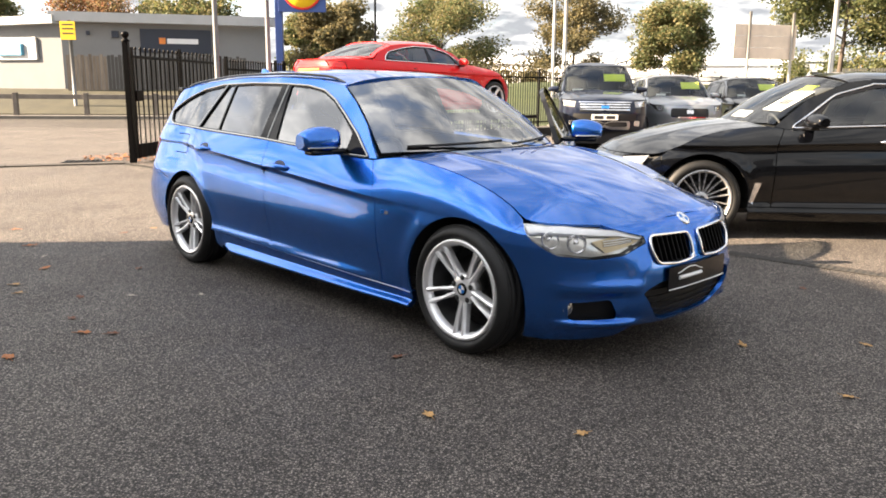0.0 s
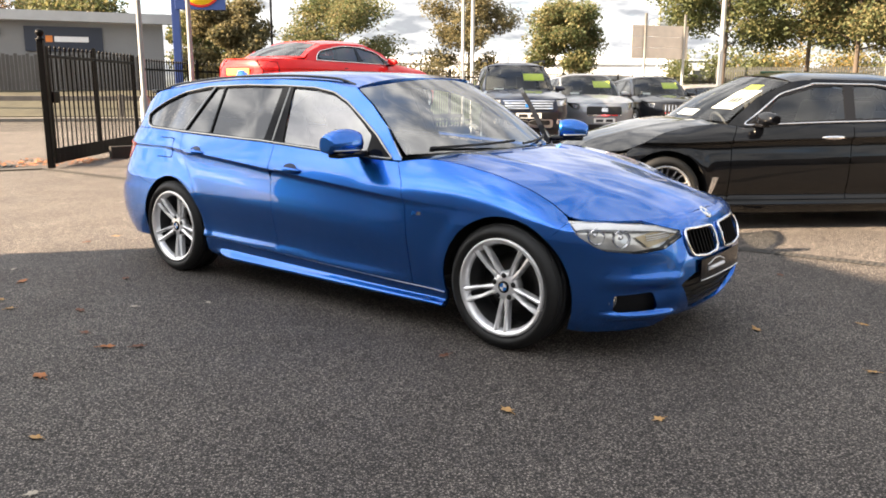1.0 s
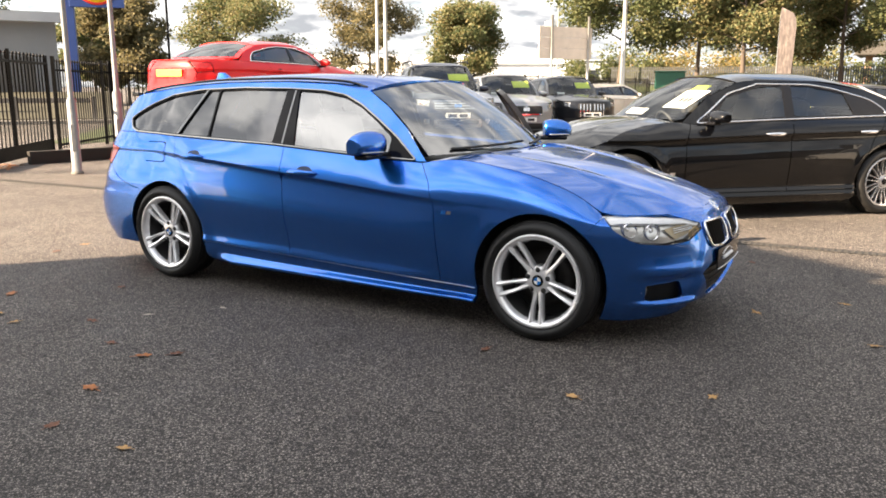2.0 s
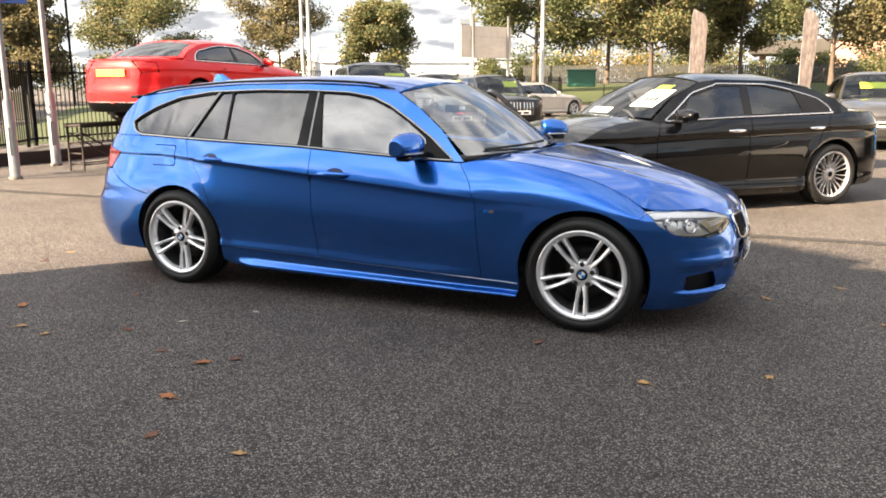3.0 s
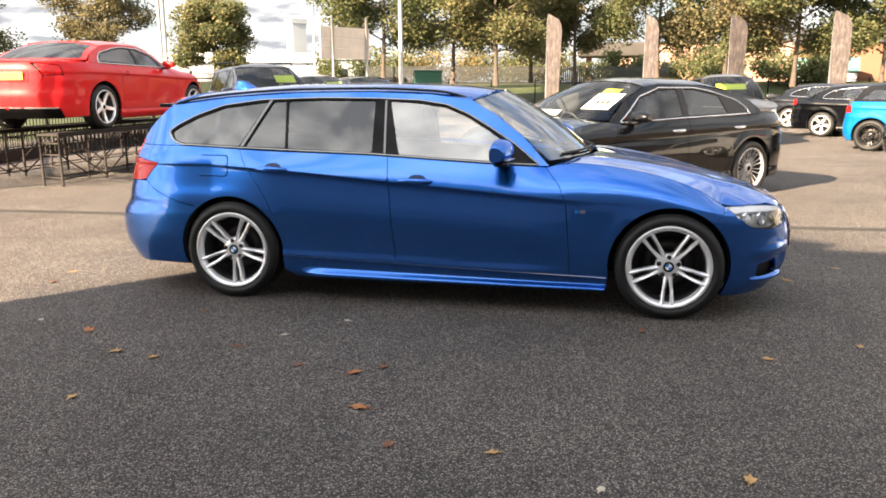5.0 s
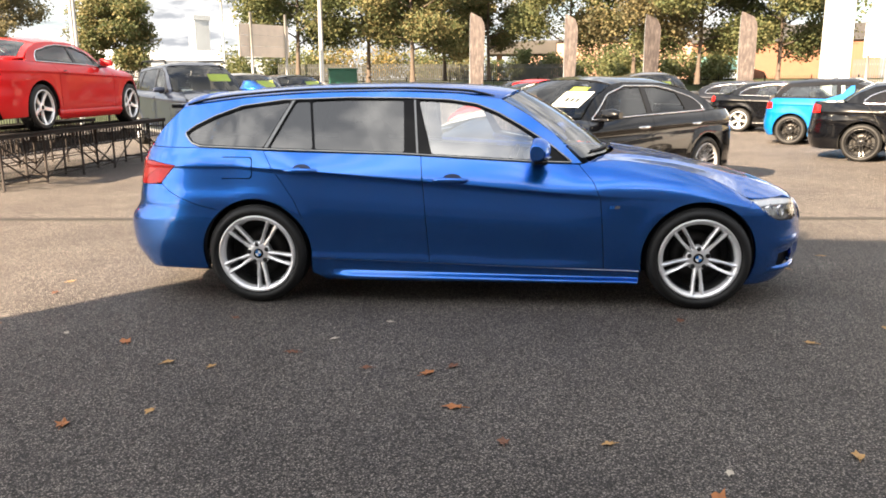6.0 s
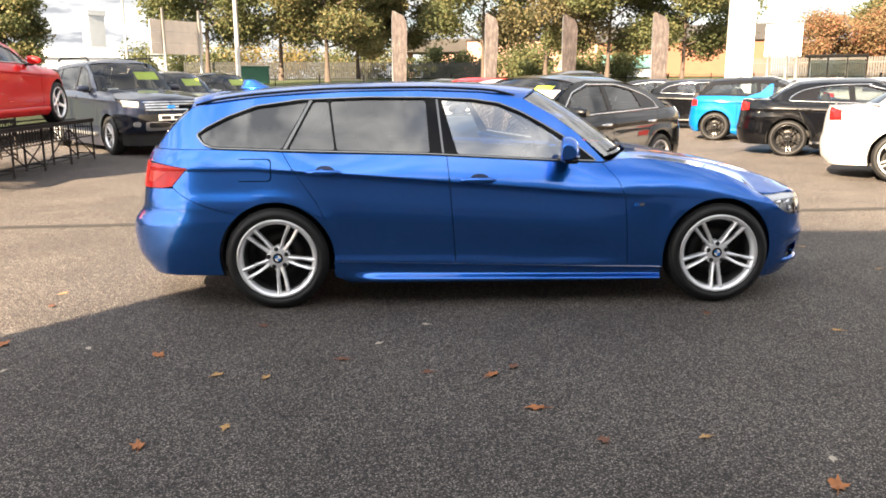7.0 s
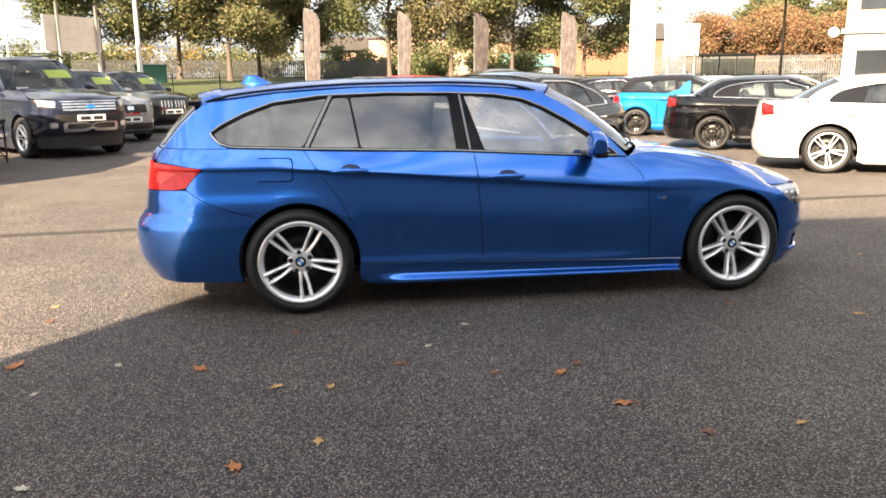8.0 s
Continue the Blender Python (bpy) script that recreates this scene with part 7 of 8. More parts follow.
for y in (0.12, 1.53):
    bm = bmesh.new()
    box(bm, -1.25, 4.0, y - 0.17, y + 0.17, RAMP_Z - 0.035, RAMP_Z - 0.004)
    for e in (-0.17, 0.16):
        box(bm, -1.25, 4.0, y + e, y + e + 0.012, RAMP_Z - 0.055, RAMP_Z + 0.012)
    part("track", bm, M["rust_iron"], ramp)
    for k in range(6):
        x = -1.22 + k * 1.03
        bm = bmesh.new()
        for e in (-0.15, 0.15):
            tube(bm, [(x, y + e, 0), (x, y + e, RAMP_Z - 0.03)], 0.018, 6)
        for z in ((0.12, 0.28, 0.44, 0.60) if k == 0 else (0.12, 0.60)):
            tube(bm, [(x, y - 0.15, z), (x, y + 0.15, z)], 0.013, 6)
        part("ladder_leg" if k == 0 else "leg", bm, M["rust_iron"], ramp)
        if k < 5:
            bm = bmesh.new()
            for e in (-0.15, 0.15):
                tube(bm, [(x, y + e, 0.06 if k % 2 else 0.62), (x + 1.03, y + e, 0.62 if k % 2 else 0.06)], 0.012, 6)
                tube(bm, [(x, y + e, 0.10), (x + 1.03, y + e, 0.10)], 0.010, 6)
                for q in range(1, 10):
                    xx = x + 1.03 * q / 10
                    tube(bm, [(xx, y + e, RAMP_Z - 0.30), (xx, y + e, RAMP_Z - 0.04)], 0.008, 5)
                tube(bm, [(x, y + e, RAMP_Z - 0.30), (x + 1.03, y + e, RAMP_Z - 0.30)], 0.010, 6)
            part("brace", bm, M["rust_iron"], ramp)

# ---- lamp posts and poles ----
def lamp_post(x, y, h, r, label, base=0.0, head=False, mat_=None, z0=0.0):
    lp = empty("lamp_post", pose(x, y, z0), label, "lamp post", "poles")
    bm_ = bmesh.new()
    if base:
        tube(bm_, [(0, 0, 0), (0, 0, base), (0, 0, base + 0.06), (0, 0, h)], [r * 1.75, r * 1.7, r, r * 0.75], 16)
    else:
        tube(bm_, [(0, 0, 0), (0, 0, h)], [r, r * 0.8], 12)
    part("column", bm_, mat_ or M["zinc"], lp)
    bm_ = bmesh.new()
    lathe(bm_, [(r * 2.2, 0.0), (r * 2.2, 0.03), (r * 1.6, 0.05)], axis="z", n=12)
    part("base_plate", bm_, M["concrete"], lp)
    if base:
        bm_ = bmesh.new()
        box(bm_, -r * 0.7, r * 0.7, -r * 1.78, -r * 1.66, 0.35, 0.75, bevel=0.004)
        part("service_door", bm_, M["zinc"], lp)
    return lp


M["pole_white"] = plain("pole_white", (0.30, 0.30, 0.29), 0.45, 0.1, 0.1, 4)
lamp_post(-3.72, 13.2, 7.5, 0.042, "slim grey steel lamp post with wider foot", base=1.1)
lamp_post(-3.32, 15.2, 7.5, 0.045, "slim grey steel lamp post beside the railings", base=1.2)
lamp_post(14.5, 30.9, 8.0, 0.10, "tall white lamp post standing by the fence", mat_=M["pole_white"])
lamp_post(3.6, 27.8, 8.0, 0.06, "slim pale flag pole behind the pickup", mat_=M["pole_white"])
lamp_post(4.25, 29.7, 8.0, 0.075, "pale lamp post behind the pickup", mat_=M["pole_white"])
lamp_post(-5.3, 59.7, 12.0, 0.09, "dark distant street lamp post", mat_=M["iron"])
lamp_post(28.3, 15.9, 7.0, 0.11, "white lamp post at the far side of the lot", mat_=M["pole_white"])
lamp_post(37.8, 11.9, 9.0, 0.07, "dark street lamp post past the bus shelter", mat_=M["iron"])
lamp_post(21.7, 55.1, 9.0, 0.07, "thin distant street pole", mat_=M["pole_white"], z0=1.0)

# ---- sign board on posts ----
def plank_board(name, a, b, z0, z1, n, mat_, label, posts, post_h, post_mat, thick=0.05):
    a, b = Vector(a), Vector(b)
    d = b - a
    sign = empty(name, pose(a.x, a.y, 0, 0, 0, math.degrees(math.atan2(d.y, d.x))), label, "sign")
    L = d.length
    for k in range(n):
        bm_ = bmesh.new()
        q0, q1 = z0 + (z1 - z0) * k / n, z0 + (z1 - z0) * (k + 1) / n - 0.008
        box(bm_, 0, L, -thick / 2, thick / 2, q0, q1, bevel=0.006)
        part("panel", bm_, mat_, sign)
    for f in posts:
        bm_ = bmesh.new()
        tube(bm_, [(L * f, -0.09, 0), (L * f, -0.09, post_h)], 0.055, 10)
        part("post", bm_, post_mat, sign)
    return sign


M["tan_board"] = plain("tan_board", (0.62, 0.53, 0.44), 0.7, 0.0, 0.12, 3)
plank_board("sign_board", (10.9, 31.3, 0), (13.5, 31.9, 0), 2.45, 3.75, 3, M["tan_board"], "tan backed roadside sign board on two pale posts", (0.22, 0.92), 4.2, M["pole_white"])
M["white_board"] = plain("white_board", (0.80, 0.80, 0.79), 0.5, 0.0, 0.05, 3)
plank_board("sign_board", (30.6, 15.3, 0), (31.0, 13.9, 0), 2.3, 3.65, 1, M["white_board"], "blank white sign board on white posts", (0.12, 0.62, 0.9), 2.4, M["pole_white"])
pyl = empty("pylon_sign", pose(30.2, 16.2, 0, 0, 0, 20), "tall white pylon sign at the lot's edge", "sign")
bm = bmesh.new()
box(bm, -0.18, 0.18, -0.55, 0.55, 0.25, 5.4, bevel=0.03)
part("panel", bm, M["white_board"], pyl)
bm = bmesh.new()
box(bm, -0.14, 0.14, -0.45, 0.45, 0, 0.26)
part("plinth", bm, M["concrete"], pyl)

# supermarket pylon: blue post and panel with a yellow disc in a red ring
M["sign_blue"] = plain("sign_blue", (0.005, 0.028, 0.145), 0.4, 0.0, 0.08, 3)
M["sign_yellow"] = plain("sign_yellow", (0.85, 0.55, 0.02), 0.4, 0.0, 0.05, 3)
M["sign_red"] = plain("sign_red", (0.60, 0.03, 0.02), 0.4, 0.0, 0.05, 3)
shop = empty("pylon_sign", pose(-7.7, 37.5, 0, 0, 0, 0), "blue pylon sign panel with yellow disc on a blue post", "sign")
bm = bmesh.new()
box(bm, -0.17, 0.17, -0.12, 0.12, 0, 7.0, bevel=0.02)
part("post", bm, M["sign_blue"], shop)
bm = bmesh.new()
box(bm, 0.02, 2.18, -0.22, -0.125, 4.55, 6.7, bevel=0.02)
part("panel", bm, M["sign_blue"], shop)
for r0, r1, mt, dy in ((0.0, 0.80, "sign_yellow", 0.004), (0.80, 0.90, "sign_red", 0.007)):
    bm = bmesh.new()
    lathe(bm, [(r0, 0.0), (r1, 0.0), (r1, 0.02)], n=40, m=Matrix.Translation((1.12, -0.226 - dy, 5.55)))
    part("emblem", bm, M[mt], shop)

# ---- bakery building beyond the side road ----
M["render_white"] = plain("white_render", (0.148, 0.156, 0.165), 0.85, 0.0, 0.10, 1.2, 0.2)
M["clad_grey"] = plain("grey_panel", (0.195, 0.20, 0.205), 0.6, 0.0, 0.08, 0.8, 0.1)
M["fascia"] = plain("roof_fascia", (0.38, 0.39, 0.40), 0.5, 0.2, 0.1, 2)
M["navy"] = plain("navy_sign", (0.018, 0.026, 0.045), 0.45, 0.0, 0.1, 2)
shopb = empty("shop_building", pose(0, 0, 0), "low shop building with white and grey walls and flat roof", "building")
A_, B_, C_ = Vector((-17.3, 36.6, 0)), Vector((-8.6, 39.0, 0)), Vector((-27.0, 41.0, 0))


def wall_slab(a, b, z0, z1, th, mat_, parent, name, off=0.0):
    d = (b - a).normalized()
    nrm = Vector((d.y, -d.x, 0))
    ang = math.degrees(math.atan2(d.y, d.x))
    bm_ = bmesh.new()
    box(bm_, 0, (b - a).length, -off, th - off, z0, z1, m=pose(a.x, a.y, 0, 0, 0, ang))
    return part(name, bm_, mat_, parent)


wall_slab(A_, B_, 0, 4.15, 0.3, M["clad_grey"], shopb, "wall")
wall_slab(C_, A_, 0, 4.0, 0.3, M["render_white"], shopb, "wall")
wall_slab(B_, B_ + Vector((-2, 9, 0)), 0, 4.15, 0.3, M["clad_grey"], shopb, "wall")
wall_slab(A_ + Vector((-0.3, -0.3, 0)), B_ + Vector((0.5, -0.2, 0)), 4.0, 4.42, 0.5, M["fascia"], shopb, "roof_fascia", 0.3)
wall_slab(C_, A_ + Vector((0.1, -0.35, 0)), 3.9, 4.25, 0.5, M["fascia"], shopb, "roof_fascia", 0.35)
bm = bmesh.new()
vs = [bm.verts.new(v + Vector((0, 0, 4.3))) for v in (C_, A_, B_, B_ + Vector((-2, 9, 0)), C_ + Vector((2, 9, 0)))]
bm.faces.new(vs)
part("roof", bm, M["fascia"], shopb)
d_ = (B_ - A_).normalized()
ang_ = math.degrees(math.atan2(d_.y, d_.x))
SB = pose(A_.x, A_.y, 0, 0, 0, ang_)
sgn_ = empty("shop_sign", SB, "dark navy shop sign with an orange square and white bar", "sign")
bm = bmesh.new()
box(bm, 3.33, 6.45, -0.10, -0.004, 2.72, 3.78, bevel=0.01)
part("board", bm, M["navy"], sgn_)
for x0, x1, z0, z1, mt in ((4.15, 4.43, 3.12, 3.40, "sign_orange"), (4.50, 5.87, 3.14, 3.37, "badge_white")):
    M.setdefault("sign_orange", plain("sign_orange", (0.70, 0.22, 0.04), 0.5))
    bm = bmesh.new()
    box(bm, x0, x1, -0.112, -0.102, z0, z1, bevel=0.004)
    part("emblem" if mt == "sign_orange" else "name_bar", bm, M[mt], sgn_)
for x, z, w_, h_ in ((1.05, 3.45, 0.15, 0.18), (2.12, 3.36, 0.30, 0.30)):
    bm = bmesh.new()
    box(bm, x, x + w_, -0.12, -0.004, z, z + h_, bevel=0.01)
    ob = part("wall_vent", bm, M["navy"], None)
    ob.matrix_basis = SB
    tagged(ob, "small dark vent box on the grey shop wall", "vent")
d2 = (A_ - C_).normalized()
SC = pose(C_.x, C_.y, 0, 0, 0, math.degrees(math.atan2(d2.y, d2.x)))
lb = empty("light_box_sign", SC, "blue and white light box sign in a grey frame", "sign")
LBx = (A_ - C_).length
bm = bmesh.new()
box(bm, LBx - 4.3, LBx - 1.5, -0.14, -0.004, 2.35, 3.35, bevel=0.02)
part("frame", bm, M["fascia"], lb)
M["pale_blue"] = plain("pale_blue", (0.10, 0.32, 0.50), 0.4, 0.0, 0.1, 4)
bm = bmesh.new()
box(bm, LBx - 4.0, LBx - 2.3, -0.30, -0.142, 2.55, 3.08, bevel=0.02)
part("panel", bm, M["pale_blue"], lb)
bm = bmesh.new()
box(bm, LBx - 3.8, LBx - 2.6, -0.312, -0.302, 2.72, 2.92)
part("writing_bar", bm, M["badge_white"], lb)
# timber fence in front of the shop wall
def board_mat(name, lo_c, hi_c):
    """Weathered boards, each of its own tone, with grain along the board."""
    n = Nodes(name, lo_c, 0.9)
    oi = n.node("ShaderNodeObjectInfo")
    gr = n.noise(1.0, 6, 0.6, n.where((30, 30, 1.5)))
    c1 = n.ramp(oi.outputs["Random"], [(0.0, lo_c), (1.0, hi_c)])
    n.color(n.mix(0.5, c1, n.ramp(gr, [(0.3, tuple(v * 0.6 for v in lo_c)), (0.7, hi_c)])))
    n.bump(gr, 0.5, 0.01)
    return n.m


M["verge"] = plain("rough_verge", (0.046, 0.043, 0.027), 0.95, 0.0, 0.35, 1.5, 0.6)
M["old_timber"] = board_mat("weathered_timber", (0.10, 0.075, 0.055), (0.30, 0.25, 0.20))
M["dark_timber"] = board_mat("dark_timber", (0.06, 0.057, 0.054), (0.10, 0.095, 0.09))
tf = empty("timber_fence", pose(-16.3, 34.75, 0, 0, 0, 13), "weathered vertical board fence, part brown and part grey", "fence")
for k in range(50):
    bm = bmesh.new()
    hgt = 2.5 + 0.05 * math.sin(k * 2.3)
    box(bm, k * 0.15, k * 0.15 + 0.128, -0.012 + 0.018 * (k % 2), 0.012 + 0.018 * (k % 2), 0.05, hgt)
    part("board", bm, M["old_timber"] if k < 11 else M["dark_timber"], tf)
# knee rail along the far pavement
kr = empty("knee_rail", pose(-24.0, 29.4, 0, 0, 0, 8), "low weathered timber knee rail on square posts", "fence")
M["grey_timber"] = plain("grey_timber", (0.13, 0.115, 0.10), 0.9, 0.0, 0.3, 3, 0.4)
for k in range(8):
    bm = bmesh.new()
    box(bm, k * 2.55, k * 2.55 + 0.17, -0.09, 0.09, 0, 0.96, bevel=0.015)
    part("post", bm, M["grey_timber"], kr)
for k in range(7):
    bm = bmesh.new()
    box(bm, k * 2.55 + 0.17, (k + 1) * 2.55, -0.05, 0.05, 0.72, 0.90, bevel=0.01)
    part("rail", bm, M["grey_timber"], kr)
bm = bmesh.new()
box(bm, -6, 19.0, -1.05, -0.80, 0, 0.13, bevel=0.01)
box(bm, -6, 19.0, -0.80, 4.6, 0, 0.11)
ob = part("pavement", bm, M["concrete"], None)
ob.matrix_basis = pose(-24.0, 29.4, 0, 0, 0, 8)
tagged(ob, "worn pale pavement with a kerb past the side road", "pavement", "", "structure")
gs = empty("grass_verge", pose(-24.0, 29.4, 0.115, 0, 0, 8), "rough brown-green grass verge sloping up to the shop", "grass")
bm = bmesh.new()
box(bm, -6, 19.0, 0.45, 4.55, -0.05, 0.03)
for v in bm.verts:
    if v.co.z > 0:
        v.co.z += 0.92 * max(0.0, (v.co.y - 0.5) / 4.0)
tagged(part("turf", bm, M["verge"], gs), kind="stuff")
ys = empty("parking_sign", pose(-14.95, 32.4, 0, 0, 0, 0), "yellow notice on a grey steel post", "sign")
bm = bmesh.new()
tube(bm, [(0, 0, 0), (0, 0, 3.75)], 0.07, 10)
part("post", bm, M["zinc"], ys)
bm = bmesh.new()
box(bm, -0.34, 0.26, -0.10, -0.075, 3.0, 3.70, bevel=0.006)
part("panel", bm, M["sign_yellow"], ys)
for z in (3.22, 3.40, 3.56):
    bm = bmesh.new()
    box(bm, -0.26, 0.18, -0.108, -0.102, z, z + 0.05)
    part("writing_bar", bm, M["ink"], ys)

# ---- trees ----
def leaf_mat(name, cols):
    n = Nodes(name, cols[0], 0.75)
    g_ = n.node("ShaderNodeNewGeometry")
    at = n.where()
    big = n.noise(0.55, 4, 0.6, at)
    mixf = n.node("ShaderNodeMath")
    mixf.operation = "MULTIPLY_ADD"
    n.link(g_.outputs["Random Per Island"], mixf.inputs[0])
    mixf.inputs[1].default_value = 0.55
    n.link(big, mixf.inputs[2])
    sub = n.node("ShaderNodeMath")
    sub.operation = "SUBTRACT"
    n.link(mixf.outputs[0], sub.inputs[0])
    sub.inputs[1].default_value = 0.27
    n.color(n.ramp(sub.outputs[0], [(0.25 + 0.5 * k / (len(cols) - 1), c) for k, c in enumerate(cols)]))
    n.b.inputs["Subsurface Weight"].default_value = 0.0
    # light through the leaf
    t = n.t
    tr, mx, o = t.nodes.new("ShaderNodeBsdfTranslucent"), t.nodes.new("ShaderNodeMixShader"), t.nodes["Material Output"]
    src = n.b.inputs["Base Color"].links[0].from_socket
    t.links.new(src, tr.inputs["Color"])
    mx.inputs[0].default_value = 0.45
    t.links.new(n.b.outputs[0], mx.inputs[1])
    t.links.new(tr.outputs[0], mx.inputs[2])
    t.links.new(mx.outputs[0], o.inputs["Surface"])
    return n.m


G1, G2, Y1, Y2, O1, O2 = (0.070, 0.092, 0.036), (0.112, 0.130, 0.052), (0.158, 0.152, 0.064), (0.21, 0.175, 0.078), (0.25, 0.145, 0.080), (0.27, 0.120, 0.068)
M["leaf_green"] = leaf_mat("leaf_green", [G1, G2, (0.11, 0.12, 0.045), Y1])
M["leaf_mixed"] = leaf_mat("leaf_mixed", [G1, G2, Y1, Y2])
M["leaf_brown"] = leaf_mat("leaf_brown", [(0.080, 0.080, 0.040), (0.120, 0.110, 0.055), (0.158, 0.130, 0.066), Y2])
M["leaf_orange"] = leaf_mat("leaf_orange", [(0.15, 0.125, 0.060), (0.21, 0.150, 0.070), O1, O2])
M["leaf_yellow"] = leaf_mat("leaf_yellow", [(0.11, 0.10, 0.03), Y1, Y2, (0.28, 0.18, 0.05)])
M["bark"] = plain("bark", (0.075, 0.058, 0.045), 0.95, 0.0, 0.35, 5, 0.8)


def make_tree(x, y, z0, h, rad, clear, leaves, label, seed, count=5200, size=0.26, lean=0.0, squash=1.0, shrub=False):
    """A tapered trunk with limbs, and a crown of leaf sprays gathered in uneven clumps with gaps."""
    rng = random.Random(seed)
    tree = empty("tree" if not shrub else "shrub", pose(x, y, z0), label, "tree" if not shrub else "shrub", "trees")
    bm_ = bmesh.new()
    tips = []
    top = h * 0.80
    trunk = [Vector((lean * t + 0.10 * math.sin(3 * t + seed), 0.10 * math.cos(2.3 * t + seed), top * t)) for t in [k / 8 for k in range(9)]]
    r0 = 0.011 * h + 0.04
    if not shrub:
        tube(bm_, trunk, [r0 * (1.25 if k == 0 else 1) * (1 - 0.8 * k / 8) for k in range(9)], 9)
    nl = 15 if not shrub else 9
    for k in range(nl):
        t = (clear / top) * 0.9 + (1 - clear / top * 0.9) * (k + 0.5) / nl
        t = min(t, 0.98)
        i = min(int(t * 8), 7)
        p0 = trunk[i].lerp(trunk[i + 1], t * 8 - i) if not shrub else Vector((rng.uniform(-0.5, 0.5) * rad, rng.uniform(-0.3, 0.3) * rad, 0.0))
        a = k * 2.4 + rng.uniform(-0.5, 0.5)
        f = math.sin(math.pi * min(0.97, 0.22 + 0.72 * (k / nl))) ** 0.7
        reach = rad * f * rng.uniform(0.65, 1.05)
        rise = rng.uniform(0.15, 0.55) * reach + (h - top) * 0.5 * (k / nl)
        p1 = p0 + Vector((math.cos(a) * reach * 0.55, math.sin(a) * reach * 0.55, rise * 0.7))
        p2 = p0 + Vector((math.cos(a + 0.2) * reach, math.sin(a + 0.2) * reach, rise if not shrub else rng.uniform(0.4, 0.95) * h))
        tube(bm_, [p0, p1, p2], [r0 * 0.38, r0 * 0.22, r0 * 0.07], 5)
        tips += [(p1, 0.8), (p2, 1.0), (p1.lerp(p2, 0.5), 0.9)]
        for q in range(2):
            a2 = a + rng.uniform(-1.0, 1.0)
            p3 = p1 + Vector((math.cos(a2) * reach * 0.45, math.sin(a2) * reach * 0.45, rng.uniform(-0.1, 0.4) * reach))
            tube(bm_, [p1, p3], [r0 * 0.15, r0 * 0.05], 4)
            tips.append((p3, 0.85))
    tips.append((trunk[-1] + Vector((0, 0, (h - top) * 0.6)), 1.0))
    part("trunk", bm_, M["bark"], tree)
    per = count // len(tips)
    npr = np.random.RandomState(seed)
    unit = lambda a: a / np.maximum(np.linalg.norm(a, axis=1, keepdims=True), 1e-6)
    sprays = []
    for p, s in tips:
        cr = rad * 0.40 * s * rng.uniform(0.7, 1.25)
        d = unit(npr.normal(size=(per, 3))) * (cr * npr.uniform(0.12, 1.0, (per, 1)) ** 0.62)
        c = np.array(p) + d * np.array([1, 1, 0.72 * squash])
        u = unit(npr.normal(size=(per, 3)) * np.array([1, 1, 0.6]))
        v = unit(np.cross(u, npr.normal(size=(per, 3))))
        w_ = size * npr.uniform(0.5, 1.2, (per, 1))
        sprays.append(np.stack([c - u * w_ * 0.5, c + v * w_ * 0.34, c + u * w_ * 0.55, c - v * w_ * 0.34], 1).reshape(-1, 3))
    verts = np.concatenate(sprays)
    faces = np.arange(len(verts)).reshape(-1, 4)
    me = bpy.data.meshes.new("crown")
    me.from_pydata(verts.tolist(), [], faces.tolist())
    me.materials.append(leaves)
    tagged(link("crown", me, tree), kind="stuff")
    return tree


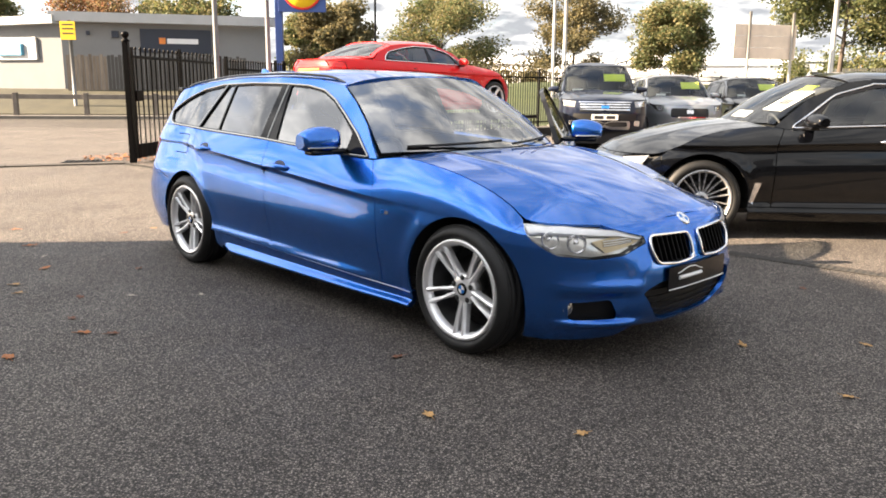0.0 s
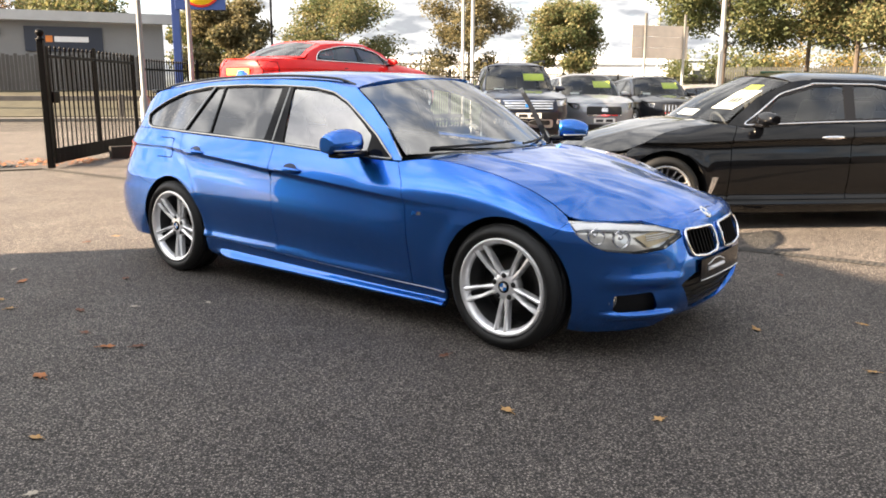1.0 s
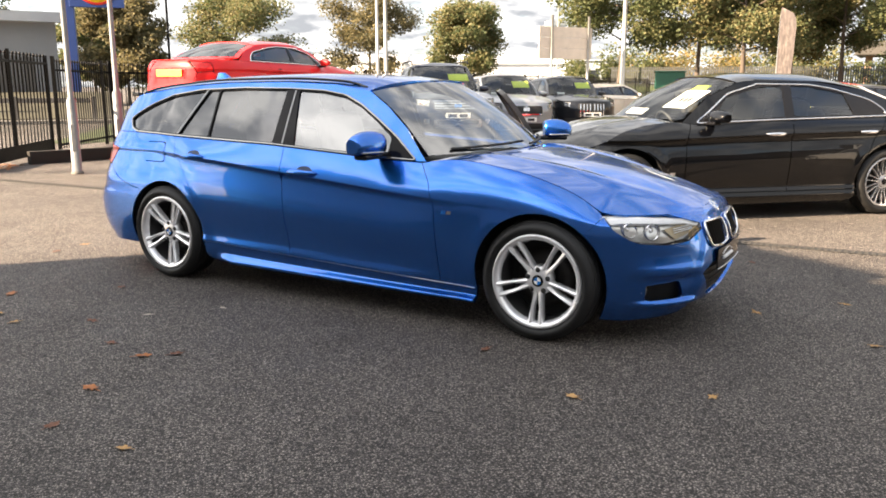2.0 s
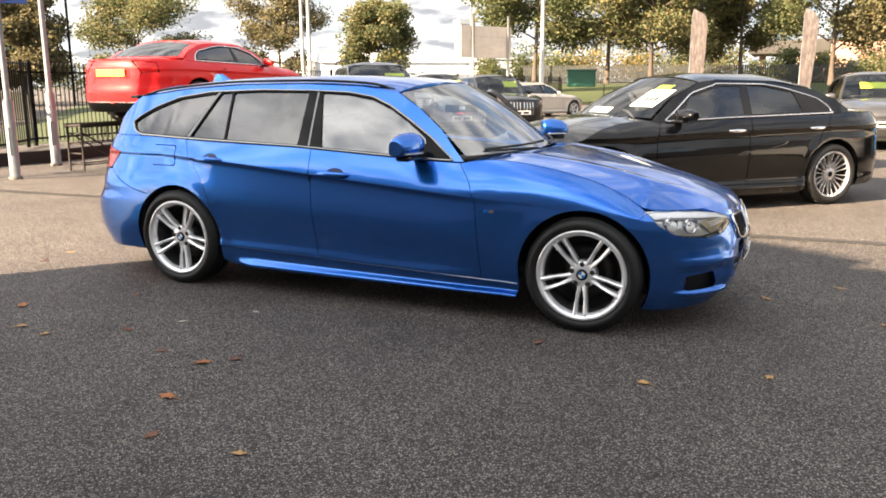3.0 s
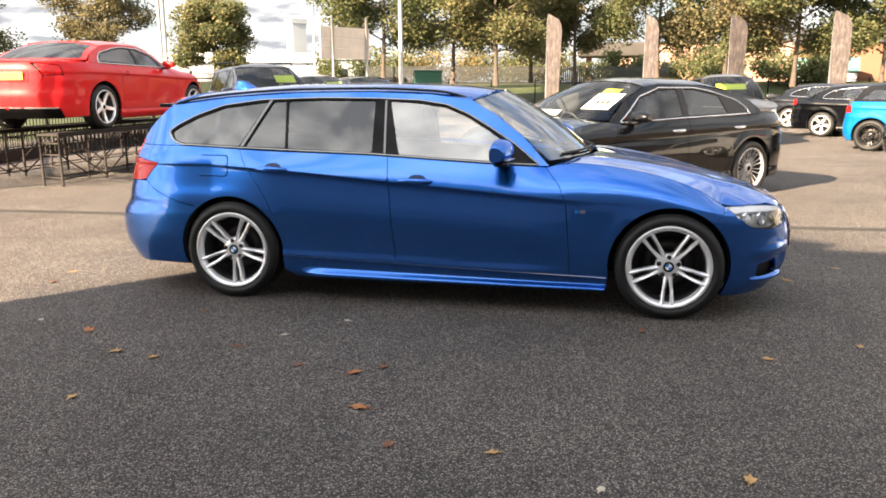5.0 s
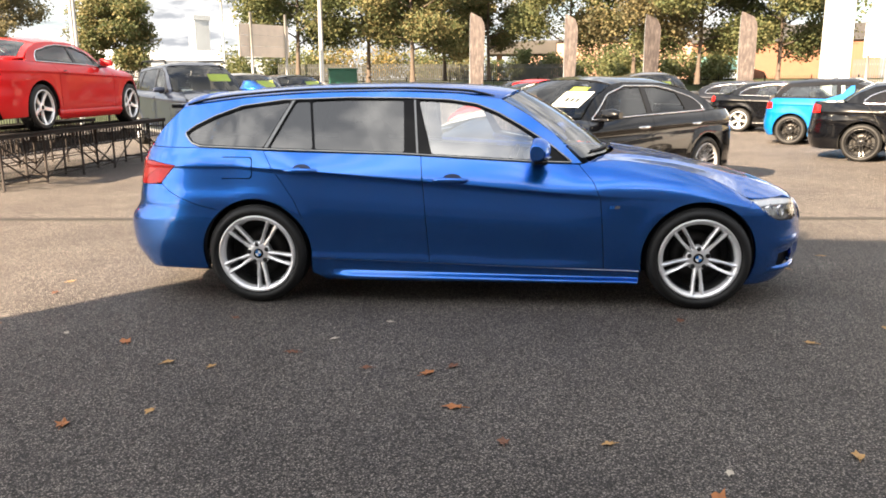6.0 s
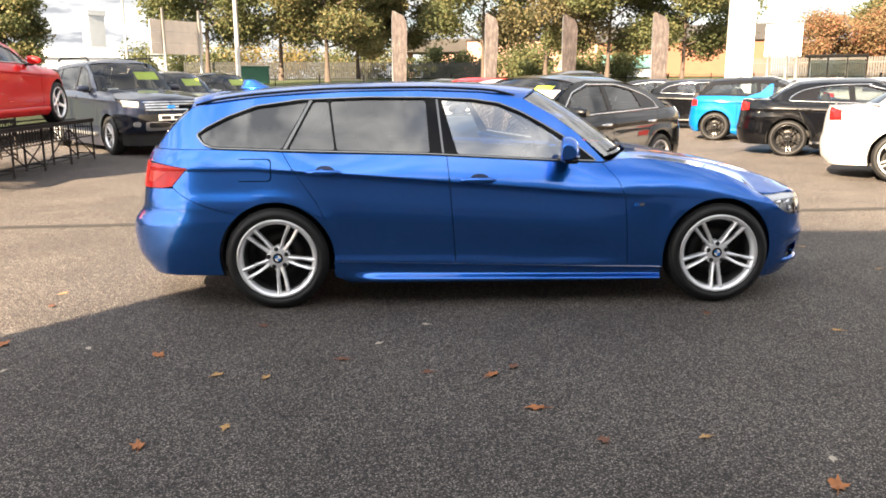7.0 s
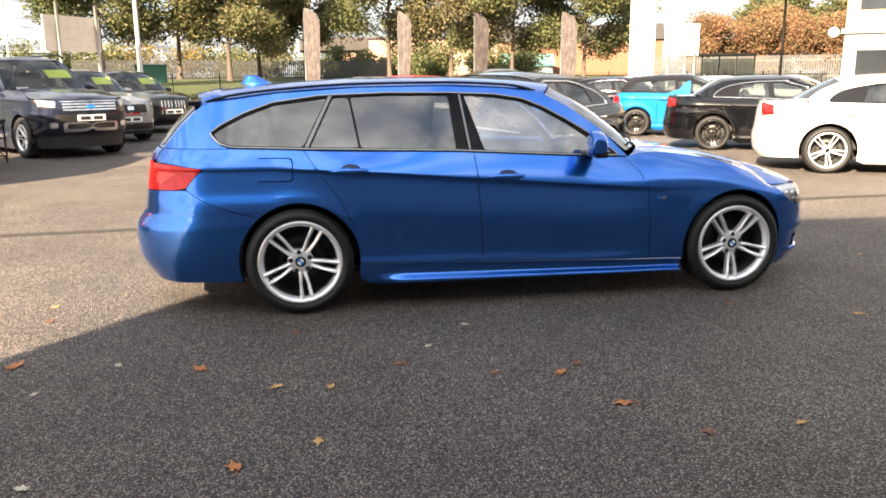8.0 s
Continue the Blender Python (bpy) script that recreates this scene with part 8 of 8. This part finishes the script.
TREES = [
    (-8.4, 61.5, 0.0, 7.5, 3.6, 2.0, "leaf_brown", "broad roadside tree turning brown", 1),
    (-11.8, 70.0, 0.0, 7.8, 3.4, 2.0, "leaf_mixed", "roadside tree with yellowing leaves", 2),
    (-0.5, 80.0, 0.5, 9.4, 6.2, 1.6, "leaf_mixed", "wide green tree with yellow patches", 3),
    (13.0, 84.0, 1.0, 12.2, 5.2, 2.6, "leaf_brown", "tall spreading tree with brown and green leaves", 4),
    (19.0, 69.2, 1.2, 7.4, 4.1, 1.6, "leaf_mixed", "round tree with yellow-orange top", 5),
    (21.2, 44.1, 1.5, 9.5, 4.2, 3.0, "leaf_green", "tall leafy tree on the grass bank", 6),
    (25.8, 43.4, 1.5, 9.8, 4.0, 3.0, "leaf_green", "tall leafy tree on the grass bank", 7),
    (25.7, 38.9, 1.4, 9.6, 3.8, 2.6, "leaf_mixed", "tall leafy tree with dark limbs on the bank", 8),
    (33.7, 45.2, 1.6, 9.4, 4.2, 2.6, "leaf_yellow", "yellow autumn tree on the bank", 9),
    (33.9, 40.8, 1.6, 9.2, 3.6, 2.6, "leaf_mixed", "slim tree turning yellow on the bank", 10),
    (34.2, 33.9, 1.4, 9.4, 4.4, 2.4, "leaf_green", "broad green tree past the lot", 11),
    (36.6, 30.9, 1.4, 9.2, 4.2, 2.4, "leaf_brown", "brown-green tree past the lot", 12),
    (37.6, 27.2, 1.3, 9.0, 4.2, 2.2, "leaf_green", "broad green tree past the lot", 13),
    (39.8, 23.6, 1.2, 8.2, 4.0, 1.9, "leaf_green", "spreading green tree at the lot's far corner", 14),
    (-26.0, 60.0, 0.0, 8.2, 4.2, 2.0, "leaf_orange", "orange autumn tree behind the shop", 15),
    (-18.5, 60.0, 0.0, 7.8, 4.6, 2.0, "leaf_mixed", "yellow-green tree behind the shop", 16),
    (-34.0, 58.0, 0.0, 7.6, 4.2, 2.0, "leaf_mixed", "yellow-green tree behind the shop", 17),
    (63.0, 22.6, 1.0, 4.9, 4.0, 0.5, "leaf_orange", "orange autumn tree beyond the street", 18),
    (64.5, 17.6, 1.0, 5.3, 4.4, 0.5, "leaf_orange", "rust-red autumn tree beyond the street", 19),
    (65.0, 12.4, 1.0, 5.0, 4.2, 0.5, "leaf_orange", "orange autumn tree beyond the street", 20),
    (72.0, 20.0, 1.5, 6.4, 4.6, 2.0, "leaf_mixed", "green tree behind the autumn row", 21),
    (73.0, 12.0, 1.5, 6.8, 5.0, 2.0, "leaf_mixed", "green tree behind the autumn row", 22),
    (66.0, 7.0, 1.0, 5.4, 4.4, 0.5, "leaf_orange", "orange autumn tree beyond the street", 23),
]
for x, y, z0, h, r, cl, lm, lab, sd in TREES:
    d = math.hypot(x, y)
    make_tree(x, y, z0 - 0.1, h, r * (0.92 if d < 55 else 0.82), cl * 0.75, M[lm], lab, sd, count=38000 if d < 55 else 24000, size=0.20 if d < 55 else 0.19 if "orange" in lm else 0.28)
for k, (x, y, z0, h, r, lm) in enumerate([(30.5, 64.0, 1.5, 3.0, 3.0, "leaf_green"), (37.0, 61.5, 1.5, 3.2, 4.5, "leaf_yellow"), (43.5, 58.0, 1.5, 3.0, 4.2, "leaf_mixed"), (46.0, 49.0, 1.5, 2.4, 2.6, "leaf_green"), (52.0, 43.5, 1.4, 3.0, 2.8, "leaf_green"), (52.5, 36.0, 1.4, 2.6, 3.0, "leaf_green"), (8.0, 78.0, 1.0, 3.0, 5.0, "leaf_brown"), (-3.5, 72.0, 0.3, 3.0, 5.0, "leaf_green"), (57.0, 50.0, 1.5, 3.4, 3.5, "leaf_green")]):
    make_tree(x, y, z0, h, r, 0.2, M[lm], "low dense bushes under the trees", 40 + k, count=5200, size=0.28, shrub=True)

# ---- buildings in the distance ----
M["brick_pink"] = plain("pale_brick", (0.42, 0.25, 0.19), 0.9, 0.0, 0.15, 1.5, 0.3)
M["brick_orange"] = plain("orange_brick", (0.185, 0.085, 0.050), 0.9, 0.0, 0.15, 1.5, 0.3)
M["shed_white"] = plain("shed_white", (0.70, 0.71, 0.72), 0.6, 0.0, 0.06, 0.5)
M["shed_grey"] = plain("shed_grey", (0.30, 0.33, 0.35), 0.6, 0.0, 0.08, 0.5)
M["dark_roof"] = plain("dark_roof", (0.05, 0.045, 0.04), 0.7, 0.0, 0.2, 1.0)
M["teal_roof"] = plain("teal_roof", (0.10, 0.22, 0.20), 0.6, 0.0, 0.1, 1.0)
M["window_dark"] = plain("dark_pane", (0.02, 0.024, 0.028), 0.08, 0.0, 0.2, 2.0)


def block(name, a, b, depth, h, mat_, label, roof=None, gable=0.0, z0=0.0, roof_mat=None):
    a, b = Vector((*a, 0)), Vector((*b, 0))
    d = b - a
    ob_ = empty(name, pose(a.x, a.y, z0, 0, 0, math.degrees(math.atan2(d.y, d.x))), label, "building")
    L = d.length
    bm_ = bmesh.new()
    box(bm_, 0, L, 0, depth, 0, h)
    part("wall", bm_, mat_, ob_)
    bm_ = bmesh.new()
    if gable:
        for x0, x1 in ((-0.2, L + 0.2),):
            vs = [bm_.verts.new(p) for p in ((x0, -0.3, h), (x1, -0.3, h), (x0, depth / 2, h + gable), (x1, depth / 2, h + gable), (x0, depth + 0.3, h), (x1, depth + 0.3, h))]
            for f in ((0, 1, 3, 2), (2, 3, 5, 4), (0, 2, 4), (1, 5, 3)):
                bm_.faces.new([vs[i] for i in f])
    else:
        box(bm_, -0.15, L + 0.15, -0.2, depth + 0.2, h + 0.003, h + 0.18)
    part("roof", bm_, roof_mat or M["shed_grey"], ob_)
    return ob_, L


shed, SL = block("warehouse", (19.2, 93.0), (37.5, 87.3), 14, 3.9, M["shed_white"], "long white warehouse beyond the trees", gable=1.3, roof_mat=M["shed_white"])
for k in range(4):
    bm = bmesh.new()
    box(bm, 2 + k * 4.4, 4.6 + k * 4.4, -0.06, -0.004, 0, 2.6)
    part("door", bm, M["shed_grey"], shed)
gb, GLn = block("warehouse", (32.5, 77.6), (36.6, 75.7), 8, 3.9, M["shed_grey"], "grey shed with a dark doorway", roof_mat=M["shed_grey"])
bm = bmesh.new()
box(bm, 1.9, 3.0, -0.06, -0.004, 1.2, 3.0)
part("door", bm, M["window_dark"], gb)
w2, _ = block("warehouse", (2.0, 104.0), (19.0, 98.0), 14, 4.2, M["shed_white"], "long white warehouse with pale roof", gable=1.2, roof_mat=M["shed_white"])
chm = empty("tower", pose(41.7, 103.6, 0), "square grey tower behind the warehouses", "tower")
bm = bmesh.new()
box(bm, -1.0, 1.0, -1.0, 1.0, 0, 9.4)
box(bm, -1.15, 1.15, -1.15, 1.15, 9.4, 10.0)
part("shaft", bm, M["shed_grey"], chm)
br, BL = block("brick_building", (54.0, 56.4), (65.1, 42.1), 10, 4.3, M["brick_pink"], "low pale brick building behind the trees", z0=0.8, roof_mat=M["dark_roof"])
for k in range(6):
    win = bmesh.new()
    box(win, 1.2 + k * 2.9, 2.7 + k * 2.9, -0.05, 0.03, 1.4, 2.6)
    wob = part("window", win, M["window_dark"], br)
    bm = bmesh.new()
    box(bm, 1.1 + k * 2.9, 2.8 + k * 2.9, -0.12, -0.004, 1.28, 1.40)
    part("sill", bm, M["concrete"], wob)
can = empty("canopy_building", pose(46.4, 53.1, 1.2, 0, 0, -45), "dark flat canopy on brick piers", "building")
bm = bmesh.new()
box(bm, -0.5, 5.4, -1.5, 4, 2.5, 3.6, bevel=0.1)
part("canopy", bm, M["dark_roof"], can)
for x in (0.2, 2.4, 4.6):
    bm = bmesh.new()
    box(bm, x, x + 0.5, 0, 0.5, 0, 2.5)
    part("pier", bm, M["brick_pink"], can)
ob_b, _ = block("brick_building", (59.6, 41.6), (65.3, 28.0), 9, 3.6, M["brick_orange"], "orange brick house front past the corner", z0=1.0, gable=1.6, roof_mat=M["dark_roof"])
tl_b, _ = block("shed", (55.0, 38.2), (57.2, 34.6), 5, 1.3, M["shed_white"], "small pale shed with a teal roof", z0=1.0, gable=1.1, roof_mat=M["teal_roof"])
# two-storey building at the street corner
M["cream"] = plain("cream_render", (0.24, 0.21, 0.135), 0.85, 0.0, 0.08, 1.0, 0.2)
M["white_render2"] = plain("white_stucco", (0.36, 0.36, 0.35), 0.85, 0.0, 0.06, 1.0, 0.2)
cor = empty("corner_building", pose(36.3, 8.9, 0, 0, 0, -84), "two-storey building with white ground floor and cream upper floor", "building")
for nm, x0, x1, y0, y1, z0, z1, mt in (("lower_wall", 0, 14, 0, 9, 0, 3.25, "white_render2"), ("cornice", -0.15, 14.1, -0.18, 9.1, 3.255, 3.45, "white_render2"), ("upper_wall", 0, 14, 0.004, 9, 3.455, 7.2, "cream"), ("parapet", -0.1, 14.1, -0.1, 9.1, 7.205, 7.5, "white_render2")):
    bm = bmesh.new()
    box(bm, x0, x1, y0, y1, z0, z1)
    part(nm, bm, M[mt], cor)
for x in (0.55, 5.5, 9.5):
    bm = bmesh.new()
    box(bm, x, x + 1.5, -0.06, -0.004, 0.02, 2.5)
    dr = part("door", bm, M["window_dark"], cor)
    bm = bmesh.new()
    box(bm, x - 0.15, x + 1.65, -0.10, -0.062, 2.5, 2.75)
    part("lintel", bm, M["white_render2"], dr)
    bm = bmesh.new()
    box(bm, x, x + 1.3, -0.05, -0.004, 4.3, 6.0)
    part("window", bm, M["window_dark"], cor)
bm = bmesh.new()
lathe(bm, [(0.0, -0.24)] + [(0.24 * math.sin(math.pi * k / 10), -0.24 * math.cos(math.pi * k / 10)) for k in range(1, 10)] + [(0.0, 0.24)], axis="z", n=20, m=Matrix.Translation((-0.45, -0.25, 3.3)))
part("globe_lamp", bm, M["white_board"], cor)
bm = bmesh.new()
tube(bm, [(0.1, 0.05, 3.1), (-0.2, -0.1, 3.05), (-0.45, -0.25, 3.1)], 0.025, 6)
part("lamp_arm", bm, M["iron"], cor)
# bus shelter
bs_ = empty("bus_shelter", pose(38.7, 16.2, 0, 0, 0, -75), "black framed bus shelter with a flat roof", "bus shelter")
bm = bmesh.new()
box(bm, -0.1, 2.8, -0.2, 1.3, 2.42, 2.55, bevel=0.02)
part("roof", bm, M["iron"], bs_)
for x in (0.0, 0.9, 1.8, 2.7):
    bm = bmesh.new()
    box(bm, x, x + 0.07, 1.15, 1.22, 0, 2.42)
    part("post", bm, M["iron"], bs_)
for x in (0.08, 0.98, 1.88):
    bm = bmesh.new()
    box(bm, x, x + 0.81, 1.175, 1.185, 0.3, 2.3)
    part("pane", bm, M["car_glass"], bs_)
# palisade fence and hedge band behind the trees
ps = empty("palisade_fence", pose(27.0, 57.0, 1.35, 0, 0, -31), "pale grey palisade fence behind the trees", "fence")
bm = bmesh.new()
for k in range(150):
    box(bm, k * 0.16, k * 0.16 + 0.10, -0.01, 0.01, 0, 1.45)
M["palisade"] = plain("palisade_grey", (0.07, 0.072, 0.07), 0.6, 0.2, 0.2, 3)
tagged(part("paling", bm, M["palisade"], ps), kind="stuff")
for z in (0.3, 1.15):
    bm = bmesh.new()
    box(bm, 0, 24, 0.012, 0.05, z, z + 0.06)
    part("rail", bm, M["zinc"], ps)
fr = empty("palisade_fence", pose(59.0, 27.5, 0.9, 0, 0, -80), "dull steel palisade fence below the autumn trees", "fence")
bm = bmesh.new()
for k in range(160):
    box(bm, k * 0.17, k * 0.17 + 0.11, -0.01, 0.01, 0, 2.0)
tagged(part("paling", bm, M["palisade"], fr), kind="stuff")
for z in (0.4, 1.6):
    bm = bmesh.new()
    box(bm, 0, 27.2, 0.012, 0.05, z, z + 0.06)
    part("rail", bm, M["zinc"], fr)
bin_ = empty("skip_container", pose(24.3, 45.6, 1.2, 0, 0, -30), "dark green metal container by the fence", "container")
M["bin_green"] = plain("bin_green", (0.015, 0.10, 0.065), 0.5, 0.0, 0.15, 3)
bm = bmesh.new()
box(bm, 0, 1.8, 0, 1.0, 0, 1.0, bevel=0.03)
box(bm, -0.05, 1.85, -0.05, 1.05, 1.002, 1.1, bevel=0.02)
part("body", bm, M["bin_green"], bin_)

# ---- feather flags ----
def feather(x, y, h, label, mats, seed, face):
    fl = empty("feather_flag", pose(x, y, 0, 0, 0, face), label, "flag", "feather flags")
    bm_ = bmesh.new()
    tube(bm_, [(0, 0, 0), (0, 0, h * 0.55), (0.0, 0, h * 0.8), (0.01, 0, h * 0.95), (0.06, 0, h)], [0.022, 0.018, 0.014, 0.01, 0.006], 8)
    part("pole", bm_, M["zinc"], fl)
    bm_ = bmesh.new()
    rows = []
    for k in range(17):
        t = k / 16
        z = 0.75 + (h - 0.78) * t
        x0 = 0.02
        x1 = 0.08 + 0.58 * math.sqrt(max(0.0, 1 - (max(0.0, t - 0.80) / 0.20) ** 2)) * (0.86 + 0.14 * min(1.0, t / 0.5))
        rows.append([(x0 + (x1 - x0) * q / 5, 0.05 * math.sin(3.2 * t + q * 0.7 + seed) * q / 5, z) for q in range(6)])
    loft(bm_, rows, closed=False, caps=False)
    part("cloth", bm_, mats, fl)
    bm_ = bmesh.new()
    lathe(bm_, [(0.0, 0.0), (0.26, 0.0), (0.24, 0.05), (0.05, 0.09), (0.0, 0.09)], axis="z", n=20)
    part("base", bm_, M["iron"], fl)


def flag_mat():
    """Faded cloth with a soft, unreadable print in blotches."""
    n = Nodes("flag_cloth", (0.06, 0.05, 0.047), 0.85)
    a = n.noise(2.0, 5, 0.6, n.where((4.0, 4.0, 1.6)))
    n.color(n.ramp(a, [(0.38, (0.040, 0.032, 0.031)), (0.52, (0.062, 0.050, 0.047)), (0.66, (0.105, 0.088, 0.080))]))
    n.bump(a, 0.3, 0.02)
    return n.m


M["flag_cloth"] = flag_mat()
for k, (x, y, f) in enumerate([(16.6, 23.85, -75), (20.0, 22.15, -95), (22.45, 20.2, -30), (24.35, 17.3, -80)]):
    feather(x, y, 3.95, "tall faded pink feather flag on a thin pole", M["flag_cloth"], k * 1.7, f)

# ---- fallen leaves ----
LEAVES = [(-1.89, 4.02), (-2.07, 3.62), (-0.03, 2.99), (0.56, 2.83), (1.57, 3.92), (2.22, 3.95), (1.77, 3.23), (-0.2, 3.69), (2.41, 5.13), (-1.73, 4.01), (-2.07, 4.28), (-2.84, 5.52), (-3.34, 6.32), (-3.43, 4.58), (-3.96, 5.07), (-3.1, 4.47),
          (-3.04, 5.9), (-2.79, 5.03), (-2.65, 4.82), (-2.23, 4.74), (-1.85, 2.94), (-2.15, 3.23), (-1.94, 4.78), (-1.51, 4.83), (-2.17, 5.53), (-3.48, 5.88), (-2.65, 7.17), (-1.22, 2.25), (-1.71, 2.5), (-1.91, 2.42), (-3.86, 7.03), (-2.83, 6.91)]
M["leaf_rust"] = plain("leaf_rust", (0.34, 0.13, 0.045), 0.8, 0.0, 0.3, 30)
M["leaf_gold"] = plain("leaf_gold", (0.44, 0.26, 0.10), 0.8, 0.0, 0.25, 30)
M["leaf_pale"] = plain("leaf_pale", (0.48, 0.42, 0.34), 0.8, 0.0, 0.2, 30)
M["leaf_dull"] = plain("leaf_dull", (0.16, 0.07, 0.04), 0.8, 0.0, 0.3, 30)


def fallen_leaf(x, y, size, mat_, seed):
    rng = random.Random(seed)
    bm_ = bmesh.new()
    n = 15
    c = bm_.verts.new((0, 0, 0.006))
    ring = []
    for k in range(n):
        a = 2 * math.pi * k / n
        r = size * (0.76 + 0.20 * math.cos(5 * a / 1.0 + 0.3)) * rng.uniform(0.78, 1.15) * (1.0 if k != 0 else 1.3)
        ring.append(bm_.verts.new((r * math.cos(a), r * 0.72 * math.sin(a), 0.004 + 0.25 * size * max(0, rng.uniform(-0.2, 1)) * (r / size))))
    for k in range(n):
        bm_.faces.new((c, ring[k], ring[(k + 1) % n]))
    tube(bm_, [(-size * 0.3, 0, 0.006), (-size * 1.35, size * 0.1, 0.004)], size * 0.035, 4)
    ob_ = part("fallen_leaf", bm_, mat_, None)
    ob_.matrix_basis = pose(x, y, 0.001, 0, 0, rng.uniform(0, 360))
    return tagged(ob_, {"leaf_rust": "curled rust-orange leaf on the asphalt", "leaf_gold": "yellow fallen leaf on the asphalt", "leaf_pale": "small pale dry leaf on the asphalt", "leaf_dull": "dull brown leaf flat on the asphalt"}[mat_.name], "leaf", "fallen leaves")


KIND = "rrggggg" "dddd" "rrrpgpgg" "dgdpp" "dpggprrd"
for k, (x, y) in enumerate(LEAVES):
    kind = KIND[k % len(KIND)]
    fallen_leaf(x, y, {"r": 0.054, "g": 0.038, "p": 0.030, "d": 0.040}[kind] * (0.85 + 0.3 * ((k * 7) % 5) / 5), M[{"r": "leaf_rust", "g": "leaf_gold", "p": "leaf_pale", "d": "leaf_dull"}[kind]], 100 + k)
rl = random.Random(9)
verts, faces = [], []
for k in range(220):
    a, r = rl.uniform(0, 6.28), rl.uniform(0, 1) ** 0.6
    x, y = -5.6 + 0.9 * r * math.cos(a), 14.3 + 0.8 * r * math.sin(a)
    s, t = rl.uniform(0.02, 0.045), rl.uniform(0, 6.28)
    b0 = len(verts)
    verts += [(x + s * math.cos(t + q), y + s * math.sin(t + q) * 0.8, 0.006 + rl.uniform(0, 0.03)) for q in (0, 1.4, 3.1, 4.6)]
    faces.append((b0, b0 + 1, b0 + 2, b0 + 3))
me = bpy.data.meshes.new("leaf_litter")
me.from_pydata(verts, [], faces)
me.materials.append(M["leaf_rust"])
tagged(new("leaf_litter", me), "scattered brown leaf litter at the gate post", "leaves", "", "stuff")
